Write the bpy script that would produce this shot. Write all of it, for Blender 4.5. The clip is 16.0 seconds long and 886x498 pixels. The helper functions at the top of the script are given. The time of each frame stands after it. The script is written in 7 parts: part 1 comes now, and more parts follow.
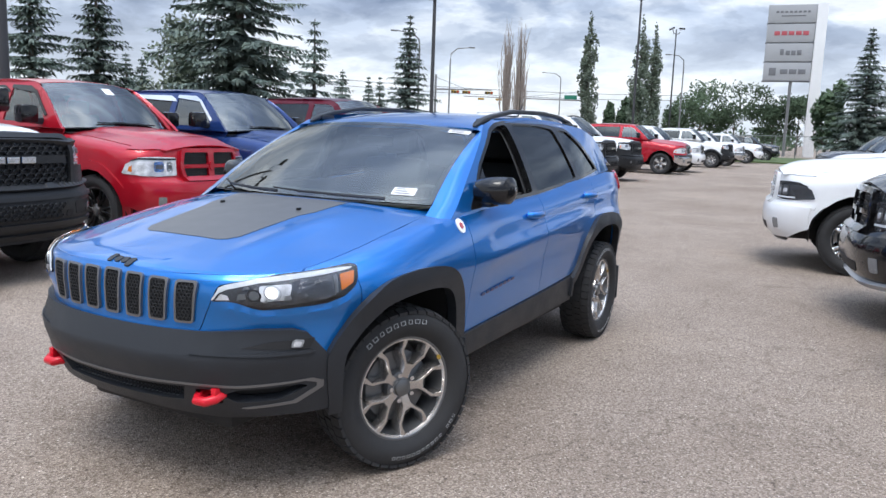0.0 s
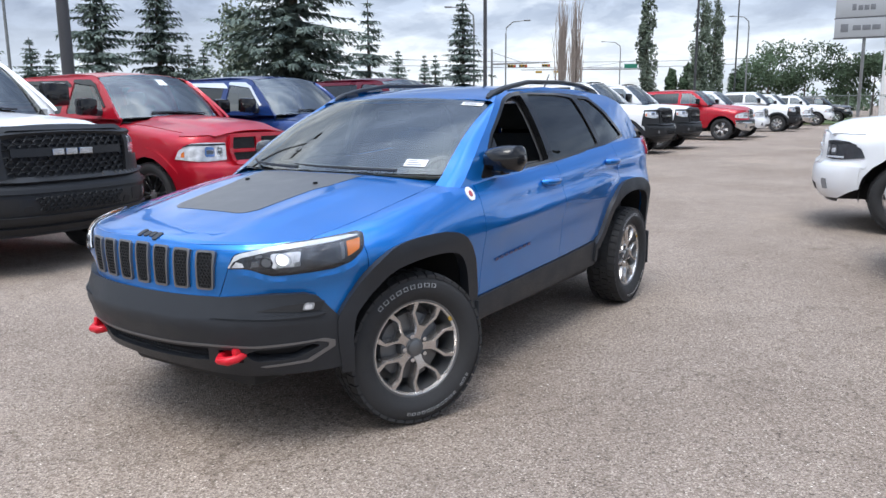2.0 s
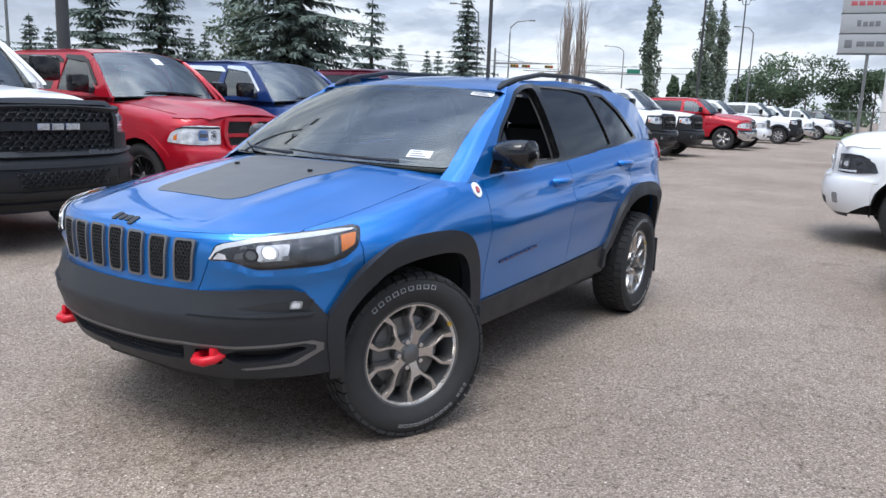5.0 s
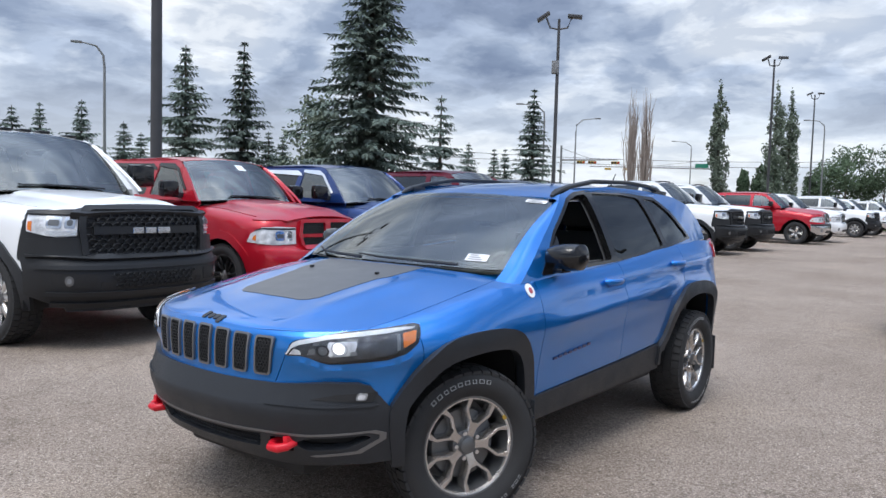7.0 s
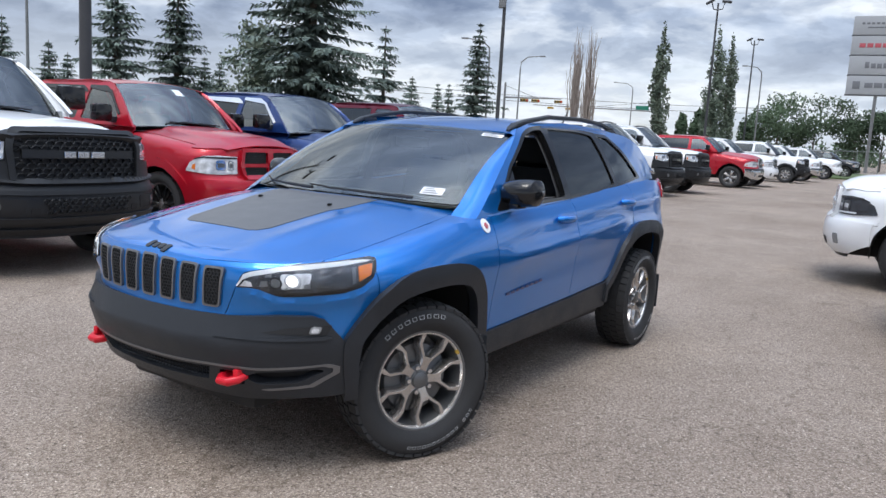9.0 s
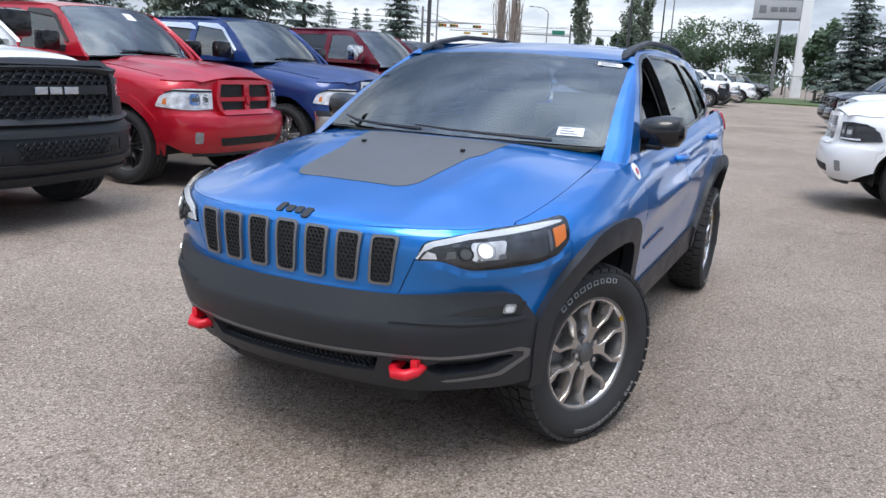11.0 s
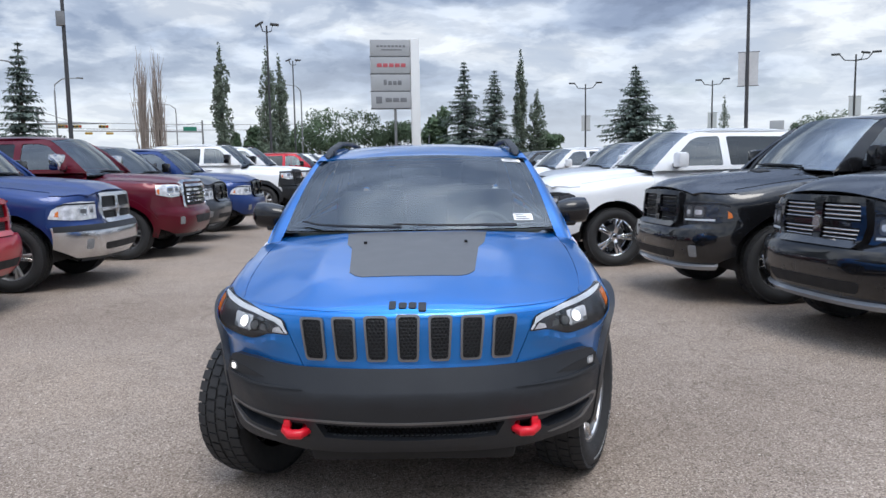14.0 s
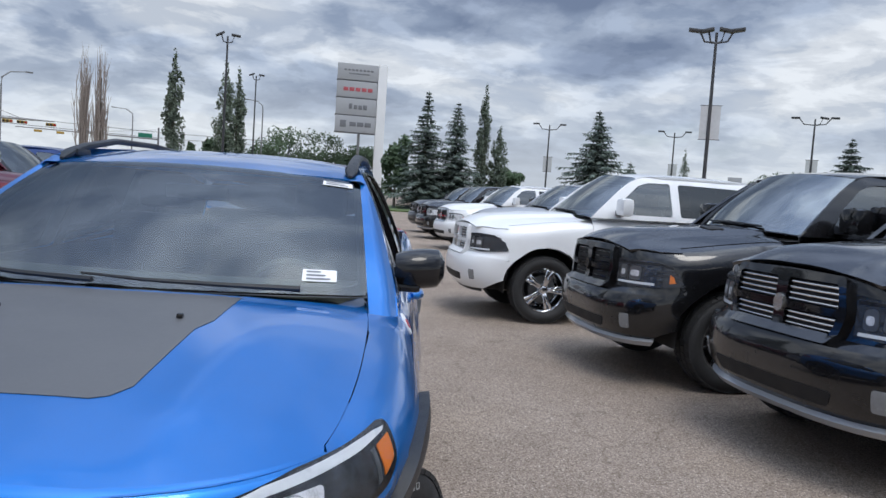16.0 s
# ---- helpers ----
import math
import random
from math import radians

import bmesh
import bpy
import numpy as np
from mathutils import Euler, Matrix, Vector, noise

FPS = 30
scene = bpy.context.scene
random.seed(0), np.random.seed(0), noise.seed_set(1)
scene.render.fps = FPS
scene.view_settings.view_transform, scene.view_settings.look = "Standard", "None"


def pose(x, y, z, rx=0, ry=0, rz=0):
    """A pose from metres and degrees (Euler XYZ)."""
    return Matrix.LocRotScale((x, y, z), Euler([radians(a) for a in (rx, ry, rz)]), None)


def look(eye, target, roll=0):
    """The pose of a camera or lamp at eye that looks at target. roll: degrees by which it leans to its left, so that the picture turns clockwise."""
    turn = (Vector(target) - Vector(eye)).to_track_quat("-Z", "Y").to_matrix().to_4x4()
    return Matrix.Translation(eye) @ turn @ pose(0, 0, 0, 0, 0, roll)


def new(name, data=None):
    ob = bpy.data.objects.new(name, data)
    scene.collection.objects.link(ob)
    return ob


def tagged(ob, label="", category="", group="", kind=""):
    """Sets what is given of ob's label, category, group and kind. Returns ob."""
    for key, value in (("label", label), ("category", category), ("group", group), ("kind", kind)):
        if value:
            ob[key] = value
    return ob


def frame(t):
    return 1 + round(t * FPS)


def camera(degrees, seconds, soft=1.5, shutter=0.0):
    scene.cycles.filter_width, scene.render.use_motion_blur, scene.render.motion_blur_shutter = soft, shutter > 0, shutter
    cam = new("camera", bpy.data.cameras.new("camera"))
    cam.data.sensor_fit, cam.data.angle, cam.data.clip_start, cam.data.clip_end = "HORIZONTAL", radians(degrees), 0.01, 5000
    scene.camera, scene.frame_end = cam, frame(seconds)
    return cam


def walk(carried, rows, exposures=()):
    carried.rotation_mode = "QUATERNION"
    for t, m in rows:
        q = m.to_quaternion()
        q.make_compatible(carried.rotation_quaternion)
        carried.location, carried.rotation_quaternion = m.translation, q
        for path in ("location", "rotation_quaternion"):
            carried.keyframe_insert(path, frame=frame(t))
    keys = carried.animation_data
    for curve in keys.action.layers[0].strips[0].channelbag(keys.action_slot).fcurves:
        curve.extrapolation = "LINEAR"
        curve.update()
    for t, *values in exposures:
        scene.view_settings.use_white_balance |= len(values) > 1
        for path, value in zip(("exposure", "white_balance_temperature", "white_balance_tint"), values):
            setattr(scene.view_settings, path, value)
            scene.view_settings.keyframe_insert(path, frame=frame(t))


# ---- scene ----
cam = camera(59.9, 16.0)
PATH = [
    (0, (2.523, -2.836, 1.488), (1.581, -1.097, 1.189), 2.1),
    (0.5, (2.72, -2.784, 1.457), (1.734, -1.071, 1.154), 2.3),
    (1, (2.8, -2.782, 1.475), (1.768, -1.101, 1.149), 1.4),
    (1.5, (2.82, -2.828, 1.489), (1.755, -1.172, 1.136), 0.4),
    (2, (2.838, -2.859, 1.469), (1.759, -1.213, 1.11), -0.5),
    (2.5, (2.844, -2.858, 1.453), (1.759, -1.217, 1.096), -0.4),
    (2.75, (2.674, -2.645, 1.432), (1.594, -1.0, 1.062), -0.1),
    (3, (2.465, -2.39, 1.407), (1.388, -0.752, 1.018), 0.35),
    (3.5, (2.392, -2.309, 1.400), (1.315, -0.674, 1.008), 0.75),
    (3.7, (2.385, -2.300, 1.400), (1.306, -0.665, 1.010), 0.9),
    (6, (2.859, -2.873, 1.471), (1.787, -1.21, 1.178), 3.8),
    (6.5, (2.868, -2.852, 1.49), (1.663, -1.266, 1.31), 2.5),
    (7, (2.856, -2.845, 1.492), (1.625, -1.275, 1.363), 1.6),
    (7.5, (2.864, -2.85, 1.49), (1.694, -1.238, 1.311), 2.7),
    (8, (2.861, -2.836, 1.487), (1.691, -1.231, 1.249), 2.7),
    (8.5, (2.847, -2.834, 1.494), (1.703, -1.218, 1.212), 2.5),
    (8.7, (2.82, -2.831, 1.474), (1.694, -1.201, 1.193), 2.9),
    (10.8, (1.76, -2.822, 1.459), (0.905, -1.06, 1.055), 2.9),
    (11, (1.589, -2.871, 1.435), (0.718, -1.13, 0.979), 2.9),
    (11.5, (1.074, -3.017, 1.426), (0.186, -1.33, 0.822), 0.4),
    (12, (0.634, -3.076, 1.419), (-0.017, -1.232, 1.003), 0.8),
    (12.5, (0.291, -3.256, 1.389), (-0.048, -1.321, 1.017), 1.7),
    (13, (0.186, -3.528, 1.418), (0.015, -1.577, 1.012), 1.0),
    (13.5, (0.201, -3.78, 1.438), (0.133, -1.804, 1.139), -2.1),
    (14, (0.158, -3.666, 1.472), (0.142, -1.677, 1.256), -1.0),
    (14.5, (0.174, -3.369, 1.487), (0.218, -1.373, 1.367), -0.9),
    (15, (0.416, -3.0, 1.487), (0.524, -1.003, 1.457), 0.7),
    (15.5, (0.631, -2.521, 1.472), (0.785, -0.527, 1.414), 2.4),
    (16, (0.828, -2.077, 1.472), (0.918, -0.083, 1.338), 3.8),
]
walk(cam, [(t, look(eye, target, roll)) for t, eye, target, roll in PATH],
     exposures=[(0, 0.37), (2.5, 0.41), (3.7, 0.42), (6, 0.22), (8.7, 0.16), (10.8, 0.29), (12.2, 0.34), (13.2, 0.23), (14, 0.13), (15, -0.05), (16, -0.11)])

# ---- light ----
world = bpy.data.worlds.new("world")
scene.world = world
world.use_nodes = True
SUN_DIR = Vector((0.15, -0.42, 0.89)).normalized()


def build_sky():
    nt = world.node_tree
    N, L = nt.nodes, nt.links
    N.clear()
    out, bg = N.new("ShaderNodeOutputWorld"), N.new("ShaderNodeBackground")
    sky = N.new("ShaderNodeTexSky")
    sky.sky_type, sky.sun_disc = "NISHITA", False
    sky.sun_elevation, sky.sun_rotation = radians(63), radians(160)
    sky.air_density, sky.dust_density = 1.0, 2.0
    geo = N.new("ShaderNodeTexCoord")
    # a flat cloud deck: the way up is divided by its height
    sep = N.new("ShaderNodeSeparateXYZ")
    L.new(geo.outputs["Generated"], sep.inputs[0])
    zz = N.new("ShaderNodeMath"); zz.operation = "ADD"; zz.inputs[1].default_value = 0.24
    L.new(sep.outputs["Z"], zz.inputs[0])
    zm = N.new("ShaderNodeMath"); zm.operation = "MAXIMUM"; zm.inputs[1].default_value = 0.05
    L.new(zz.outputs[0], zm.inputs[0])
    inv = N.new("ShaderNodeMath"); inv.operation = "DIVIDE"; inv.inputs[0].default_value = 1.0
    L.new(zm.outputs[0], inv.inputs[1])
    vec = N.new("ShaderNodeVectorMath"); vec.operation = "SCALE"
    L.new(geo.outputs["Generated"], vec.inputs[0]); L.new(inv.outputs[0], vec.inputs["Scale"])

    def noise_of(scale, detail, rough, dist, off):
        mp = N.new("ShaderNodeMapping")
        mp.inputs["Location"].default_value = off
        L.new(vec.outputs[0], mp.inputs[0])
        n = N.new("ShaderNodeTexNoise")
        n.inputs["Scale"].default_value, n.inputs["Detail"].default_value = scale, detail
        n.inputs["Roughness"].default_value, n.inputs["Distortion"].default_value = rough, dist
        L.new(mp.outputs[0], n.inputs["Vector"])
        return n.outputs["Fac"]

    def ramp(src, stops):
        r = N.new("ShaderNodeValToRGB")
        r.color_ramp.interpolation = "EASE"
        while len(r.color_ramp.elements) < len(stops):
            r.color_ramp.elements.new(0.5)
        for e, (p, c) in zip(r.color_ramp.elements, stops):
            e.position, e.color = p, (*c, 1)
        L.new(src, r.inputs[0])
        return r.outputs[0]

    body = ramp(noise_of(1.284, 10, 0.50, 0.25, (6.103, -2.129, -5.826)),
                [(0.38, (0.69, 0.735, 0.80)), (0.46, (0.57, 0.635, 0.74)), (0.52, (0.35, 0.42, 0.55)), (0.60, (0.215, 0.27, 0.39))])
    lit = ramp(noise_of(4.6, 10, 0.57, 0.3, (0.3, 4.2, 1.0)), [(0.40, (0.76, 0.79, 0.84)), (0.50, (1.0, 1.0, 1.0)), (0.60, (1.22, 1.21, 1.19))])
    mul = N.new("ShaderNodeMix"); mul.data_type, mul.blend_type = "RGBA", "MULTIPLY"
    mul.inputs[0].default_value = 1.0
    L.new(body, mul.inputs[6]); L.new(lit, mul.inputs[7])
    # paler and cooler towards the horizon
    hor = N.new("ShaderNodeMapRange")
    hor.inputs["From Min"].default_value, hor.inputs["From Max"].default_value = 0.0, 0.16
    hor.inputs["To Min"].default_value, hor.inputs["To Max"].default_value = 0.75, 0.0
    L.new(sep.outputs["Z"], hor.inputs["Value"])
    haze = N.new("ShaderNodeMix"); haze.data_type = "RGBA"
    L.new(hor.outputs[0], haze.inputs[0]); L.new(mul.outputs[2], haze.inputs[6])
    haze.inputs[7].default_value = (0.74, 0.80, 0.87, 1)
    # thin places let the blue through
    gap = ramp(noise_of(1.3, 6, 0.5, 0.3, (8.0, 2.0, 5.0)), [(0.60, (0.06, 0.06, 0.06)), (0.74, (0.55, 0.55, 0.55))])
    skys = N.new("ShaderNodeMix"); skys.data_type, skys.blend_type = "RGBA", "MULTIPLY"
    skys.inputs[0].default_value = 1.0
    L.new(sky.outputs[0], skys.inputs[6]); skys.inputs[7].default_value = (0.12, 0.12, 0.12, 1)
    mix = N.new("ShaderNodeMix"); mix.data_type = "RGBA"
    L.new(gap, mix.inputs[0]); L.new(haze.outputs[2], mix.inputs[6]); L.new(skys.outputs[2], mix.inputs[7])
    # an overcast sky is brighter overhead than at the horizon
    zen = N.new("ShaderNodeMapRange")
    zen.interpolation_type = "SMOOTHSTEP"
    zen.inputs["From Min"].default_value, zen.inputs["From Max"].default_value = 0.38, 0.92
    zen.inputs["To Min"].default_value, zen.inputs["To Max"].default_value = 1.0, 3.3
    L.new(sep.outputs["Z"], zen.inputs["Value"])
    up = N.new("ShaderNodeVectorMath"); up.operation = "SCALE"
    L.new(mix.outputs[2], up.inputs[0]); L.new(zen.outputs[0], up.inputs["Scale"])
    L.new(up.outputs[0], bg.inputs[0])
    bg.inputs[1].default_value = 1.08
    L.new(bg.outputs[0], out.inputs[0])


build_sky()
sun_data = bpy.data.lights.new("sun", "SUN")
sun_data.energy, sun_data.angle, sun_data.color = 1.5, radians(28), (1.0, 0.96, 0.90)
sun = new("sun", sun_data)
sun.matrix_world = look(SUN_DIR * 50, (0, 0, 0))


# ---- materials ----
def material(name, color, rough=0.5, metal=0.0, coat=0.0, var=0.12, scale=6.0, bump=0.0, bump_scale=60.0, spec=0.5, trans=0.0,
             emit=0.0, flake=0.0, obj_var=0.0, ior=1.5):
    m = bpy.data.materials.new(name)
    m.use_nodes = True
    nt = m.node_tree
    N, L = nt.nodes, nt.links
    b = N["Principled BSDF"]
    b.inputs["Roughness"].default_value, b.inputs["Metallic"].default_value = rough, metal
    b.inputs["Coat Weight"].default_value, b.inputs["Coat Roughness"].default_value = coat, 0.03
    b.inputs["Coat IOR"].default_value = 1.58
    b.inputs["Specular IOR Level"].default_value = spec
    b.inputs["Transmission Weight"].default_value = trans
    co = N.new("ShaderNodeTexCoord")
    n1, n2 = N.new("ShaderNodeTexNoise"), N.new("ShaderNodeTexNoise")
    n1.inputs["Scale"].default_value, n1.inputs["Detail"].default_value = scale, 5
    n2.inputs["Scale"].default_value, n2.inputs["Detail"].default_value = scale * 14 if not flake else 900, 3
    L.new(co.outputs["Object"], n1.inputs["Vector"]); L.new(co.outputs["Object"], n2.inputs["Vector"])
    add = N.new("ShaderNodeMath"); add.operation = "MULTIPLY_ADD"; add.inputs[1].default_value = 0.5
    L.new(n2.outputs["Fac"], add.inputs[0]); L.new(n1.outputs["Fac"], add.inputs[2])
    rng = N.new("ShaderNodeMapRange")
    rng.inputs["From Min"].default_value, rng.inputs["From Max"].default_value = 0.45, 1.05
    v = var + flake
    rng.inputs["To Min"].default_value, rng.inputs["To Max"].default_value = 1 - v, 1 + v
    L.new(add.outputs[0], rng.inputs["Value"])
    sc = N.new("ShaderNodeVectorMath"); sc.operation = "SCALE"
    sc.inputs[0].default_value = color
    L.new(rng.outputs[0], sc.inputs["Scale"])
    last = sc.outputs[0]
    if obj_var:
        oi = N.new("ShaderNodeObjectInfo")
        r2 = N.new("ShaderNodeMapRange")
        r2.inputs["To Min"].default_value, r2.inputs["To Max"].default_value = 1 - obj_var, 1 + obj_var
        L.new(oi.outputs["Random"], r2.inputs["Value"])
        s2 = N.new("ShaderNodeVectorMath"); s2.operation = "SCALE"
        L.new(last, s2.inputs[0]); L.new(r2.outputs[0], s2.inputs["Scale"])
        last = s2.outputs[0]
    L.new(last, b.inputs["Base Color"])
    if rough > 0.05 and metal < 1.0:
        rr = N.new("ShaderNodeMapRange")
        rr.inputs["From Min"].default_value, rr.inputs["From Max"].default_value = 0.3, 0.7
        rr.inputs["To Min"].default_value, rr.inputs["To Max"].default_value = rough * 0.85, min(1, rough * 1.15)
        L.new(n1.outputs["Fac"], rr.inputs["Value"]); L.new(rr.outputs[0], b.inputs["Roughness"])
    if bump:
        n3 = N.new("ShaderNodeTexNoise")
        n3.inputs["Scale"].default_value, n3.inputs["Detail"].default_value = bump_scale, 4
        L.new(co.outputs["Object"], n3.inputs["Vector"])
        bp = N.new("ShaderNodeBump")
        bp.inputs["Strength"].default_value, bp.inputs["Distance"].default_value = bump, 0.01
        L.new(n3.outputs["Fac"], bp.inputs["Height"]); L.new(bp.outputs[0], b.inputs["Normal"])
    b.inputs["IOR"].default_value = ior
    if emit:
        b.inputs["Emission Color"].default_value, b.inputs["Emission Strength"].default_value = (1.0, 0.97, 0.93, 1), emit
    return m


def paint(name, color, metal=0.35, rough=0.32, coat=0.7):
    return material(name, color, rough, metal, coat=coat, var=0.03, scale=2.0, flake=0.05, spec=0.22)


def thin_glass(name, tint, ior):
    """A pane: what lies behind it, tinted, and a mirror image that grows towards grazing."""
    m = bpy.data.materials.new(name)
    m.use_nodes = True
    N, L = m.node_tree.nodes, m.node_tree.links
    N.remove(N["Principled BSDF"])
    clear, gloss, mix, fr = N.new("ShaderNodeBsdfTransparent"), N.new("ShaderNodeBsdfGlossy"), N.new("ShaderNodeMixShader"), N.new("ShaderNodeFresnel")
    clear.inputs["Color"].default_value = (*tint, 1)
    gloss.inputs["Color"].default_value, gloss.inputs["Roughness"].default_value = (0.95, 0.98, 0.97, 1), 0.01
    fr.inputs["IOR"].default_value = ior
    L.new(fr.outputs[0], mix.inputs[0]); L.new(clear.outputs[0], mix.inputs[1]); L.new(gloss.outputs[0], mix.inputs[2])
    L.new(mix.outputs[0], N["Material Output"].inputs[0])
    return m


BLUE = paint("hydro_blue_paint", (0.003, 0.178, 0.57), 0.70, 0.34, 0.95)
RED = paint("red_paint", (0.42, 0.007, 0.020), 0.30)
MAROON = paint("maroon_paint", (0.105, 0.003, 0.012), 0.35, 0.30, 0.45)
NAVY = paint("navy_paint", (0.010, 0.036, 0.150), 0.35, 0.32, 0.6)
WHITE = paint("white_paint", (0.78, 0.79, 0.80), 0.0)
BLACK = material("black_paint", (0.006, 0.006, 0.007), 0.25, 0.0, coat=0.9, var=0.05, spec=0.2)
GREY = paint("grey_paint", (0.040, 0.044, 0.052), 0.4)
SILVER = paint("silver_paint", (0.42, 0.43, 0.45), 0.5)
CLAD = material("grained_black_plastic", (0.022, 0.0245, 0.029), 0.46, var=0.15, scale=9, bump=0.12, bump_scale=420, spec=0.35)
GLOSS = material("gloss_black_plastic", (0.008, 0.008, 0.009), 0.12, var=0.05, coat=0.25, spec=0.35)
# near-black for dark parts; on backing sheets and flat pockets it stands in for shade
DARK = material("dark_parts_and_shade", (0.010, 0.010, 0.011), 0.7, var=0.2)
SATIN = material("satin_black_plastic", (0.017, 0.018, 0.020), 0.45, var=0.15, scale=9, bump=0.08, bump_scale=300, spec=0.35)
GUN = material("gunmetal_trim", (0.16, 0.165, 0.17), 0.38, 0.75, var=0.06)
ALLOY = material("machined_alloy", (0.70, 0.68, 0.66), 0.27, 0.9, var=0.05)
TWINALLOY = material("dark_polished_alloy", (0.55, 0.525, 0.505), 0.22, 0.92, var=0.10, scale=20)
RIMGREY = material("grey_alloy_paint", (0.20, 0.20, 0.205), 0.35, 0.7, var=0.08)
CHROME = material("chrome", (0.75, 0.76, 0.78), 0.08, 1.0, var=0.02)
RUBBER = material("tyre_rubber", (0.022, 0.022, 0.023), 0.75, var=0.25, scale=14, bump=0.15, bump_scale=160)
LETTER = material("white_tyre_lettering", (0.38, 0.385, 0.39), 0.7, var=0.15)
HOOKRED = material("red_tow_hook_paint", (0.62, 0.008, 0.022), 0.35, var=0.06)
DECAL = material("matte_black_hood_decal", (0.092, 0.094, 0.098), 0.40, var=0.10, spec=0.60)
GLASS = thin_glass("tinted_glass", (0.50, 0.57, 0.55), 2.3)
SCREEN = thin_glass("green_tinted_windscreen", (0.74, 0.83, 0.79), 2.08)
# east row glass: reflection boosted to stand in for a brighter mirrored sky
BOOSTGLASS = thin_glass("sky_boosted_windscreen", (0.60, 0.68, 0.66), 3.7)
DGLASS = thin_glass("privacy_glass", (0.045, 0.05, 0.055), 1.75)
CLEAR = material("clear_polycarbonate", (0.96, 0.97, 0.98), 0.0, trans=1.0, var=0.0, ior=1.14)
LAMPGLASS = material("clear_lamp_lens", (0.66, 0.67, 0.69), 0.16, 0.25, var=0.50, scale=14, bump=0.5, bump_scale=16)
SMOKED = material("smoked_lamp_body", (0.018, 0.018, 0.020), 0.30, var=0.35, scale=18, spec=0.30, bump=0.5, bump_scale=24)
BOWL = material("dark_chrome_lamp_bowl", (0.085, 0.088, 0.095), 0.22, 0.75, var=0.45, scale=26, bump=0.9, bump_scale=30)
BRIGHT = material("bright_plated_steel", (0.66, 0.67, 0.69), 0.20, 1.0, var=0.06)
LAMPON = material("lit_lamp", (0.9, 0.9, 0.9), 0.2, emit=2.2)
FOGGLASS = material("frosted_fog_lens", (0.24, 0.25, 0.26), 0.25, 0.2, var=0.15, scale=30, coat=0.4)
STRIP = material("milky_light_strip", (0.62, 0.64, 0.66), 0.3, var=0.08, coat=0.5)
AMBER = material("amber_reflector", (0.62, 0.15, 0.012), 0.2, var=0.1, scale=40, coat=0.5)
TAILRED = material("tail_lamp_red", (0.36, 0.01, 0.012), 0.15, coat=0.6)
PAPER = material("white_paper_sticker", (0.80, 0.81, 0.82), 0.7, var=0.03)
INK = material("grey_print", (0.20, 0.21, 0.23), 0.7)
SEAT = material("dark_cloth", (0.060, 0.061, 0.064), 0.85, var=0.2, bump=0.2, bump_scale=300)
DASH = material("charcoal_dash_plastic", (0.085, 0.088, 0.088), 0.6, var=0.1)
POLE = material("galvanised_steel", (0.20, 0.205, 0.21), 0.5, 0.4, var=0.15, scale=3)
DPOLE = material("dark_painted_steel", (0.055, 0.056, 0.06), 0.5, 0.2, var=0.2, scale=3)
CONCRETE = material("concrete", (0.36, 0.35, 0.33), 0.85, var=0.2, bump=0.3)
PILLARWHITE = material("sign_pillar_white", (0.75, 0.76, 0.77), 0.4, var=0.04, scale=1.0)
SIGNWHITE = material("sign_panel_grey_white", (0.36, 0.37, 0.39), 0.45, var=0.05, scale=1.5)
SIGNRED = material("sign_red", (0.45, 0.09, 0.11), 0.5)
SIGNGREY = material("sign_grey_print", (0.16, 0.165, 0.18), 0.5)
SIGNGREEN = material("road_sign_green", (0.01, 0.16, 0.10), 0.5)
SIGNALYELLOW = material("signal_yellow", (0.38, 0.24, 0.03), 0.5)
BARK = material("bark", (0.10, 0.085, 0.07), 0.9, var=0.3, bump=0.5, bump_scale=20)
TWIG = material("bare_twigs", (0.30, 0.255, 0.225), 0.9, var=0.2)
NEEDLE = material("spruce_needles", (0.150, 0.188, 0.165), 0.95, spec=0.05, var=0.35, scale=1.2, obj_var=0.2)
LEAF = material("poplar_leaves", (0.135, 0.165, 0.125), 0.95, spec=0.08, var=0.35, scale=1.5, obj_var=0.2)
PALELEAF = material("pale_leaves", (0.20, 0.235, 0.185), 0.9, spec=0.1, var=0.35, scale=1.5, obj_var=0.1)
LEAF2 = material("tree_leaves", (0.075, 0.108, 0.066), 0.95, spec=0.08, var=0.35, scale=0.8, obj_var=0.25)
GRASS = material("grass", (0.075, 0.11, 0.035), 0.9, var=0.35, scale=0.5)
BANNER = material("pale_banner_cloth", (0.55, 0.56, 0.57), 0.8, var=0.1)


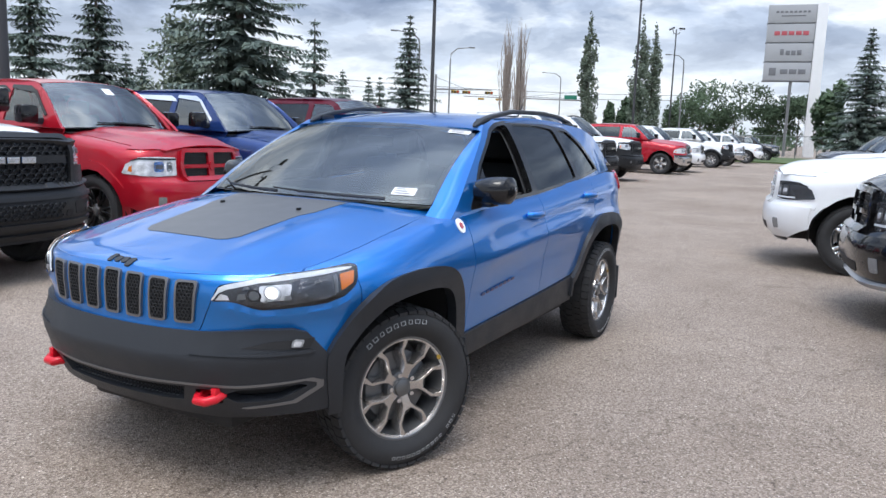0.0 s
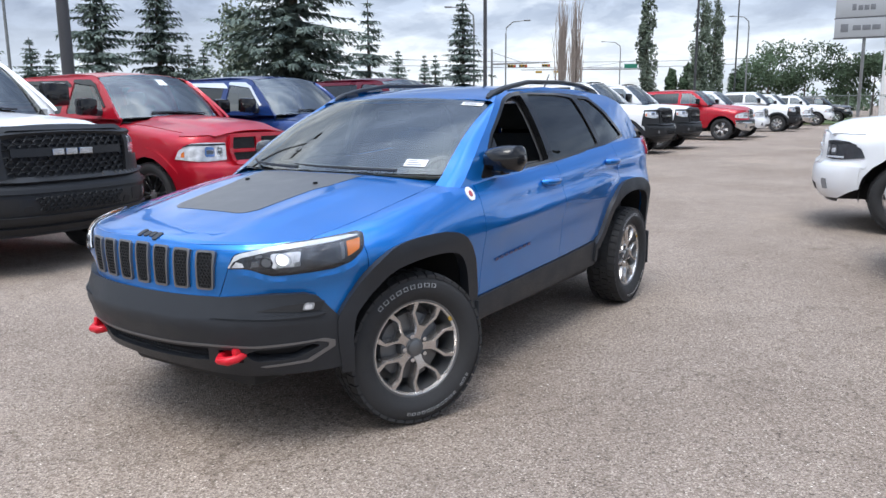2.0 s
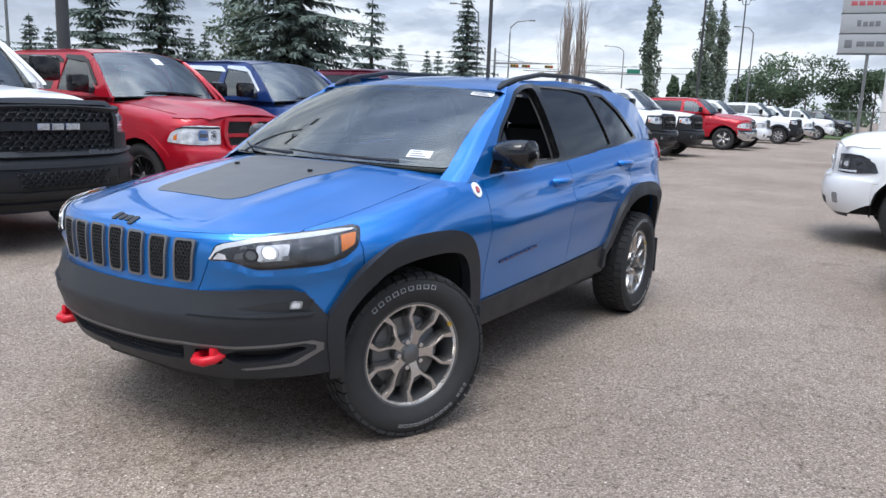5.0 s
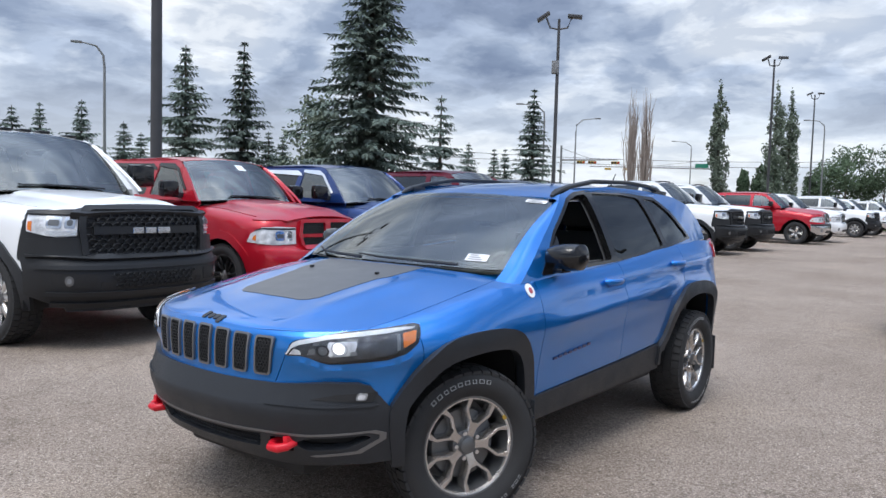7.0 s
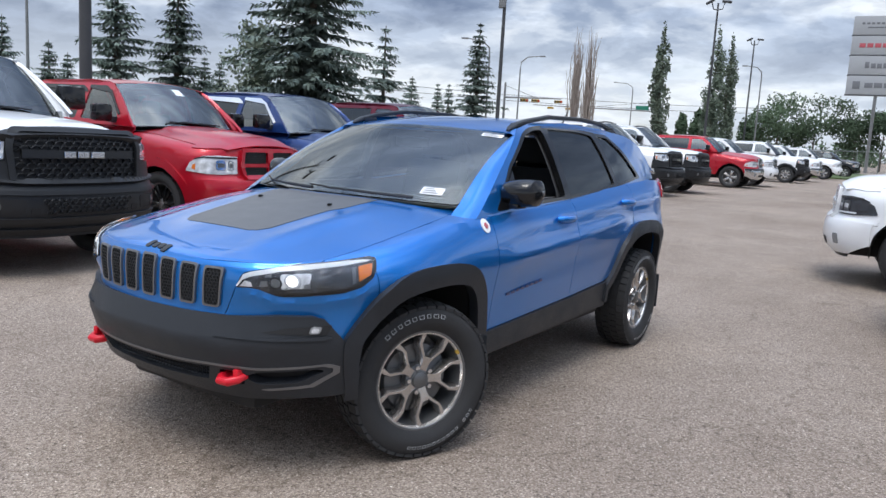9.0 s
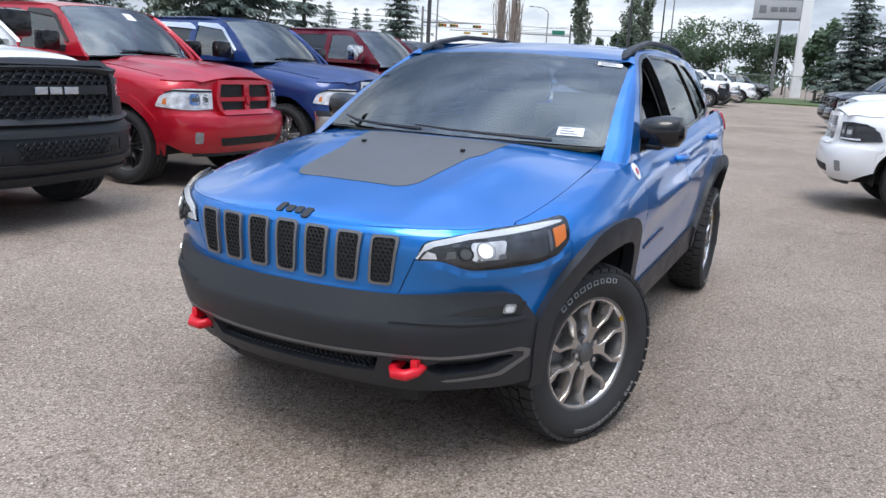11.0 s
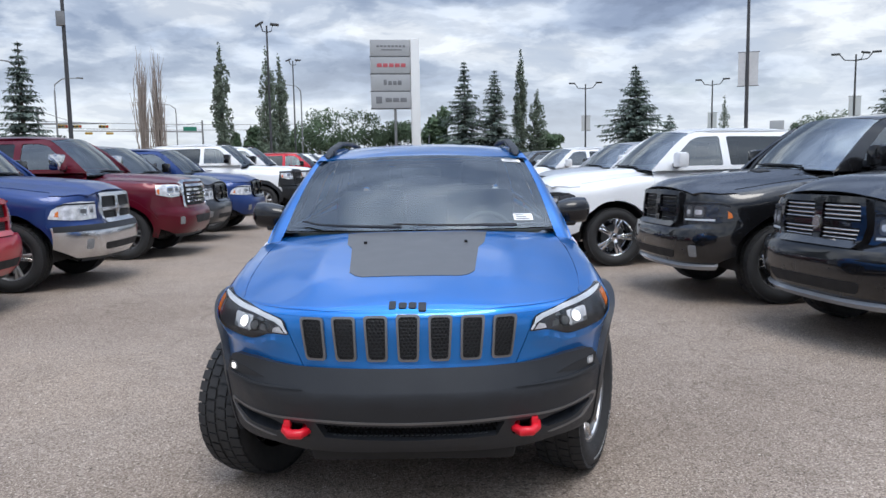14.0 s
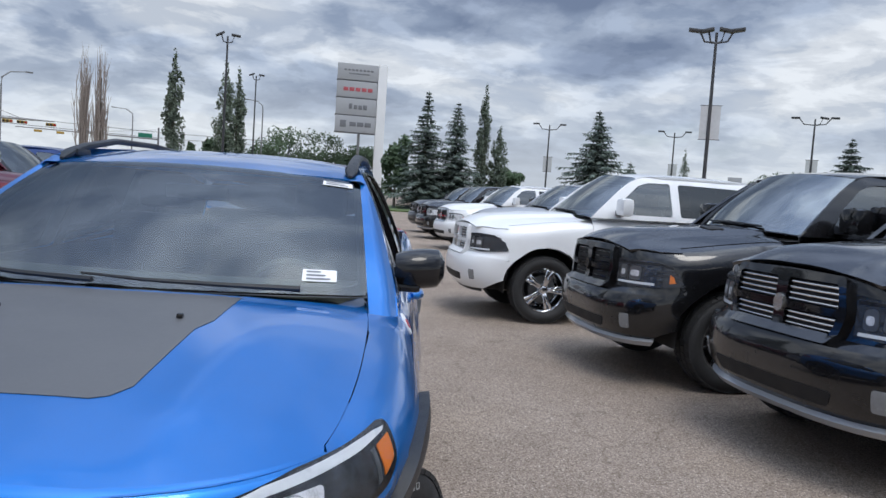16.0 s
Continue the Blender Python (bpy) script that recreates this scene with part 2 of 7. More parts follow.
def asphalt():
    m = bpy.data.materials.new("worn_asphalt")
    m.use_nodes = True
    nt = m.node_tree
    N, L = nt.nodes, nt.links
    b = N["Principled BSDF"]
    co = N.new("ShaderNodeTexCoord")

    def tex(kind, scale, detail=4):
        t = N.new(kind)
        t.inputs["Scale"].default_value = scale
        if kind == "ShaderNodeTexNoise":
            t.inputs["Detail"].default_value = detail
        L.new(co.outputs["Object"], t.inputs["Vector"])
        return t

    def ramp(src, stops):
        r = N.new("ShaderNodeValToRGB")
        while len(r.color_ramp.elements) < len(stops):
            r.color_ramp.elements.new(0.5)
        for e, (p, c) in zip(r.color_ramp.elements, stops):
            e.position, e.color = p, (*c, 1)
        L.new(src, r.inputs[0])
        return r.outputs[0]

    def mul(a, c, f=1.0):
        x = N.new("ShaderNodeMix"); x.data_type, x.blend_type = "RGBA", "MULTIPLY"
        x.inputs[0].default_value = f
        L.new(a, x.inputs[6]); L.new(c, x.inputs[7])
        return x.outputs[2]

    stones = tex("ShaderNodeTexVoronoi", 120)
    base = ramp(stones.outputs["Color"], [(0.0, (0.115, 0.090, 0.073)), (0.30, (0.295, 0.240, 0.197)), (0.75, (0.425, 0.352, 0.293)), (0.92, (0.59, 0.498, 0.422)), (1.0, (0.95, 0.87, 0.77))])
    gap = ramp(stones.outputs["Distance"], [(0.25, (1, 1, 1)), (0.75, (0.66, 0.64, 0.62))])
    big = ramp(tex("ShaderNodeTexNoise", 0.35, 6).outputs["Fac"], [(0.32, (0.80, 0.78, 0.76)), (0.55, (1.0, 1.0, 1.0)), (0.7, (1.12, 1.10, 1.07))])
    mid = ramp(tex("ShaderNodeTexNoise", 2.6, 5).outputs["Fac"], [(0.30, (0.90, 0.895, 0.89)), (0.5, (1.0, 1.0, 1.0)), (0.72, (1.05, 1.045, 1.04))])
    pits = ramp(tex("ShaderNodeTexNoise", 38, 2).outputs["Fac"], [(0.30, (0.55, 0.53, 0.52)), (0.40, (1, 1, 1))])
    base = mul(base, pits)
    stain = ramp(tex("ShaderNodeTexNoise", 1.1, 8).outputs["Fac"], [(0.24, (0.45, 0.43, 0.42)), (0.30, (1, 1, 1))])
    # hairline cracks that wander
    warp = N.new("ShaderNodeVectorMath"); warp.operation = "MULTIPLY_ADD"
    warp.inputs[1].default_value = (0.9, 0.9, 0.9)
    L.new(tex("ShaderNodeTexNoise", 1.7, 6).outputs["Color"], warp.inputs[0]); L.new(co.outputs["Object"], warp.inputs[2])
    vor = N.new("ShaderNodeTexVoronoi")
    vor.feature = "DISTANCE_TO_EDGE"
    vor.inputs["Scale"].default_value = 0.42
    L.new(warp.outputs[0], vor.inputs["Vector"])
    crack = ramp(vor.outputs["Distance"], [(0.0, (0.62, 0.60, 0.58)), (0.006, (1, 1, 1))])
    L.new(mul(mul(mul(mul(mul(base, gap), big), mid), stain), crack, 0.75), b.inputs["Base Color"])
    b.inputs["Roughness"].default_value = 0.92
    b.inputs["Specular IOR Level"].default_value = 0.25
    bp = N.new("ShaderNodeBump")
    bp.inputs["Strength"].default_value, bp.inputs["Distance"].default_value = 0.7, 0.006
    L.new(stones.outputs["Distance"], bp.inputs["Height"]); L.new(bp.outputs[0], b.inputs["Normal"])
    return m


ASPHALT = asphalt()


# ---- mesh helpers ----
def finish(bm, name, mat, parent=None, label="", smooth=40, matrix=None):
    me = bpy.data.meshes.new(name)
    bm.to_mesh(me)
    bm.free()
    me.materials.append(mat)
    if smooth:
        for p in me.polygons:
            p.use_smooth = True
        me.set_sharp_from_angle(angle=radians(smooth))
    ob = new(name, me)
    if parent is not None:
        ob.parent = parent
    if matrix is not None:
        ob.matrix_basis = matrix
    if label:
        ob["label"] = label
    return ob


def part(name, bm, mat, parent, label="", smooth=40, matrix=None):
    return finish(bm, name, mat, parent, label, smooth, matrix)


def box(bm, x0, x1, y0, y1, z0, z1, bevel=0.0, m=None):
    r = bmesh.ops.create_cube(bm, size=1.0)
    vs = r["verts"]
    bmesh.ops.scale(bm, vec=(x1 - x0, y1 - y0, z1 - z0), verts=vs)
    bmesh.ops.translate(bm, vec=((x0 + x1) / 2, (y0 + y1) / 2, (z0 + z1) / 2), verts=vs)
    if bevel:
        es = list({e for v in vs for e in v.link_edges})
        r = bmesh.ops.bevel(bm, geom=es, offset=bevel, segments=2, affect="EDGES", profile=0.6)
        vs = list({v for f in r["faces"] for v in f.verts} | {v for v in vs if v.is_valid})
    if m is not None:
        bmesh.ops.transform(bm, matrix=m, verts=vs)
    return vs


def tube(bm, pts, radii, seg=10, cap=True):
    """A swept round tube through pts."""
    pts = [Vector(p) for p in pts]
    if not hasattr(radii, "__len__"):
        radii = [radii] * len(pts)
    rings = []
    for i, p in enumerate(pts):
        d = (pts[min(i + 1, len(pts) - 1)] - pts[max(i - 1, 0)]).normalized()
        up = Vector((0, 0, 1)) if abs(d.z) < 0.9 else Vector((1, 0, 0))
        a = d.cross(up).normalized()
        c = a.cross(d)
        rings.append([bm.verts.new(p + radii[i] * (math.cos(6.28318 * k / seg) * a + math.sin(6.28318 * k / seg) * c)) for k in range(seg)])
    for r0, r1 in zip(rings, rings[1:]):
        for k in range(seg):
            bm.faces.new((r0[k], r0[(k + 1) % seg], r1[(k + 1) % seg], r1[k]))
    if cap:
        bm.faces.new(rings[0][::-1])
        bm.faces.new(rings[-1])


def lathe(bm, prof, seg=48, axis="x"):
    """prof: (along the axis, radius); a closed turn about x."""
    rings = []
    for a, r in prof:
        rings.append([bm.verts.new((a, r * math.cos(6.28318 * k / seg), r * math.sin(6.28318 * k / seg))) for k in range(seg)])
    for r0, r1 in zip(rings, rings[1:]):
        for k in range(seg):
            bm.faces.new((r0[k], r1[k], r1[(k + 1) % seg], r0[(k + 1) % seg]))
    return rings


def interp(x, table):
    xs, ys = zip(*table)
    return float(np.interp(x, xs, ys))


def smooth_interp(table):
    """A smooth curve through the points of a table (Catmull-Rom)."""
    xs = [p[0] for p in table]
    ys = [p[1] for p in table]
    ms = []
    for i in range(len(xs)):
        a, c = max(i - 1, 0), min(i + 1, len(xs) - 1)
        ms.append((ys[c] - ys[a]) / (xs[c] - xs[a]))

    def f(x):
        if x <= xs[0]:
            return ys[0]
        if x >= xs[-1]:
            return ys[-1]
        i = next(k for k in range(len(xs) - 1) if x <= xs[k + 1])
        h = xs[i + 1] - xs[i]
        t = (x - xs[i]) / h
        return ((2 * t**3 - 3 * t**2 + 1) * ys[i] + (t**3 - 2 * t**2 + t) * h * ms[i]
                + (-2 * t**3 + 3 * t**2) * ys[i + 1] + (t**3 - t**2) * h * ms[i + 1])
    return f


def inside(p, poly):
    x, y = p
    c = False
    for (x0, y0), (x1, y1) in zip(poly, poly[1:] + poly[:1]):
        if (y0 > y) != (y1 > y) and x < (x1 - x0) * (y - y0) / (y1 - y0) + x0:
            c = not c
    return c


def resample(poly, d):
    out = []
    for (x0, y0), (x1, y1) in zip(poly, poly[1:] + poly[:1]):
        n = max(1, math.ceil(math.hypot(x1 - x0, y1 - y0) / d))
        out += [(x0 + (x1 - x0) * k / n, y0 + (y1 - y0) * k / n) for k in range(n)]
    return out


def rounded(poly, r, seg=4):
    """The polygon with its corners cut round."""
    out = []
    n = len(poly)
    for i in range(n):
        p, a, b = Vector(poly[i]), Vector(poly[i - 1]), Vector(poly[(i + 1) % n])
        ra, rb = min(r, (a - p).length * 0.45), min(r, (b - p).length * 0.45)
        s, e = p + (a - p).normalized() * ra, p + (b - p).normalized() * rb
        for k in range(seg + 1):
            t = k / seg
            q = s * (1 - t) ** 2 + p * 2 * t * (1 - t) + e * t**2
            out.append((q.x, q.y))
    return out


def patch_bm(outer, fn, holes=(), d=0.05, off=0.0, thick=0.006, ref=(0, 1.3, 0.8), bm=None, lines=()):
    """A panel with clean edges: a flat outline, filled and laid on the surface fn(u, v), lifted by off, with a rim of depth thick; lines are creases that run across it."""
    from mathutils import geometry
    outer = resample(outer, d)
    holes = [resample(h, d) for h in holes]
    pts, edges = [], []
    for loop in (outer, *holes):
        s = len(pts)
        pts += loop
        edges += [(s + i, s + (i + 1) % len(loop)) for i in range(len(loop))]
    for line in lines:
        s = len(pts)
        k = [p for (x0, y0), (x1, y1) in zip(line, line[1:]) for p in resample([(x0, y0), (x1, y1)], d)[:max(1, math.ceil(math.hypot(x1 - x0, y1 - y0) / d))]] + [line[-1]]
        pts += k
        edges += [(s + i, s + i + 1) for i in range(len(k) - 1)]
    nb = len(pts)
    us, vs = [p[0] for p in outer], [p[1] for p in outer]
    arr = np.array(pts)
    row = 0
    v = min(vs) + d * 0.5
    while v < max(vs):
        u = min(us) + d * (0.5 + 0.5 * (row % 2))
        while u < max(us):
            if inside((u, v), outer) and not any(inside((u, v), h) for h in holes):
                if np.min(np.hypot(arr[:nb, 0] - u, arr[:nb, 1] - v)) > d * 0.45:
                    pts.append((u, v))
            u += d
        v += d * 0.9
        row += 1
    vo, eo, fo, ov, oe, of = geometry.delaunay_2d_cdt([Vector(p) for p in pts], edges, [], 0, 1e-6)
    tris = []
    for f in fo:
        c = (sum(vo[i].x for i in f) / len(f), sum(vo[i].y for i in f) / len(f))
        if inside(c, outer) and not any(inside(c, h) for h in holes):
            tris.append(f)
    ref = Vector(ref)
    e = 0.004
    P, Nn = [], []
    for q in vo:
        p = Vector(fn(q.x, q.y))
        a = Vector(fn(q.x + e, q.y)) - Vector(fn(q.x - e, q.y))
        c = Vector(fn(q.x, q.y + e)) - Vector(fn(q.x, q.y - e))
        n = a.cross(c)
        n = n.normalized() if n.length > 1e-12 else (p - ref).normalized()
        if n.dot(p - ref) < 0:
            n = -n
        P.append(p + n * off)
        Nn.append(n)
    own = bm is None
    bm = bm or bmesh.new()
    used = sorted({i for f in tris for i in f})
    top = {i: bm.verts.new(P[i]) for i in used}
    flip = 0.0
    for f in tris[:40]:
        a, b_, c = (P[i] for i in f[:3])
        flip += (b_ - a).cross(c - a).dot(Nn[f[0]])
    count = {}
    for f in tris:
        g = list(f) if flip > 0 else list(f)[::-1]
        bm.faces.new([top[i] for i in g])
        for i, j in zip(g, g[1:] + g[:1]):
            count[(i, j)] = 1
    if thick:
        rim = [(i, j) for (i, j) in count if (j, i) not in count]
        low = {i: bm.verts.new(P[i] - Nn[i] * thick) for i in {k for e2 in rim for k in e2}}
        for i, j in rim:
            bm.faces.new((top[j], top[i], low[i], low[j]))
    return bm


def patch(name, outer, fn, mat, parent, label="", **kw):
    return part(name, patch_bm(outer, fn, **kw), mat, parent, label, smooth=35)


def grid_bm(fn, us, vs, bm=None, flip=False):
    bm = bm or bmesh.new()
    V = [[bm.verts.new(fn(u, v)) for v in vs] for u in us]
    for i in range(len(us) - 1):
        for j in range(len(vs) - 1):
            f = (V[i][j], V[i + 1][j], V[i + 1][j + 1], V[i][j + 1])
            bm.faces.new(f[::-1] if flip else f)
    return bm


def thing(name, label, category, m=None, group="", kind=""):
    e = new(name)
    tagged(e, label, category, group, kind)
    if m is not None:
        e.matrix_basis = m
    return e

# ---- vehicles: wheels ----
def wheel(parent, x, y, r, width, side, style, steer=0.0, rim_r=0.25, letters=False):
    """A tyre with tread and a spoked rim; the outer face looks along +x for side 1."""
    hub = new("wheel")
    hub.parent = parent
    hub.matrix_basis = pose(x, y, r, 0, 0, steer) @ pose(0, 0, 0, 0, 0, 0 if side > 0 else 180)
    w = width / 2
    bm = bmesh.new()
    prof = [(-w * 0.72, rim_r), (-w * 0.98, r * 0.80), (-w * 0.96, r * 0.90), (-w * 0.80, r * 0.965), (-w * 0.4, r * 0.975), (w * 0.4, r * 0.975), (w * 0.80, r * 0.965), (w * 0.96, r * 0.90),
            (w * 0.99, r * 0.80), (w * 0.94, r * 0.73), (w * 0.72, rim_r), (w * 0.60, rim_r - 0.012)]
    lathe(bm, prof, 56)
    part("tyre", bm, RUBBER, hub)
    bm = bmesh.new()
    n = 44
    for k in range(n):
        for a0, a1, sh in ((-0.93, -0.52, 0.0), (-0.44, -0.06, 0.5), (0.06, 0.44, 0.0), (0.52, 0.93, 0.5)):
            a = 6.28318 * (k + sh) / n
            da = 6.28318 / n * 0.41
            rr = [r * (0.972 if abs(q) > 0.9 else 1.0) for q in (a0, a1)]
            vs = []
            for dep in (0.958, 0.998):
                for ax, rad in ((a0, rr[0]), (a1, rr[1])):
                    for s in (-1, 1):
                        vs.append(bm.verts.new((ax * w, rad * dep * math.cos(a + s * da + ax * 0.03), rad * dep * math.sin(a + s * da + ax * 0.03))))
            for f in ((4, 5, 7, 6), (0, 4, 6, 2), (1, 3, 7, 5), (0, 1, 5, 4), (2, 6, 7, 3)):
                bm.faces.new([vs[i] for i in f])
    bmesh.ops.recalc_face_normals(bm, faces=bm.faces)
    part("tread", bm, RUBBER, hub, smooth=0)
    # rim
    bm = bmesh.new()
    lathe(bm, [(w * 0.62, rim_r - 0.016), (w * 0.74, rim_r - 0.004), (w * 0.74, rim_r + 0.004), (w * 0.66, rim_r + 0.008)], 48)
    lathe(bm, [(w * 0.60, rim_r - 0.017), (w * 0.2, rim_r - 0.03), (-w * 0.7, rim_r - 0.035), (-w * 0.72, 0.04)], 40)
    rim = part("rim", bm, {"chrome": CHROME, "twin": GUN}.get(style, RIMGREY), hub)
    mat = {"twin": TWINALLOY, "five": ALLOY, "dark": RIMGREY, "black": GLOSS, "steel": ALLOY, "chrome": CHROME}[style]
    count = {"twin": 5, "five": 5, "dark": 6, "black": 6, "steel": 8, "chrome": 5}[style]
    xo = w * 0.66
    if style == "twin":
        bm = bmesh.new()
        lathe(bm, [(xo - 0.004, rim_r - 0.017), (xo + 0.004, rim_r - 0.013), (xo + 0.007, rim_r - 0.002), (xo + 0.005, rim_r + 0.006), (xo - 0.01, rim_r + 0.007)], 64)
        part("rim_lip", bm, ALLOY, rim, "bright machined rim lip")
    for k in range(count):
        bm = bmesh.new()

        def bar(r0, a0, r1, a1, h0, h1, dx0=0.0, dx1=0.0, th=0.03):
            vs = []
            for rad, ang, h, dx in ((r0, a0, h0, dx0), (r1, a1, h1, dx1)):
                for s in (-1, 1):
                    for xx in (xo - th + dx, xo + dx):
                        ca, sa = math.cos(ang), math.sin(ang)
                        hh = h * (0.72 if xx > xo - th + dx else 1.0)
                        vs.append(bm.verts.new((xx, rad * ca - s * hh * sa, rad * sa + s * hh * ca)))
            for f in ((0, 2, 3, 1), (4, 5, 7, 6), (1, 3, 7, 5), (0, 4, 6, 2), (0, 1, 5, 4), (2, 6, 7, 3)):
                bm.faces.new([vs[i] for i in f])
        a = 6.28318 * k / count
        if style == "twin":     # a Y that opens towards the rim, the arms of neighbours closing into hexagons
            side = [(0.040, 0.60), (0.064, 0.33), (0.088, 0.250), (0.120, 0.315), (0.166, 0.425), (0.200, 0.385), (rim_r - 0.002, 0.345)]
            pocket = [(rim_r - 0.002, 0.215), (0.172, 0.322), (0.112, 0.150)]
            loop = [(r_, s_) for r_, s_ in side] + pocket + [(r_, -s_) for r_, s_ in pocket[::-1]] + [(r_, -s_) for r_, s_ in side[::-1]]
            deep_ = smooth_interp([(0.03, -0.020), (0.07, -0.012), (0.11, -0.005), (0.18, -0.001), (0.24, 0.003)])
            layers = []
            for dx, grow in ((0.0, -0.0028), (-0.004, 0.0), (-0.052, 0.007)):
                n_ = len(loop)
                ring = []
                for i, (r_, s_) in enumerate(loop):
                    (ra, sa), (rb, sb) = loop[i - 1], loop[(i + 1) % n_]
                    pa, pb = Vector((ra * math.cos(sa), ra * math.sin(sa))), Vector((rb * math.cos(sb), rb * math.sin(sb)))
                    tg = (pb - pa).normalized()
                    q_ = Vector((r_ * math.cos(s_), r_ * math.sin(s_))) + Vector((-tg.y, tg.x)) * grow
                    ca, sn = math.cos(a), math.sin(a)
                    ring.append(bm.verts.new((xo + deep_(r_) + dx, q_.x * ca - q_.y * sn, q_.x * sn + q_.y * ca)))
                layers.append(ring)
            for l0, l1 in zip(layers, layers[1:]):
                for i in range(len(loop)):
                    j_ = (i + 1) % len(loop)
                    bm.faces.new((l0[i], l0[j_], l1[j_], l1[i]))
            for f in ((0, 1, 18, 19), (1, 2, 17, 18), (2, 9, 10, 17), (2, 3, 9), (3, 4, 8, 9), (4, 5, 8), (5, 6, 7, 8), (17, 10, 16), (16, 10, 11, 15), (15, 11, 14), (14, 11, 12, 13)):
                bm.faces.new([layers[0][i] for i in f])
        elif style in ("dark", "black"):
            for s in (-1, 1):
                bar(0.05, a + s * 0.10, rim_r - 0.005, a + s * 0.17, 0.016, 0.020, -0.015, 0)
        elif style == "steel":
            bar(0.06, a, rim_r - 0.02, a, 0.035, 0.032, -0.03, -0.02)
        else:
            bar(0.05, a - 0.12, rim_r - 0.005, a - 0.13, 0.024, 0.022, -0.012, 0.0)
            bar(0.05, a + 0.12, rim_r - 0.005, a + 0.13, 0.024, 0.022, -0.012, 0.0)
        bmesh.ops.recalc_face_normals(bm, faces=bm.faces)
        if style != "twin":
            bmesh.ops.bevel(bm, geom=bm.edges, offset=0.003, segments=1, affect="EDGES")
        part("spoke", bm, mat, rim)
    bm = bmesh.new()
    lathe(bm, [(xo - 0.05, 0.078), (xo - 0.022, 0.072), (xo - 0.018, 0.05), (xo - 0.016, 0.042), (xo - 0.004, 0.038), (xo, 0.030), (xo + 0.001, 0.001)], 28)
    part("hub_cap", bm, {"chrome": CHROME, "twin": GUN}.get(style, RIMGREY), rim)
    for k in range(5):
        a = 6.28318 * (k + 0.5) / 5
        bm = bmesh.new()
        tube(bm, [(xo - 0.03, 0.060 * math.cos(a), 0.060 * math.sin(a)), (xo - 0.006, 0.060 * math.cos(a), 0.060 * math.sin(a))], 0.011, 6)
        part("lug_nut", bm, BRIGHT, rim)
    bm = bmesh.new()
    lathe(bm, [(w * 0.0, 0.17), (w * 0.12, 0.16), (w * 0.12, 0.05), (w * 0.15, 0.04)], 32)
    part("brake_disc", bm, GUN, hub)
    if letters:
        for a0, n2, step, hh in ((104, 9, 7.0, 0.018), (292, 15, 5.0, 0.014)):
            for k in range(n2):
                if n2 == 15 and k == 11:
                    continue
                bm = bmesh.new()
                a = radians(a0 + (k - (n2 - 1) / 2) * step)
                rc, dh, dw = r * 0.845, hh / 2, radians(step) * r * 0.845 * (0.30, 0.36, 0.26, 0.33)[k % 4]
                for s in ((-dw, dw, -dh, -dh * 0.80), (-dw, dw, dh * 0.80, dh), (-dw, -dw * 0.78, -dh * 0.80, dh * 0.80), (dw * 0.78, dw, -dh * 0.80, dh * 0.80)):
                    q = []
                    for t_, z_ in ((s[0], s[2]), (s[1], s[2]), (s[1], s[3]), (s[0], s[3])):
                        rad = rc + z_
                        ang = a - t_ / rc
                        q.append((w * 0.985 + 0.0035 - max(0, rad - r * 0.80) * 0.18, rad * math.cos(ang), rad * math.sin(ang)))
                    f = bm.faces.new([bm.verts.new(p) for p in q])
                r2 = bmesh.ops.extrude_face_region(bm, geom=list(bm.faces))
                bmesh.ops.translate(bm, vec=(-0.006, 0, 0), verts=[v for v in r2["geom"] if isinstance(v, bmesh.types.BMVert)])
                bmesh.ops.recalc_face_normals(bm, faces=bm.faces)
                part("raised_letter_block", bm, LETTER, hub, smooth=0)
        bm = bmesh.new()
        tube(bm, [(xo, (rim_r - 0.012) * math.cos(0.56), (rim_r - 0.012) * math.sin(0.56)), (xo + 0.008, (rim_r - 0.012) * math.cos(0.56), (rim_r - 0.012) * math.sin(0.56))], 0.012, 10)
        part("yellow_dot", bm, SIGNALYELLOW, hub)
    return hub


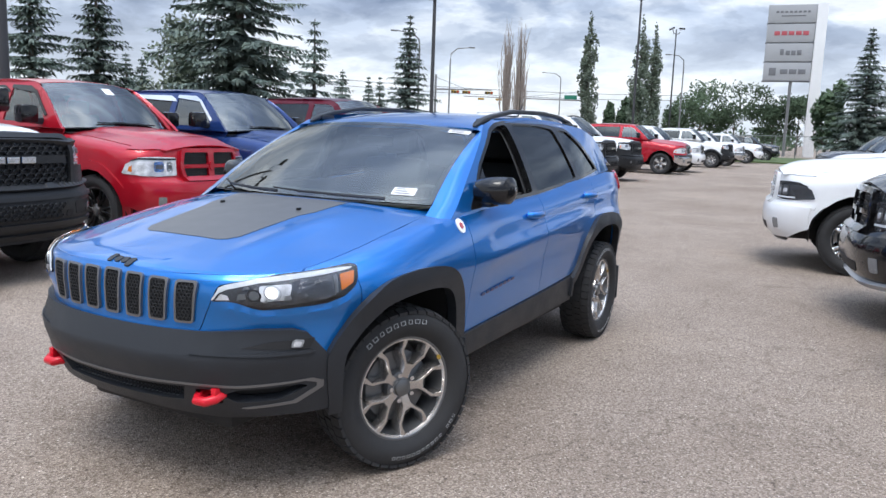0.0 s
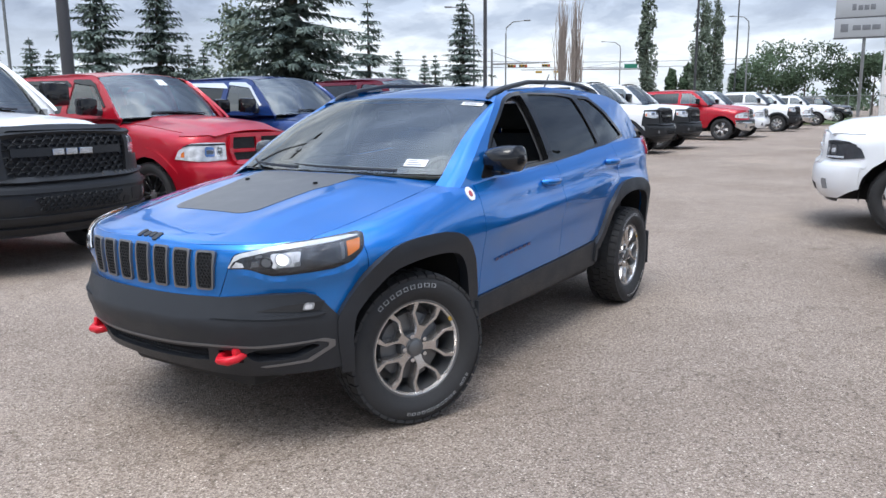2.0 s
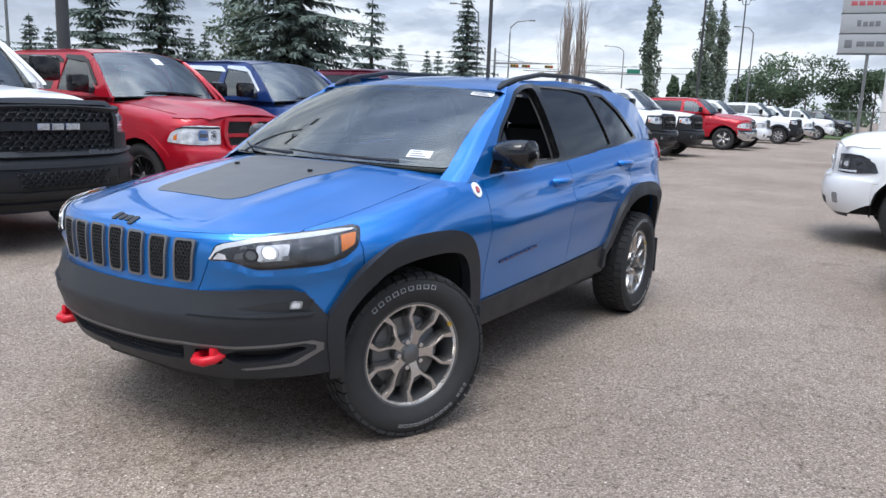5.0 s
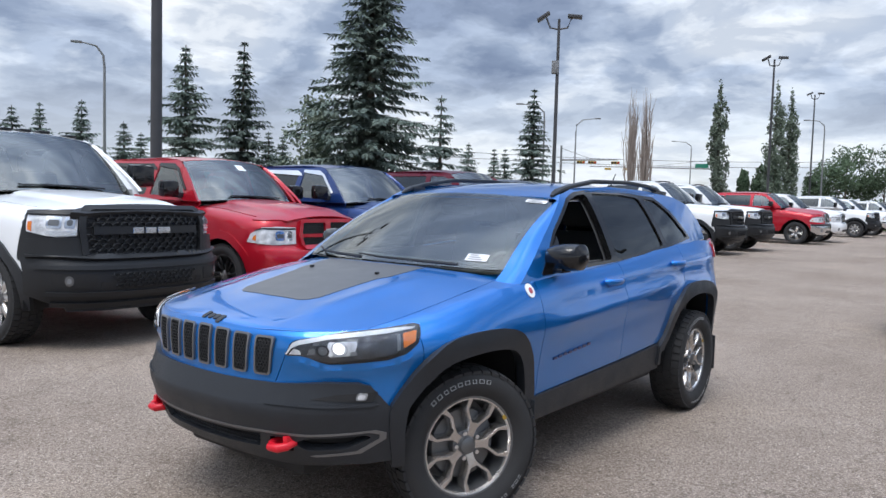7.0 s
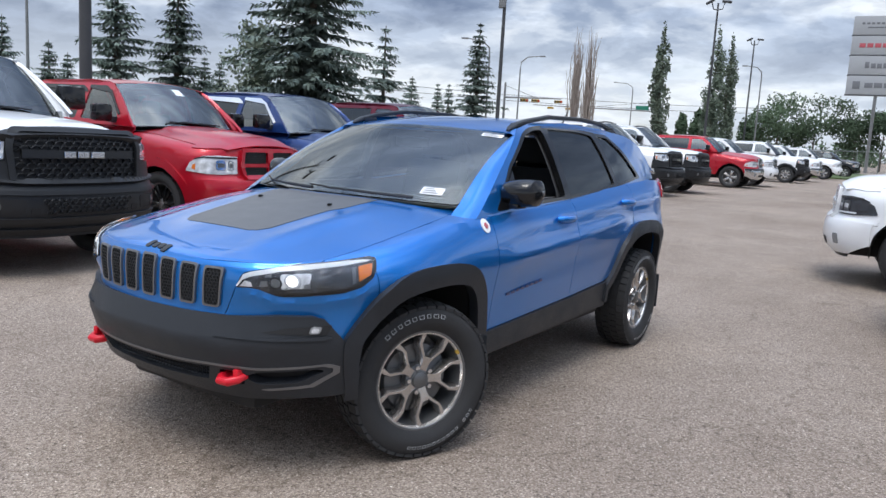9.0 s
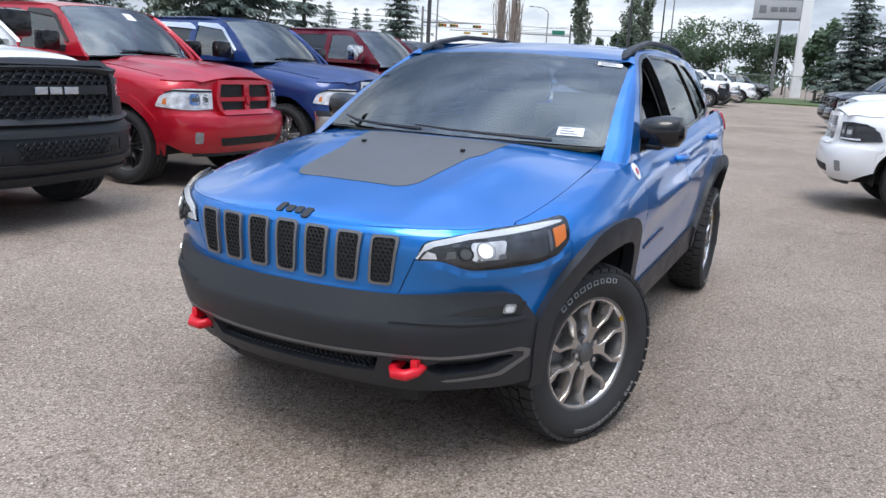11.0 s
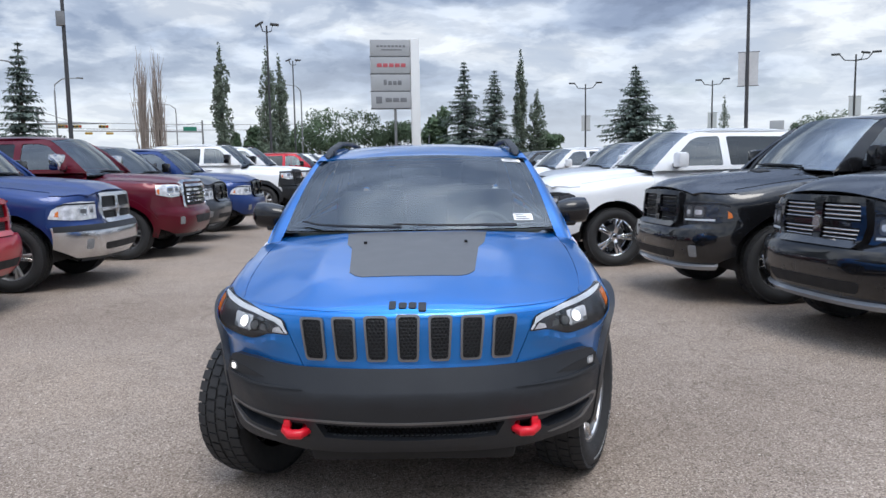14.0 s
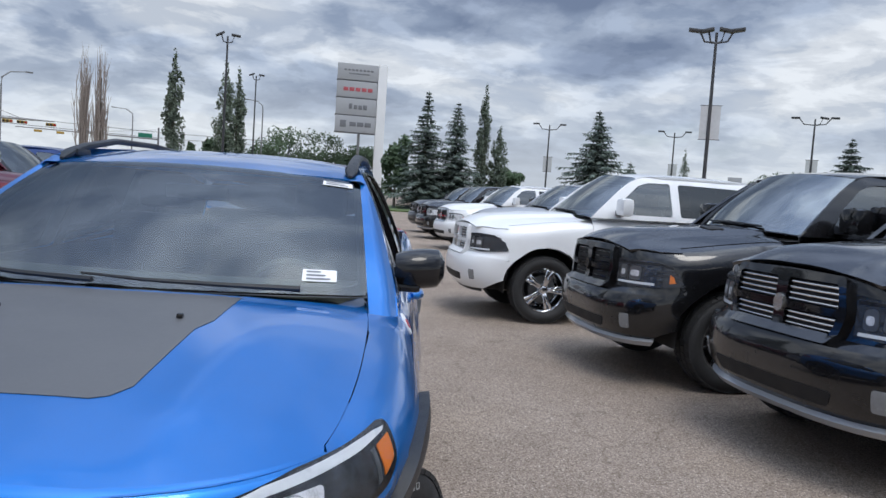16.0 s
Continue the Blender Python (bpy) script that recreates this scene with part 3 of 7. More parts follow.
# ---- vehicles: body surfaces ----
class Shell:
    """The skin of a car that faces -y with its front axle at y = 0: plan curves at each height, a bonnet, a tapering cabin."""

    def __init__(s, prof, nose, hood, n, yc, drop, xd, top_round, tail_y, tail_yc, tail_n, roof, gl, gy):
        s.a0, s.yf, s.hood = smooth_interp(prof), smooth_interp(nose), smooth_interp(hood)
        s.nf, s.yc, s.drop, s.xd, s.tr = (n if callable(n) else (lambda z: n)), yc, drop, xd, top_round
        s.ty, s.tyc, s.tn = tail_y, tail_yc, tail_n
        s.roofc = smooth_interp(roof)
        s.gl = gl
        s.gy = gy
        s.L = 1.3

    def Z(s, x, y):
        return s.hood(y) - (s.drop(y) if callable(s.drop) else s.drop) * (abs(x) / s.xd) ** 2.2

    def taper(s, y, b, n):
        if y < s.yc:
            t = min(1.0, (s.yc - y) / b)
            return (1 - t ** n) ** (1 / n)
        if y > s.tyc:
            t = min(1.0, (y - s.tyc) / (s.ty - s.tyc))
            return (1 - t ** s.tn) ** (1 / s.tn)
        return 1.0

    def shoulder(s, y):
        return s.Z((s.a0(1.0) - s.tr) * s.taper(y, s.yc - s.yf(0.9), s.nf(0.95)), y)

    def a(s, z, y):
        k = max(0.0, 1 - (s.shoulder(y) - z) / 0.13)
        return s.a0(z) - s.tr * min(1.4, k) ** 2

    def x(s, y, z):
        return s.a(z, y) * s.taper(y, s.yc - s.yf(z), s.nf(z))

    def B(s, u, v, sgn=1):
        """Round the outside: u is 0 at the nose, L where the side runs straight; above the shoulder it turns in over the wing."""
        m = abs(u)
        sg = sgn * (1 if u >= 0 else -1)
        b, n = s.yc - s.yf(v), s.nf(v)
        if m < s.L:
            th = m / s.L * math.pi / 2
            y = s.yc - b * math.cos(th) ** (2 / n)
            sh = s.shoulder(y)
            if v > sh and m > 0.62:
                xx = s.x(y, sh) - (v - sh)
                return (sg * xx, y, s.Z(xx, y))
            return (sg * s.a(v, y) * math.sin(th) ** (2 / n), y, v)
        y = s.yc + (m - s.L)
        sh = s.shoulder(y)
        if v > sh and y < 0.53:
            xx = s.x(y, sh) - (v - sh)
            return (sg * xx, y, s.Z(xx, y))
        return (sg * s.x(y, v), y, v)

    def ux(s, x, z=0.75):
        return s.L * math.asin(min(1, (abs(x) / s.a0(z))) ** (s.nf(z) / 2)) / (math.pi / 2) * (1 if x >= 0 else -1)

    def uy(s, y, z=0.75):
        if y >= s.yc:
            return s.L + y - s.yc
        return s.L * math.acos(min(1, ((s.yc - y) / (s.yc - s.yf(z)))) ** (s.nf(z) / 2)) / (math.pi / 2)

    def G(s, y, z):
        """The cabin's side."""
        return s.gl(z) * s.gy(y)


def mirrored(poly):
    return [(-u, v) for u, v in poly[::-1]]

# ---- the blue compact SUV ----
J = Shell(prof=[(0.28, 0.79), (0.40, 0.832), (0.52, 0.846), (0.64, 0.858), (0.76, 0.876), (0.85, 0.892), (0.90, 0.888), (1.0, 0.864), (1.1, 0.858), (1.25, 0.84)],
          nose=[(0.30, -0.74), (0.40, -0.797), (0.46, -0.832), (0.53, -0.868), (0.60, -0.895), (0.617, -0.902), (0.627, -0.900), (0.66, -0.887), (0.70, -0.872), (0.722, -0.863), (0.735, -0.861), (0.86, -0.862), (0.92, -0.852), (0.95, -0.830), (1.0, -0.775)],
          hood=[(-0.86, 0.925), (-0.80, 0.955), (-0.60, 1.003), (-0.40, 1.045), (-0.20, 1.084), (0.0, 1.120), (0.2, 1.150), (0.45, 1.178), (0.8, 1.20), (1.4, 1.225), (2.3, 1.29), (2.9, 1.33), (3.7, 1.33)],
          n=smooth_interp([(0.40, 2.7), (0.74, 2.62), (0.88, 2.72), (1.0, 2.78)]), yc=0.10, drop=0.060, xd=0.68, top_round=0.052, tail_y=3.60, tail_yc=2.72, tail_n=3.2,
          roof=[(0.85, 1.500), (1.0, 1.540), (1.2, 1.575), (1.6, 1.615), (2.1, 1.620), (2.6, 1.595), (3.0, 1.555), (3.4, 1.48)],
          gl=smooth_interp([(1.0, 0.832), (1.12, 0.810), (1.25, 0.764), (1.38, 0.708), (1.48, 0.656), (1.56, 0.602), (1.62, 0.54)]),
          gy=smooth_interp([(0.3, 0.985), (1.0, 1.0), (2.3, 1.0), (2.8, 0.965), (3.2, 0.90), (3.7, 0.78)]))
suv = thing("compact_suv", "metallic blue SUV with black cladding, red tow hooks and hood decal", "car")


def jp(name, outer, mat, parent=suv, label="", holes=(), d=0.045, off=0.0, thick=0.012, sgn=1, fn=None, ref=(0, 1.3, 0.7), lines=()):
    f = fn or (lambda u, v: J.B(u, v, sgn))
    return patch(name, outer, f, mat, parent, label, holes=holes, d=d, off=off, thick=thick, ref=ref, lines=lines)


ux, uy = J.ux, J.uy
ARCH_F = [(-0.478, 0.42), (-0.472, 0.56), (-0.455, 0.66), (-0.385, 0.775), (-0.27, 0.855), (-0.10, 0.885), (0.12, 0.882), (0.28, 0.84), (0.385, 0.73), (0.435, 0.58), (0.45, 0.48)]
ARCH_R = [(2.07, 0.54), (2.16, 0.62), (2.27, 0.80), (2.40, 0.895), (2.58, 0.93), (2.82, 0.925), (2.98, 0.88), (3.09, 0.78), (3.16, 0.62), (3.18, 0.50)]


def curve(pts, k=4):
    """The open line of points, made smooth."""
    t = list(range(len(pts)))
    fy, fz = smooth_interp(list(zip(t, [p[0] for p in pts]))), smooth_interp(list(zip(t, [p[1] for p in pts])))
    return [(fy(i / k), fz(i / k)) for i in range((len(pts) - 1) * k + 1)]


DOOR1, DOOR2, REARD = 0.52, 1.50, 2.46


def sh(y):
    return J.shoulder(y)


hood_edge = smooth_interp([(-0.60, 0.660), (-0.54, 0.684), (-0.40, 0.708), (-0.20, 0.724), (0.06, 0.727), (0.25, 0.720), (0.44, 0.695)])
# nose panel between bumper and hood, wrapped round to the lamps
half = [(ux(0.42), 0.714), (ux(0.60), 0.730), (ux(0.69), 0.728), (uy(-0.575), 0.712), (uy(-0.53), 0.666), (uy(-0.49), 0.628), (uy(-0.47), 0.612), (uy(-0.455), 0.618), (uy(-0.40), 0.765), (uy(-0.375, 0.80), 0.80), (uy(-0.375, 0.955), 0.955)]
NOSE_Y = (-0.565, -0.60, -0.65, -0.70, -0.74, -0.77, -0.795, -0.812, -0.824)
top = [(uy(-0.45, sh(-0.45)), sh(-0.45) - 0.016), (uy(-0.53, sh(-0.53)), sh(-0.53) - 0.013)] + [(uy(y, sh(y)), sh(y)) for y in NOSE_Y] + [(0.0, 0.941)]
outline = half + top
lamp_low = smooth_interp([(ux(0.40), 0.842), (ux(0.50), 0.845), (ux(0.53), 0.840), (ux(0.575), 0.822), (ux(0.60), 0.816), (ux(0.645), 0.818), (uy(-0.52), 0.832), (uy(-0.45), 0.852), (uy(-0.395), 0.886)])


def nose_skin(u, v):
    """The nose with a ridge that follows each lamp's lower edge."""
    m = abs(u)
    p = Vector(J.B(u, v))
    k = max(0.0, min(1.0, (m - ux(0.43)) / (ux(0.50) - ux(0.43))))
    if k == 0:
        return p
    t = Vector(J.B(u + 0.004, v)) - Vector(J.B(u - 0.004, v))
    n = Vector((t.y, -t.x, 0)).normalized()
    zl = lamp_low(m) - 0.026
    end = max(0.0, min(1.0, (uy(-0.375) - m) / 0.06))
    out = 0.010 * math.exp(-((v - zl) / (0.012 if v > zl else 0.026)) ** 2)
    return p + n * out * k * end


seam = [(ux(0.440), 0.846), (ux(0.432), 0.815), (ux(0.422), 0.775), (ux(0.414), 0.745), (ux(0.405), 0.722)]
slit = [(u - 0.0018, v) for u, v in seam] + [(u + 0.0018, v) for u, v in seam[::-1]]
ridge_lines = []
for sg in (1, -1):
    us_ = np.linspace(ux(0.47), uy(-0.42), 22)
    ridge_lines += [[(sg * float(u), lamp_low(float(u)) - 0.026) for u in us_]]
nose = jp("nose_panel", outline + mirrored(outline)[1:-1] + [(0.0, 0.709)], BLUE, d=0.022, label="painted nose panel with seven slots", fn=nose_skin, holes=[slit, mirrored(slit)], lines=ridge_lines)
for sg in (1, -1):
    jp("panel_gap", [(u - 0.012, v) for u, v in seam] + [(u + 0.012, v) for u, v in seam[::-1]], DARK, nose, sgn=sg, off=-0.012, thick=0.0, d=0.02)
def side_skin(sgn):
    """The doors, with a crease that climbs to the rear."""
    def f(u, v):
        x, y, z = J.B(u, v, sgn)
        zc = 0.835 + 0.075 * (y - 0.5)
        k = max(0.0, min(1.0, (y - 0.52) / 0.25)) * max(0.0, min(1.0, (2.46 - y) / 0.30))
        return (x + sgn * k * (0.011 * math.exp(-((z - zc) / (0.05 if z > zc else 0.022)) ** 2) - 0.008 * math.exp(-((z - zc + 0.12) / 0.07) ** 2)), y, z)
    return f


for sgn in (1, -1):
    arch = [(uy(y), z) for y, z in curve(ARCH_F[3:])]
    fen = [(uy(-0.370, 0.80), 0.80)] + arch + [(uy(DOOR1 - 0.004), 0.48), (uy(DOOR1 - 0.004), sh(DOOR1) - 0.005)]
    over = lambda y: sh(y) + J.x(y, sh(y)) - hood_edge(y) - 0.0015
    tops = [(uy(y, over(y)), over(y)) for y in (0.44, 0.30, 0.15, 0.0, -0.10, -0.20, -0.30, -0.38, -0.45, -0.50, -0.54)]
    tops += [(uy(y, sh(y) - dz), sh(y) - dz) for y, dz in ((-0.560, 0.002), (-0.54, 0.010), (-0.50, 0.012), (-0.44, 0.014), (-0.372, 0.018))]
    jp("fender", fen + tops, BLUE, sgn=sgn)
    # doors and rear wing
    belt = lambda y: 1.090 + 0.062 * (y - 0.5)
    d1 = [(DOOR1, 0.505), (DOOR2 - 0.004, 0.545), (DOOR2 - 0.004, belt(1.5)), (1.0, belt(1.0)), (DOOR1, belt(0.5) - 0.005)]
    fdoor = jp("front_door", [(uy(y), z) for y, z in d1], BLUE, fn=side_skin(sgn), d=0.03)
    d2 = [(DOOR2, 0.545), (2.06, 0.575)] + curve(ARCH_R[1:4]) + [(REARD, 0.912), (REARD, belt(2.46)), (2.0, belt(2.0)), (DOOR2, belt(1.5))]
    rdoor = jp("rear_door", [(uy(y), z) for y, z in d2], BLUE, fn=side_skin(sgn), d=0.03)
    q = [(REARD + 0.004, 0.912)] + curve(ARCH_R[4:]) + [(3.28, 0.52), (3.46, 0.55), (3.53, 0.80), (3.53, 1.0), (3.40, 1.22), (2.9, belt(2.9)), (REARD + 0.004, belt(2.46))]
    jp("quarter_panel", [(uy(y), z) for y, z in q], BLUE, sgn=sgn)
    # lower cladding
    r = [(0.43, 0.37), (2.10, 0.40), (2.06, 0.568), (DOOR2, 0.538), (0.46, 0.500), (0.44, 0.48)]
    jp("rocker_cladding", [(uy(y), z) for y, z in r], CLAD, sgn=sgn, off=0.012, thick=0.03, label="black plastic sill cladding")
    # arch flares
    for arc, inn in ((curve(ARCH_F), 0.072), (curve(ARCH_R), 0.068)):
        cy = sum(p[0] for p in arc) / len(arc)
        n = len(arc)
        inner, rimline = [], []
        for i, (y, z) in enumerate(arc):
            a, b = Vector(arc[max(i - 1, 0)]), Vector(arc[min(i + 1, n - 1)])
            t = (b - a).normalized()
            nrm = Vector((t.y, -t.x))
            w_ = inn * (0.55 + 0.45 * min(1, i / (n * 0.30)))
            inner.append((y + nrm.x * w_, z + nrm.y * w_))
            rimline.append((y - nrm.x * 0.016, z - nrm.y * 0.016))
        lo = 0.37 if cy < 1 else 0.43
        ring = [(rimline[0][0] - 0.004, lo)] + rimline + [(rimline[-1][0] + 0.006, lo), (inner[-1][0] + 0.01, lo)] + inner[::-1] + [(inner[0][0], lo)]
        bm = patch_bm([(uy(y), z) for y, z in ring], lambda u, v: J.B(u, v, sgn), d=0.03, off=0.028, thick=0.048, ref=(0, 1.3, 0.7))
        part("wheel_arch_flare", bm, CLAD, suv, "black plastic wheel arch flare")
        # wheel well behind
        bm = bmesh.new()
        pr = [(y, z) for y, z in inner]
        wide = [min(0.845, J.x(y, max(z, 0.5)) - 0.03) for y, z in pr]
        pts = [(pr[0][0] + 0.01, 0.50, wide[0])] + [(y, z + 0.03, w_) for (y, z), w_ in zip(pr, wide)] + [(pr[-1][0] + 0.02, 0.36, 0.83)]
        V = [[bm.verts.new((sgn * xx, y, z)) for xx in (w_, 0.60, 0.42)] for y, z, w_ in pts]
        for i in range(len(V) - 1):
            for k in range(2):
                bm.faces.new((V[i][k], V[i + 1][k], V[i + 1][k + 1], V[i][k + 1]))
        bm.faces.new([v[2] for v in V])
        part("wheel_well", bm, DARK, suv)
    # mudflap behind the wheels
    for y0, z0 in ((0.44, 0.20), (3.10, 0.24)):
        bm = bmesh.new()
        box(bm, min(sgn * 0.70, sgn * 0.89), max(sgn * 0.70, sgn * 0.89), y0, y0 + 0.012, z0, 0.50, 0.004, None)
        part("mudflap", bm, CLAD, suv)
    # handles
    for (y, z), dr in (((1.335, 1.035), fdoor), ((2.335, 1.095), rdoor)):
        bm = bmesh.new()
        pts = [Vector(J.B(uy(y + dy), z + 0.004 * abs(dy) * 10, sgn)) + Vector((sgn * o, 0, 0)) for dy, o in ((-0.10, 0.0), (-0.085, 0.018), (-0.03, 0.032), (0.04, 0.032), (0.088, 0.018), (0.10, 0.0))]
        tube(bm, pts, [0.012, 0.019, 0.021, 0.021, 0.019, 0.012], 10)
        part("door_handle", bm, BLUE, dr)
        jp("handle_cup", rounded([(uy(y - 0.07), z - 0.03), (uy(y + 0.06), z - 0.03), (uy(y + 0.06), z + 0.03), (uy(y - 0.07), z + 0.03)], 0.025), BLUE, dr, sgn=sgn, off=0.003, thick=0.004, d=0.03)
    # door badge, a row of small plain blocks
    for k in range(8):
        y0 = 0.66 + k * 0.052
        jp("name_badge_block", [(uy(y0), 0.668 + k * 0.004), (uy(y0 + 0.038), 0.668 + k * 0.004), (uy(y0 + 0.038), 0.682 + k * 0.004), (uy(y0), 0.682 + k * 0.004)], NAVY, fdoor, sgn=sgn, off=0.003, thick=0.003, d=0.05)
    # round badge on the wing
    cyl = [(uy(0.445) + 0.033 * math.cos(t), 1.046 + 0.033 * math.sin(t)) for t in np.linspace(0, 6.283, 21)[:-1]]
    bd = jp("round_badge", [(float(a), float(b)) for a, b in cyl], PAPER, sgn=sgn, off=0.005, thick=0.005, d=0.03, label="round white and red badge")
    ring = [((a - uy(0.445)) * 0.42 + uy(0.445), (b - 1.046) * 0.42 + 1.046) for a, b in cyl]
    jp("badge_face", [(float(a), float(b)) for a, b in ring], SIGNRED, bd, sgn=sgn, off=0.008, thick=0.003, d=0.03)

# bumper: grained black, wrapped round
bh = [(ux(0.42), 0.724), (ux(0.60), 0.741), (ux(0.69), 0.739), (uy(-0.575), 0.724), (uy(-0.53), 0.678), (uy(-0.49), 0.638), (uy(-0.47), 0.622), (uy(-0.460), 0.618), (uy(-0.470), 0.42), (uy(-0.50), 0.40), (ux(0.70), 0.395), (ux(0.45), 0.405), (0.0, 0.41)]
open_c = [(ux(-0.33), 0.455), (0.0, 0.445), (ux(0.33), 0.455), (ux(0.36), 0.518), (0.0, 0.508), (ux(-0.36), 0.518)]
open_s = rounded([(ux(0.53), 0.455), (ux(0.66), 0.465), (ux(0.735), 0.512), (ux(0.72), 0.524), (ux(0.55), 0.512), (ux(0.49), 0.49)], 0.02)
open_h = rounded([(ux(0.39), 0.452), (ux(0.485), 0.452), (ux(0.485), 0.512), (ux(0.40), 0.512)], 0.01)
jb = bh + mirrored(bh)[1:] + [(0.0, 0.719)]
fb = jp("front_bumper", jb, CLAD, off=0.022, thick=0.045, d=0.028, label="black grained bumper",
        holes=[open_c, open_s, mirrored(open_s), open_h, mirrored(open_h)],
        lines=[[(ux(x), 0.622) for x in np.linspace(-0.68, 0.68, 40)]])
# a near-black sheet behind the openings, its colour standing in for the intake's shade
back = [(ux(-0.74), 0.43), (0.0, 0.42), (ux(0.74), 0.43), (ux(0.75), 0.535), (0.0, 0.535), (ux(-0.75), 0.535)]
jp("intake_shade_sheet", back, DARK, fb, off=-0.03, thick=0.0)
# fine ribs and a pale scalloped lip in the lower opening
bm = bmesh.new()
for k in range(-16, 17):
    for r_ in range(3):
        x, z = k * 0.020 + (0.010 if r_ % 2 else 0), 0.456 + r_ * 0.018 - 0.004
        y = J.B(ux(x), z)[1] + 0.004
        tube(bm, [(x + 0.0085 * math.cos(q), y, z + 0.0085 * math.sin(q)) for q in [i * math.pi / 3 for i in range(7)]], 0.0022, 4, cap=False)
part("intake_mesh", bm, GLOSS, fb, smooth=0)
bm = bmesh.new()
for k in range(-15, 15):
    pts = [(x, J.B(ux(x), 0.452)[1] - 0.004, 0.449 + 0.004 * abs(math.sin(x / 0.020 * math.pi))) for x in [(k + i / 6) * 0.020 for i in range(5)]]
    tube(bm, pts, 0.0020, 4)
part("intake_lip", bm, GUN, fb)
# grey trim line above the opening, sweeping out to the corners
trim = [(0.0, 0.520), (ux(0.36), 0.528), (ux(0.55), 0.522), (ux(0.73), 0.535), (ux(0.752), 0.524), (ux(0.750), 0.506), (ux(0.69), 0.456), (ux(0.56), 0.438), (ux(0.54), 0.433), (ux(0.56), 0.430), (ux(0.70), 0.446), (ux(0.764), 0.502),
        (ux(0.766), 0.529), (ux(0.745), 0.544), (ux(0.55), 0.531), (ux(0.36), 0.537), (0.0, 0.529)]
trim2 = [p for p in trim if p[0] > 0]
first, last = trim[0], trim[-1]
jp("bumper_trim", [first] + trim2 + [last] + mirrored(trim2), RIMGREY, fb, off=0.025, thick=0.008, d=0.03, label="dark grey trim line")
# chin
jp("chin_guard", [(ux(0.70), 0.40), (ux(0.66), 0.365), (ux(0.45), 0.350), (0.0, 0.355)] + mirrored([(ux(0.70), 0.40), (ux(0.66), 0.365), (ux(0.45), 0.350)]) + [(0.0, 0.415)], CLAD, fb, off=-0.01, thick=0.02)
for sgn in (1, -1):
    # tow hooks
    bm = bmesh.new()
    y0 = J.B(ux(0.44), 0.48)[1]
    tube(bm, [(sgn * 0.405, y0 + 0.015, 0.482), (sgn * 0.400, y0 - 0.035, 0.470), (sgn * 0.420, y0 - 0.062, 0.466), (sgn * 0.460, y0 - 0.058, 0.466), (sgn * 0.482, y0 - 0.028, 0.472), (sgn * 0.485, y0 + 0.012, 0.482)],
         [0.017, 0.018, 0.019, 0.019, 0.018, 0.017], 10)
    box(bm, sgn * 0.475 - 0.013, sgn * 0.475 + 0.013, y0 - 0.035, y0 + 0.01, 0.468, 0.512, 0.005)
    part("tow_hook", bm, HOOKRED, fb, "red steel tow hook")
    # fog lamp; its pocket is a flat near-black patch that paints the recess's shade
    fx, fz = ux(0.705), 0.683
    jp("fog_pocket_shade", rounded([(ux(0.56), 0.668), (ux(0.735), 0.658), (ux(0.742), 0.702), (ux(0.64), 0.690)], 0.010), DARK, fb, sgn=sgn, off=0.0245, thick=0.004, d=0.03)
    fog = jp("fog_lamp", rounded([(fx - 0.022, 0.667), (fx + 0.024, 0.667), (fx + 0.026, 0.697), (fx - 0.020, 0.697)], 0.012), FOGGLASS, fb, sgn=sgn, off=0.030, thick=0.02, d=0.02, label="small square fog lamp")
    jp("fog_bulb", rounded([(fx - 0.014, 0.672), (fx + 0.016, 0.672), (fx + 0.016, 0.690), (fx - 0.014, 0.690)], 0.008), LAMPON if sgn < 0 else LAMPGLASS, fog, sgn=sgn, off=0.033, thick=0.004, d=0.02)
    ridge = [(ux(0.40), 0.6385), (ux(0.62), 0.636), (ux(0.735), 0.641), (ux(0.748), 0.649), (ux(0.735), 0.656), (ux(0.60), 0.646), (ux(0.40), 0.6395)]
    jp("bumper_ridge", ridge, CLAD, fb, sgn=sgn, off=0.0310, thick=0.012, d=0.03)
    # headlamp
    hl = [(ux(0.440), 0.842), (ux(0.50), 0.845), (ux(0.53), 0.840), (ux(0.575), 0.822), (ux(0.60), 0.816), (ux(0.645), 0.818), (uy(-0.52), 0.832), (uy(-0.45), 0.852), (uy(-0.395), 0.886), (uy(-0.370), 0.918),
          (uy(-0.358), 0.948), (uy(-0.368), 0.960), (uy(-0.43), 0.955), (ux(0.66), 0.938), (ux(0.55), 0.917), (ux(0.48), 0.902), (ux(0.462), 0.888)]
    hl = rounded(hl, 0.012, 3)
    hc = (ux(0.60), 0.885)
    inset = lambda k, kz: [((u - hc[0]) * k + hc[0], (v - hc[1] - 0.22 * (u - hc[0])) * kz + hc[1] + 0.22 * (u - hc[0])) for u, v in hl]
    lamp = jp("headlamp", hl, GLOSS, sgn=sgn, off=0.007, thick=0.02, d=0.022, label="dark headlamp with lit daytime light")
    jp("lamp_bowl", inset(0.965, 0.86), BOWL, lamp, sgn=sgn, off=0.0085, thick=0.002, d=0.022)
    drl = [(ux(0.450), 0.848), (ux(0.468), 0.872), (ux(0.50), 0.887), (ux(0.60), 0.909), (uy(-0.50), 0.930), (uy(-0.400), 0.942), (uy(-0.385), 0.948), (uy(-0.43), 0.949), (uy(-0.50), 0.945), (ux(0.60), 0.924), (ux(0.50), 0.903), (ux(0.474), 0.893), (ux(0.460), 0.872), (ux(0.444), 0.850)]
    jp("daytime_strip", drl, STRIP, lamp, sgn=sgn, off=0.0115, thick=0.004, d=0.02, label="pale daytime light strip")
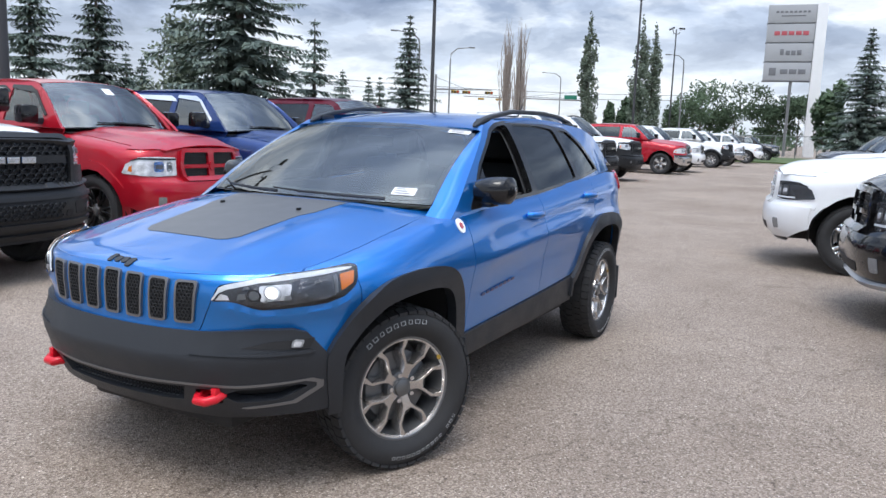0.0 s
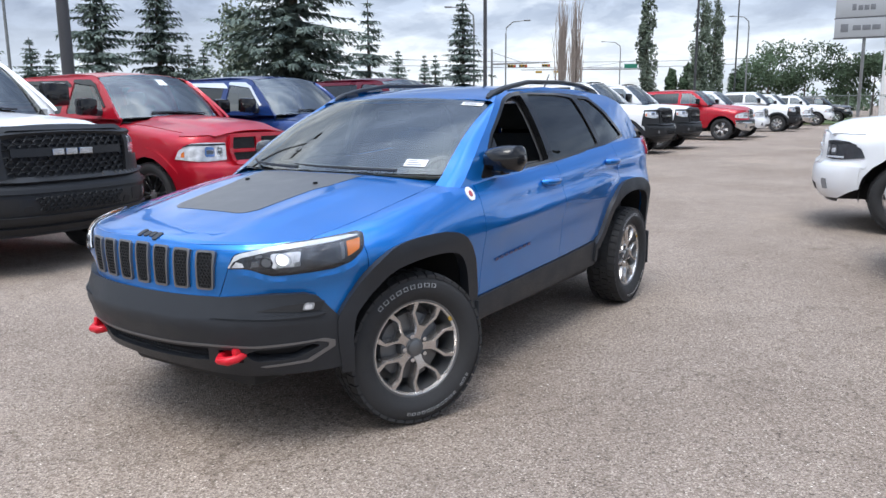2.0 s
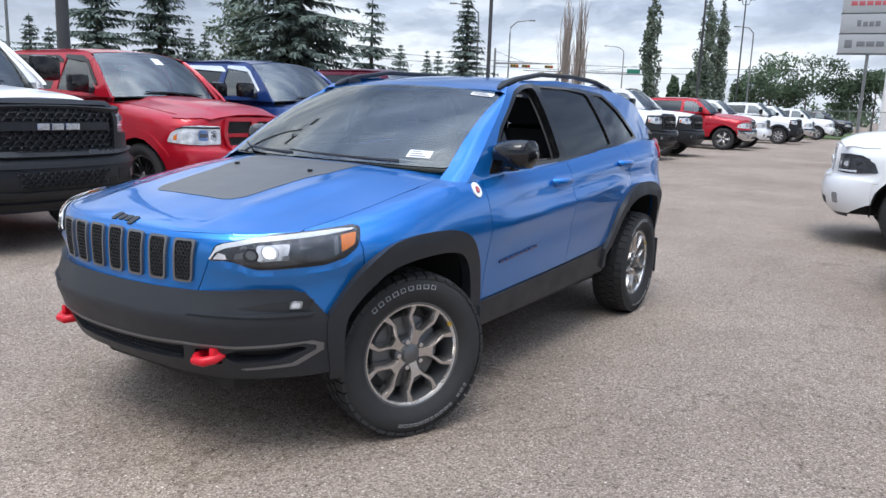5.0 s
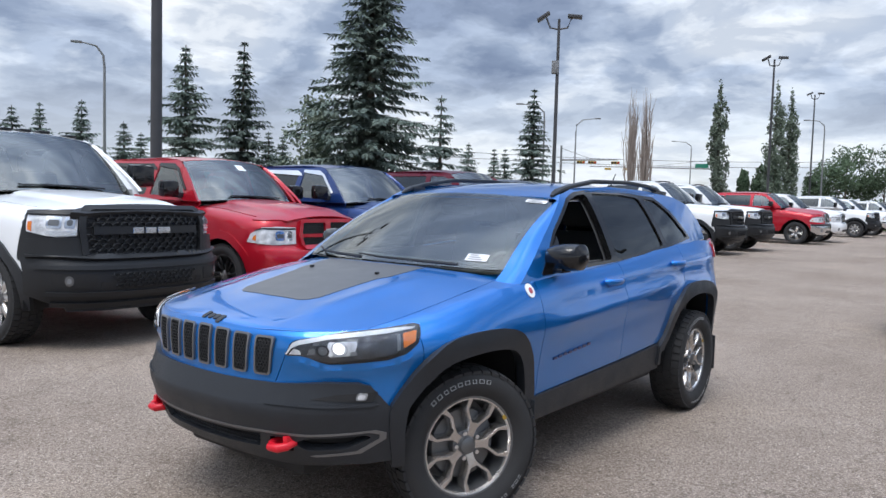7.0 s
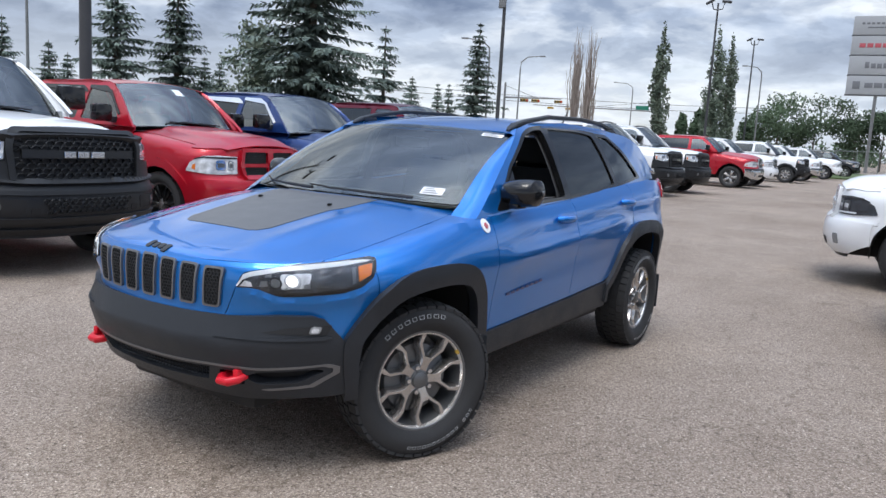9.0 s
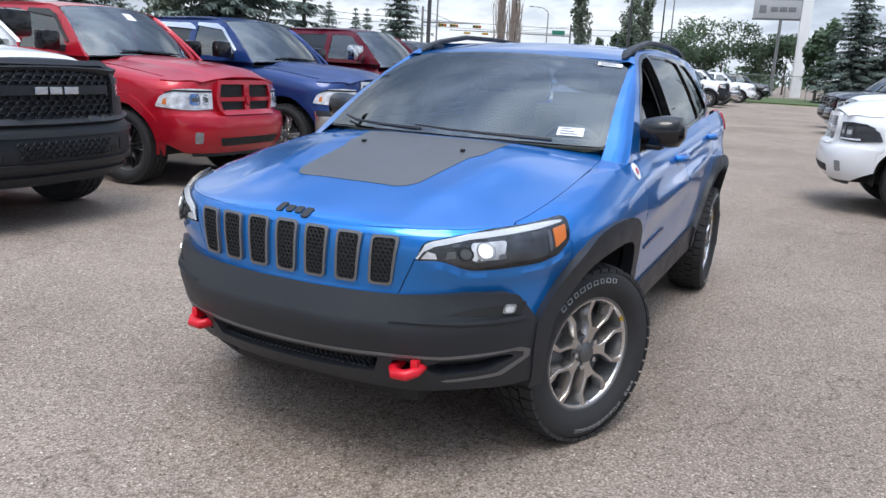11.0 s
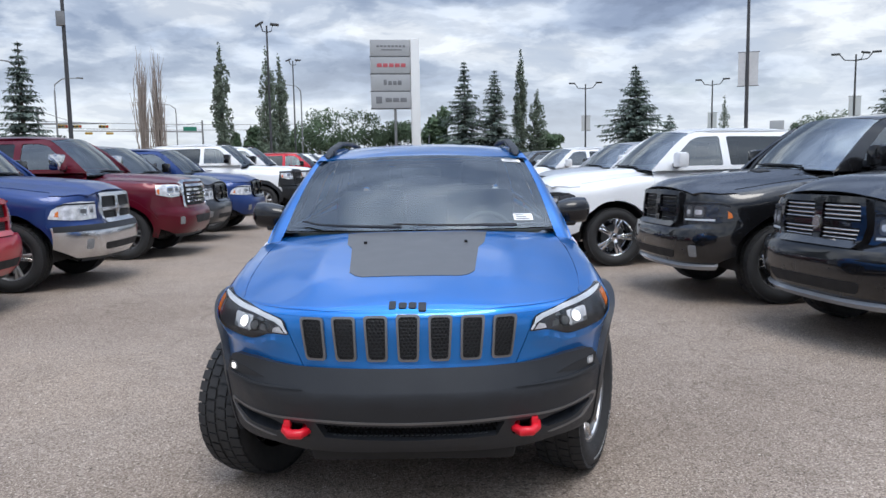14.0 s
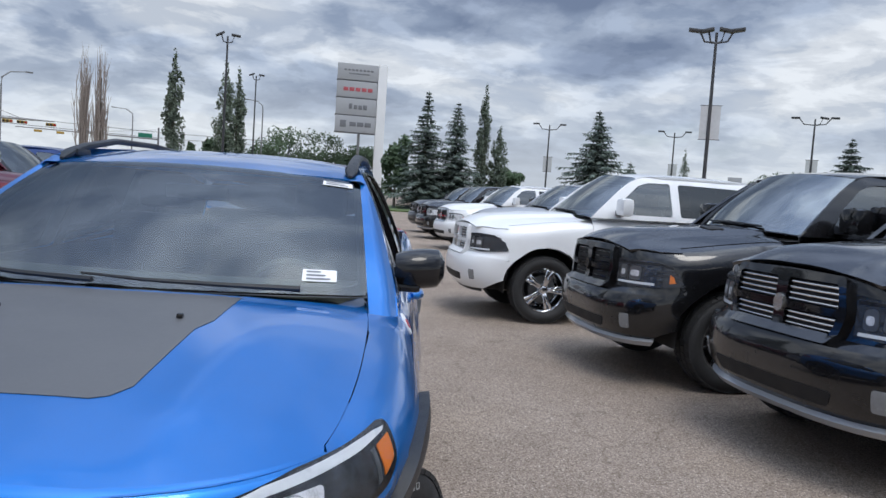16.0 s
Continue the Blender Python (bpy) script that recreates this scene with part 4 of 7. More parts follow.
    glow = [(ux(0.458), 0.849), (ux(0.505), 0.851), (ux(0.50), 0.866), (ux(0.478), 0.872)]
    jp("light_guide", glow, LAMPGLASS, lamp, sgn=sgn, off=0.0105, thick=0.003, d=0.02)
    am = [(uy(-0.462), 0.872), (uy(-0.405), 0.896), (uy(-0.383), 0.936), (uy(-0.447), 0.927)]
    jp("amber_reflector", rounded(am, 0.006), AMBER, lamp, sgn=sgn, off=0.0110, thick=0.004, d=0.02)
    jp("amber_surround", [(uy(-0.488), 0.864), (uy(-0.474), 0.868), (uy(-0.458), 0.926), (uy(-0.474), 0.923)], GUN, lamp, sgn=sgn, off=0.0105, thick=0.003, d=0.02)

    def disc(nm, bx, bz, br, mt, o_, label_=""):
        jp(nm, [(ux(bx) + br * 1.35 * math.cos(q), bz + br * math.sin(q)) for q in [k * math.pi / 12 for k in range(24)]], mt, lamp, label_, sgn=sgn, off=o_, thick=0.005, d=0.02)
    # chrome bowl whose pale colour also paints the lit projector's glow
    jp("reflector_glow_bowl", rounded([(ux(0.596), 0.846), (ux(0.672), 0.852), (ux(0.690), 0.905), (ux(0.600), 0.900)], 0.014), LAMPGLASS, lamp, sgn=sgn, off=0.0098, thick=0.003, d=0.02)
    disc("projector_bezel", 0.634, 0.876, 0.026, GUN, 0.0110)
    disc("projector_ring", 0.634, 0.876, 0.0235, LAMPGLASS, 0.0140)
    disc("projector", 0.632, 0.876, 0.0170, LAMPON, 0.0165, "lit projector lens")
    disc("projector_bezel", 0.582, 0.868, 0.021, SMOKED, 0.0105)
    disc("inner_reflector", 0.582, 0.868, 0.015, GUN, 0.0130)
    for xa, xb, za, zb in ((0.528, 0.556, 0.852, 0.872), (0.606, 0.618, 0.842, 0.852), (0.660, 0.680, 0.850, 0.866), (0.548, 0.572, 0.886, 0.896)):
        jp("reflector_facet", [(ux(xa), za), (ux(xb), za + 0.003), (ux(xb), zb + 0.003), (ux(xa) + 0.008, zb)], GUN, lamp, sgn=sgn, off=0.0105, thick=0.003, d=0.02)
    jp("clear_lens", inset(0.985, 0.96), CLEAR, lamp, sgn=sgn, off=0.021, thick=0.0, d=0.03)

# seven slots
for k in range(7):
    xc = (k - 3) * 0.121
    lean = xc * 0.045
    w0, w1 = 0.0385, 0.0450
    z0, z1 = 0.748 + abs(k - 3) * 0.0012, 0.922 - abs(k - 3) * 0.003

    def slot_fn(u, v, xc=xc):
        y = J.yc - (J.yc - J.yf(v)) * max(0.0, 1 - (abs(u) / J.a0(v)) ** J.nf(v)) ** (1 / J.nf(v))
        return (u, y, v)
    o = rounded([(xc - lean - w0, z0), (xc - lean + w0, z0), (xc + w1, z1), (xc - w1, z1)], 0.016)
    cx, cz = sum(p[0] for p in o) / len(o), sum(p[1] for p in o) / len(o)
    i_ = [((x - cx) * 0.80 + cx, (z - cz) * 0.90 + cz) for x, z in o]
    fr = jp("grille_slot", o, RIMGREY, suv, "dark slot with grey frame and honeycomb insert", holes=[i_], off=0.0115, thick=0.014, d=0.02, fn=slot_fn)
    jp("slot_backing", i_, DARK, fr, off=0.004, thick=0.0, d=0.03, fn=slot_fn)
    bm = bmesh.new()
    hs = 0.0100
    for r_ in range(14):
        for c_ in range(7):
            hx = cx + (c_ - 3) * hs * 1.55 + (hs * 0.78 if r_ % 2 else 0)
            hz = z0 + 0.016 + r_ * hs * 1.32
            if not inside((hx, hz), i_):
                continue
            pts_o, pts_i, pts_b = [], [], []
            for q in range(6):
                t = q * math.pi / 3 + math.pi / 6
                for rad, lst, o_ in ((hs * 0.92, pts_o, 0.0085), (hs * 0.66, pts_i, 0.0095), (hs * 0.60, pts_b, 0.0045)):
                    px, pz = hx + rad * math.cos(t), hz + rad * math.sin(t)
                    p = slot_fn(px, pz)
                    lst.append(bm.verts.new((p[0], p[1] - o_, p[2])))
            for q in range(6):
                r2 = (q + 1) % 6
                bm.faces.new((pts_o[q], pts_o[r2], pts_i[r2], pts_i[q]))
                bm.faces.new((pts_i[q], pts_i[r2], pts_b[r2], pts_b[q]))
    part("honeycomb", bm, SATIN, fr, smooth=0)

# emblem on the hood's edge as four plain low blocks
for k, (w, h0, h1) in enumerate([(0.026, -0.008, 0.040), (0.030, -0.004, 0.028), (0.030, -0.004, 0.028), (0.030, -0.018, 0.028)]):
    x0 = -0.072 + k * 0.037
    jp("emblem_block", rounded([(x0, -0.828 + h0), (x0 + w, -0.828 + h0), (x0 + w, -0.828 + h1), (x0, -0.828 + h1)], 0.009), CLAD, off=0.006, thick=0.006, d=0.02, fn=lambda x, y: (x, y, J.Z(x, y)), ref=(0, 0, -2))

# hood with its power dome creases and the decal
hf = lambda x, y: (x, y, J.Z(x, y) + 0.010 * math.exp(-((abs(x) - 0.40 - 0.08 * (y + 0.4)) / 0.055) ** 2) * max(0.0, min(1.0, (y + 0.79) / 0.25)) * max(0.0, min(1.0, (0.16 - y) / 0.30)))
he = [(hood_edge(y) - 0.0010, y) for y in (0.345, 0.25, 0.15, 0.0, -0.10, -0.20, -0.30, -0.38, -0.45, -0.50, -0.54)]
nose_edge = [(J.x(y, sh(y)), y) for y in NOSE_Y] + [(0.0, J.yf(0.941))]
cowl = lambda x: 0.17 + 0.18 * (abs(x) / 0.68) ** 2.0
hh = [(0.62, cowl(0.62)), ] + he + nose_edge
hood_poly = hh + [(-x, y) for x, y in hh[::-1]][1:] + [(x, cowl(x)) for x in (-0.45, -0.3, -0.15, 0.0, 0.15, 0.3, 0.45)]
hd = jp("hood", hood_poly, BLUE, off=0.0, thick=0.012, d=0.05, fn=hf, ref=(0, 0, -2))
edge_y = smooth_interp(sorted(set((round(x, 4), y) for x, y in nose_edge)))


def bend(x, w):
    """Across the hood's front bend: x sideways, w below it (-) or back over the hood (+)."""
    y0 = edge_y(min(abs(x), nose_edge[0][0]))
    fade = max(0.0, 1 - (abs(x) / 0.64) ** 4)
    if w > 0:
        return (x, y0 + w, J.Z(x, y0 + w) + 0.0022 * fade)
    z = sh(y0) + w
    p = J.B(J.ux(abs(x) * J.a0(z) / max(0.2, J.a(z, y0)), z), z)
    return (x, p[1] - 0.0026 * fade, z)


bm = bmesh.new()
grid_bm(bend, np.linspace(-0.63, 0.63, 45), (-0.020, -0.009, 0.009, 0.024), bm)
part("hood_front_edge", bm, BLUE, hd)
for sgn in (1, -1):
    jp("hood_corner", [(sgn * x, y) for x, y in ((0.60, -0.33), (0.735, -0.33), (0.732, -0.40), (0.708, -0.47), (0.672, -0.545), (0.60, -0.60))], BLUE, hd, fn=lambda x, y: (x, y, J.Z(x, y) - 0.005), ref=(0, 0, -2), thick=0.004, d=0.04)
jp("hood_inner", [(x - 0.03 if x > 0 else x + 0.03, y + 0.02) for x, y in hood_poly], BLUE, hd, fn=lambda x, y: (x, y, J.Z(x, y) - 0.010), ref=(0, 0, -2), thick=0.0, d=0.08)
dec = [(0.235, -0.495), (0.265, -0.445), (0.295, -0.10), (0.325, -0.025), (0.350, 0.22), (0.345, cowl(0.345) - 0.02), (0.15, cowl(0.15) - 0.02), (0.0, cowl(0) - 0.02)]
dec_poly = [(0.0, -0.520), (0.20, -0.514)] + dec + [(-x, y) for x, y in dec[::-1]][1:] + [(-0.20, -0.514)]
jp("hood_decal", dec_poly, DECAL, hd, "matte black hood decal", off=0.0018, thick=0.0016, d=0.04, fn=hf, ref=(0, 0, -2))
for sgn in (1, -1):
    bm = bmesh.new()
    x0, y0 = sgn * 0.238, -0.037
    z0 = J.Z(x0, y0) + 0.004
    box(bm, x0 - 0.008, x0 + 0.008, y0 - 0.009, y0 + 0.012, z0 - 0.004, z0 + 0.009, 0.003)
    part("washer_nozzle", bm, GLOSS, hd)

# cabin: windscreen, roof, pillars
def ws(x, v):
    """The windscreen: x across at the base, v from base (0) to top (1)."""
    b = (x * 1.010, 0.19 + 0.20 * (x / 0.70) ** 2, 1.152 - 0.012 * (x / 0.7) ** 2)
    k = 0.616 / 0.70
    t = (x * k, 0.93 + 0.13 * (x / 0.70) ** 2, 1.535 - 0.030 * (x / 0.7) ** 2)
    bulge = 0.022 * math.sin(math.pi * max(0, min(1, v)))
    return (b[0] + (t[0] - b[0]) * v, b[1] + (t[1] - b[1]) * v - bulge, b[2] + (t[2] - b[2]) * v + bulge)


jp("windscreen", rounded([(-0.70, 0.0), (0.70, 0.0), (0.70, 1.0), (-0.70, 1.0)], 0.03), SCREEN, off=0.0, thick=0.0, d=0.06, fn=ws, label="large tinted windscreen")
blackband = [(-0.705, -0.01), (0.705, -0.01), (0.705, 1.01), (-0.705, 1.01)]
jp("windscreen_frit", blackband, GLOSS, off=-0.004, thick=0.0, d=0.06, fn=ws,
   holes=[rounded([(-0.672, 0.05), (0.672, 0.05), (0.672, 0.95), (-0.672, 0.95)], 0.05)])
jp("cowl_panel", [(-0.64, 0.335)] + [(x, cowl(x) - 0.012) for x in (-0.60, -0.45, -0.3, -0.15, 0, 0.15, 0.3, 0.45, 0.60)] + [(0.64, 0.335)] + [(x, cowl(x) + 0.055) for x in (0.61, 0.45, 0.3, 0.15, 0, -0.15, -0.3, -0.45, -0.61)], CLAD,
   fn=lambda x, y: (x, y, J.Z(x, y) - 0.008), ref=(0, 0, -2), thick=0.01)
rf = lambda x, y: (x, y, J.roofc(y) - 0.030 * (abs(x) / 0.55) ** 2.4)
roof_top = [(x, 0.925 + 0.13 * (x / 0.585) ** 2 - 0.0) for x in (-0.585, -0.4, -0.2, 0, 0.2, 0.4, 0.585)]
edge = [(0.605, 1.25), (0.605, 1.8), (0.60, 2.4), (0.575, 2.9), (0.52, 3.25)]
jp("roof", roof_top + edge + [(0.3, 3.33), (0, 3.36), (-0.3, 3.33)] + [(-x, y) for x, y in edge[::-1]], BLUE, fn=rf, ref=(0, 1.5, 0), thick=0.02, d=0.07)
GF = lambda sgn: (lambda y, z: (sgn * J.G(y, z), y, z))
for sgn in (1, -1):
    outer = [(0.40, 1.080), (0.62, 1.085), (1.5, 1.140), (2.46, 1.200), (3.0, 1.225), (3.42, 1.23), (3.38, 1.36), (3.18, 1.50), (2.9, 1.555), (2.4, 1.592), (1.8, 1.605), (1.3, 1.580), (1.10, 1.540), (0.93, 1.435), (0.70, 1.290), (0.52, 1.165)]
    w1 = rounded([(0.64, 1.128), (1.435, 1.158), (1.405, 1.548), (1.27, 1.535), (1.16, 1.505), (0.86, 1.325)], 0.03)
    w2 = rounded([(1.505, 1.160), (2.27, 1.216), (2.155, 1.535), (1.9, 1.553), (1.485, 1.553)], 0.03)
    w3 = rounded([(2.345, 1.222), (2.84, 1.262), (2.62, 1.43), (2.43, 1.525), (2.225, 1.533)], 0.035)
    surround = [(0.60, 1.108), (1.5, 1.142), (2.4, 1.205), (2.905, 1.250), (2.66, 1.445), (2.44, 1.547), (1.9, 1.573), (1.40, 1.570), (1.25, 1.553), (1.14, 1.520), (0.84, 1.335)]
    jp("cabin_side", outer, BLUE, fn=GF(sgn), holes=[rounded(surround, 0.03)], d=0.05, thick=0.03)
    jp("window_surround", rounded(surround, 0.03), GLOSS, fn=GF(sgn), holes=[w1, w2, w3], off=0.002, thick=0.035, d=0.04, label="gloss black window surround")
    glass2 = jp("rear_door_glass", w2, DGLASS, fn=GF(sgn), off=-0.008, thick=0.0, d=0.08)
    jp("quarter_glass", w3, DGLASS, fn=GF(sgn), off=-0.008, thick=0.0, d=0.08)
    if sgn < 0:
        jp("front_door_glass", w1, GLASS, fn=GF(sgn), off=-0.008, thick=0.0, d=0.08)
    jp("mirror_sail", [(0.63, 1.125), (0.86, 1.132), (0.86, 1.310)], GLOSS, fn=GF(sgn), off=0.002, thick=0.01, d=0.05)
    jp("cowl_side", [(sgn * 0.60, 0.30), (sgn * 0.79, 0.30), (sgn * 0.80, 0.56), (sgn * 0.69, 0.54)], BLUE, fn=lambda x, y: (x, y, J.Z(x, y) - 0.006), ref=(0, 0, -2), d=0.04)
    # A pillar closing strip between screen and side
    bm = bmesh.new()
    rows = []
    for i in range(-2, 11):
        v = i / 10
        p = Vector(ws(0.70, v))
        z = p.z
        ye = interp(z, [(1.05, 0.38), (1.10, 0.44), (1.165, 0.52), (1.29, 0.70), (1.435, 0.93), (1.54, 1.10), (1.58, 1.3)])
        q = Vector((J.G(ye, z), ye, z))
        c = (p + q) / 2 + Vector((0.6, -0.7, 0.4)).normalized() * (0.006 + 0.012 * (1 - max(0, v)))
        rows.append([Vector((sgn * k.x, k.y, k.z)) for k in (p, p.lerp(c, 0.6), c, q.lerp(c, 0.5), q)])
    V = [[bm.verts.new(p) for p in r] for r in rows]
    for i in range(12):
        for k in range(4):
            bm.faces.new((V[i][k], V[i][k + 1], V[i + 1][k + 1], V[i + 1][k]) if sgn > 0 else (V[i][k + 1], V[i][k], V[i + 1][k], V[i + 1][k + 1]))
    part("a_pillar", bm, BLUE, suv)
    # roof edge strip
    bm = bmesh.new()
    V = []
    for y, zt in ((1.03, 1.50), (1.10, 1.540), (1.3, 1.580), (1.8, 1.605), (2.4, 1.592), (2.9, 1.555), (3.18, 1.50), (3.38, 1.36)):
        p = Vector((J.G(y, zt), y, zt))
        ex = interp(y, [(1.05, 0.583), (1.25, 0.605), (1.8, 0.605), (2.4, 0.60), (2.9, 0.575), (3.25, 0.52)])
        q = Vector(rf(ex - 0.01, y))
        m_ = (p + q) / 2 + Vector((0.006, 0, 0.006))
        V.append([bm.verts.new((sgn * k.x, k.y, k.z)) for k in (p, m_, q)])
    for i in range(len(V) - 1):
        for k in range(2):
            f = (V[i][k], V[i + 1][k], V[i + 1][k + 1], V[i][k + 1])
            bm.faces.new(f if sgn > 0 else f[::-1])
    part("roof_edge", bm, BLUE, suv)
    # roof rail
    bm = bmesh.new()
    pts = [(sgn * 0.575, 1.07, 1.535), (sgn * 0.574, 1.15, 1.566), (sgn * 0.570, 1.28, 1.594), (sgn * 0.564, 1.6, 1.636), (sgn * 0.558, 2.1, 1.646), (sgn * 0.552, 2.45, 1.632), (sgn * 0.548, 2.68, 1.598), (sgn * 0.54, 2.86, 1.545)]
    rows = []
    for i in range(29):
        f = i / 28 * (len(pts) - 1)
        k = min(int(f), len(pts) - 2)
        c = Vector(pts[k]).lerp(Vector(pts[k + 1]), f - k)
        c.z -= 0.006
        end = min(1.0, min(i, 28 - i) / 3 + 0.35)
        hw, hh = 0.024 * end, 0.014 * end
        rows.append([bm.verts.new((c.x + hw * math.cos(q) , c.y, c.z + hh * (1 if math.sin(q) > 0 else -1) * abs(math.sin(q)) ** 0.6)) for q in [n_ * math.pi / 6 for n_ in range(12)]])
    for r0, r1 in zip(rows, rows[1:]):
        for k in range(12):
            bm.faces.new((r0[k], r0[(k + 1) % 12], r1[(k + 1) % 12], r1[k]))
    bm.faces.new(rows[0]); bm.faces.new(rows[-1])
    bmesh.ops.recalc_face_normals(bm, faces=bm.faces)
    rl = part("roof_rail", bm, CLAD, suv, "black roof rail")
    for y in (1.22, 2.62):
        bm = bmesh.new()
        zz = J.roofc(y) - 0.035
        box(bm, sgn * 0.562 - 0.018, sgn * 0.562 + 0.018, y - 0.07, y + 0.06, zz, zz + 0.032, 0.010)
        part("rail_foot", bm, CLAD, rl)
    # mirror
    bm = bmesh.new()
    rings = []
    for i in range(9):
        f = i / 8
        xx = 0.785 + 0.180 * f
        s_ = math.sin(math.pi * min(1, max(0.06, 0.12 + 0.66 * f)))
        hz, hy = 0.034 + 0.040 * s_ ** 0.6, 0.050 + 0.045 * s_
        if i == 8:
            hz, hy = hz * 0.55, hy * 0.55
        cy_, cz_ = 0.735 + 0.045 * f, 1.200 + 0.008 * f
        ring = []
        for k in range(16):
            t = 6.28318 * k / 16
            c, s2 = math.cos(t), math.sin(t)
            ring.append(bm.verts.new((sgn * xx, cy_ + hy * (abs(c) ** 0.85) * (1 if c > 0 else -1), cz_ + hz * (abs(s2) ** 0.8) * (1 if s2 > 0 else -1))))
        rings.append(ring)
    for r0, r1 in zip(rings, rings[1:]):
        for k in range(16):
            bm.faces.new((r0[k], r0[(k + 1) % 16], r1[(k + 1) % 16], r1[k]))
    bm.faces.new(rings[-1]); bm.faces.new(rings[0][::-1])
    bmesh.ops.recalc_face_normals(bm, faces=bm.faces)
    mr = part("door_mirror", bm, GLOSS, suv, "gloss black door mirror")
    bm = bmesh.new()
    box(bm, min(sgn * 0.82, sgn * 0.94), max(sgn * 0.82, sgn * 0.94), 0.848, 0.854, 1.158, 1.248, 0.003)
    part("mirror_glass", bm, CHROME, mr)
    bm = bmesh.new()
    box(bm, min(sgn * 0.77, sgn * 0.88), max(sgn * 0.77, sgn * 0.88), 0.690, 0.800, 1.120, 1.155, 0.014)
    part("mirror_arm", bm, GLOSS, mr)
    # tail lamp
    tl = [(3.14, 1.10), (3.36, 1.12), (3.44, 1.18), (3.37, 1.235), (3.14, 1.215)]
    jp("tail_lamp", rounded([(uy(y), z) for y, z in tl], 0.02), TAILRED, sgn=sgn, off=0.012, thick=0.02)

# back: tailgate, bumper, glass
bm = bmesh.new()
us = np.linspace(-1, 1, 17)


def rear(u, v):
    z = 0.42 + v * 0.86
    x = u * interp(z, [(0.42, 0.68), (0.95, 0.73), (1.12, 0.68), (1.28, 0.52)])
    return (x, 3.58 - 0.12 * abs(u) ** 3 - 0.10 * max(0, v - 0.55) - (0.02 if v < 0.4 else 0), z)


grid_bm(rear, us, np.linspace(0, 1, 9), bm, flip=True)
tg = part("tailgate", bm, BLUE, suv)
bm = bmesh.new()
box(bm, -0.56, 0.56, 3.30, 3.33, 0.56, 1.30, 0.02)
part("tailgate_trim", bm, SEAT, tg)
bm = bmesh.new()
grid_bm(lambda u, v: (u * (0.66 - 0.13 * v), 3.53 - 0.22 * v - 0.06 * abs(u) ** 3, 1.27 + 0.22 * v), us, np.linspace(0, 1, 5), bm, flip=True)
part("rear_window", bm, DGLASS, suv)
bm = bmesh.new()
box(bm, -0.66, 0.66, 3.26, 3.575, 0.40, 0.58, 0.05)
part("rear_bumper", bm, CLAD, suv)
# underside and interior
bm = bmesh.new()
box(bm, -0.42, 0.42, -0.66, 3.5, 0.28, 0.46, 0.04)
box(bm, -0.80, 0.80, 0.50, 2.1, 0.34, 0.46, 0.03)
part("underbody", bm, DARK, suv)
bm = bmesh.new()
box(bm, -0.78, 0.78, 0.55, 3.3, 0.46, 0.56, 0.02)
part("cabin_floor", bm, SEAT, suv)
bm = bmesh.new()
grid_bm(lambda u, v: (u * 0.74, 0.42 + 0.48 * v + 0.10 * u * u, 1.115 + 0.02 * math.sin(v * 3.0) - 0.22 * max(0, v - 0.8) * 5 * 0.8), np.linspace(-1, 1, 15), np.linspace(-0.35, 1, 10), bm)
part("dashboard", bm, DASH, suv)
for x0 in (-0.38, 0.38):
    bm = bmesh.new()
    box(bm, x0 - 0.25, x0 + 0.25, 1.15, 1.70, 0.56, 0.78, 0.06)
    box(bm, x0 - 0.24, x0 + 0.24, -0.07, 0.07, 0.0, 0.58, 0.06, pose(0, 1.66, 0.74, -14, 0, 0))
    st = part("front_seat", bm, SEAT, suv)
    bm = bmesh.new()
    box(bm, x0 - 0.13, x0 + 0.13, 1.76, 1.86, 1.33, 1.50, 0.04)
    part("headrest", bm, SEAT, st)
bm = bmesh.new()
box(bm, -0.66, 0.66, 2.28, 2.42, 0.60, 1.24, 0.06)
part("rear_seat", bm, SEAT, suv)
bm = bmesh.new()
pts = [(0.38 + 0.175 * math.cos(t), 0.98 - 0.06 * math.sin(t), 1.02 + 0.165 * math.sin(t)) for t in np.linspace(0, 6.2832, 25)]
tube(bm, [(float(a), float(b), float(c)) for a, b, c in pts], 0.014, 8, cap=False)
box(bm, 0.22, 0.54, 0.97, 1.0, 1.00, 1.05, 0.01)
part("steering_wheel", bm, DASH, suv)
bm = bmesh.new()
box(bm, -0.12, 0.12, 0.93, 0.96, 1.40, 1.46, 0.015)
part("rear_view_mirror", bm, GLOSS, suv)
# stickers on the screen, printed with plain bars
for (x0, x1, v0, v1, rows_) in ((0.500, 0.605, 0.075, 0.150, 3), (0.540, 0.665, 0.905, 0.958, 2)):
    stk = jp("screen_sticker", [(x0, v0), (x1, v0), (x1, v1), (x0, v1)], PAPER, fn=ws, off=0.003, thick=0.0, d=0.05, label="white paper sticker")
    for k in range(rows_):
        vv = v0 + (v1 - v0) * (k + 0.45) / (rows_ + 0.4)
        jp("print_bar", [(x0 + 0.012, vv), (x1 - 0.02 - 0.015 * k, vv), (x1 - 0.02 - 0.015 * k, vv + 0.010), (x0 + 0.012, vv + 0.010)], INK, stk, fn=ws, off=0.005, thick=0.0, d=0.05)
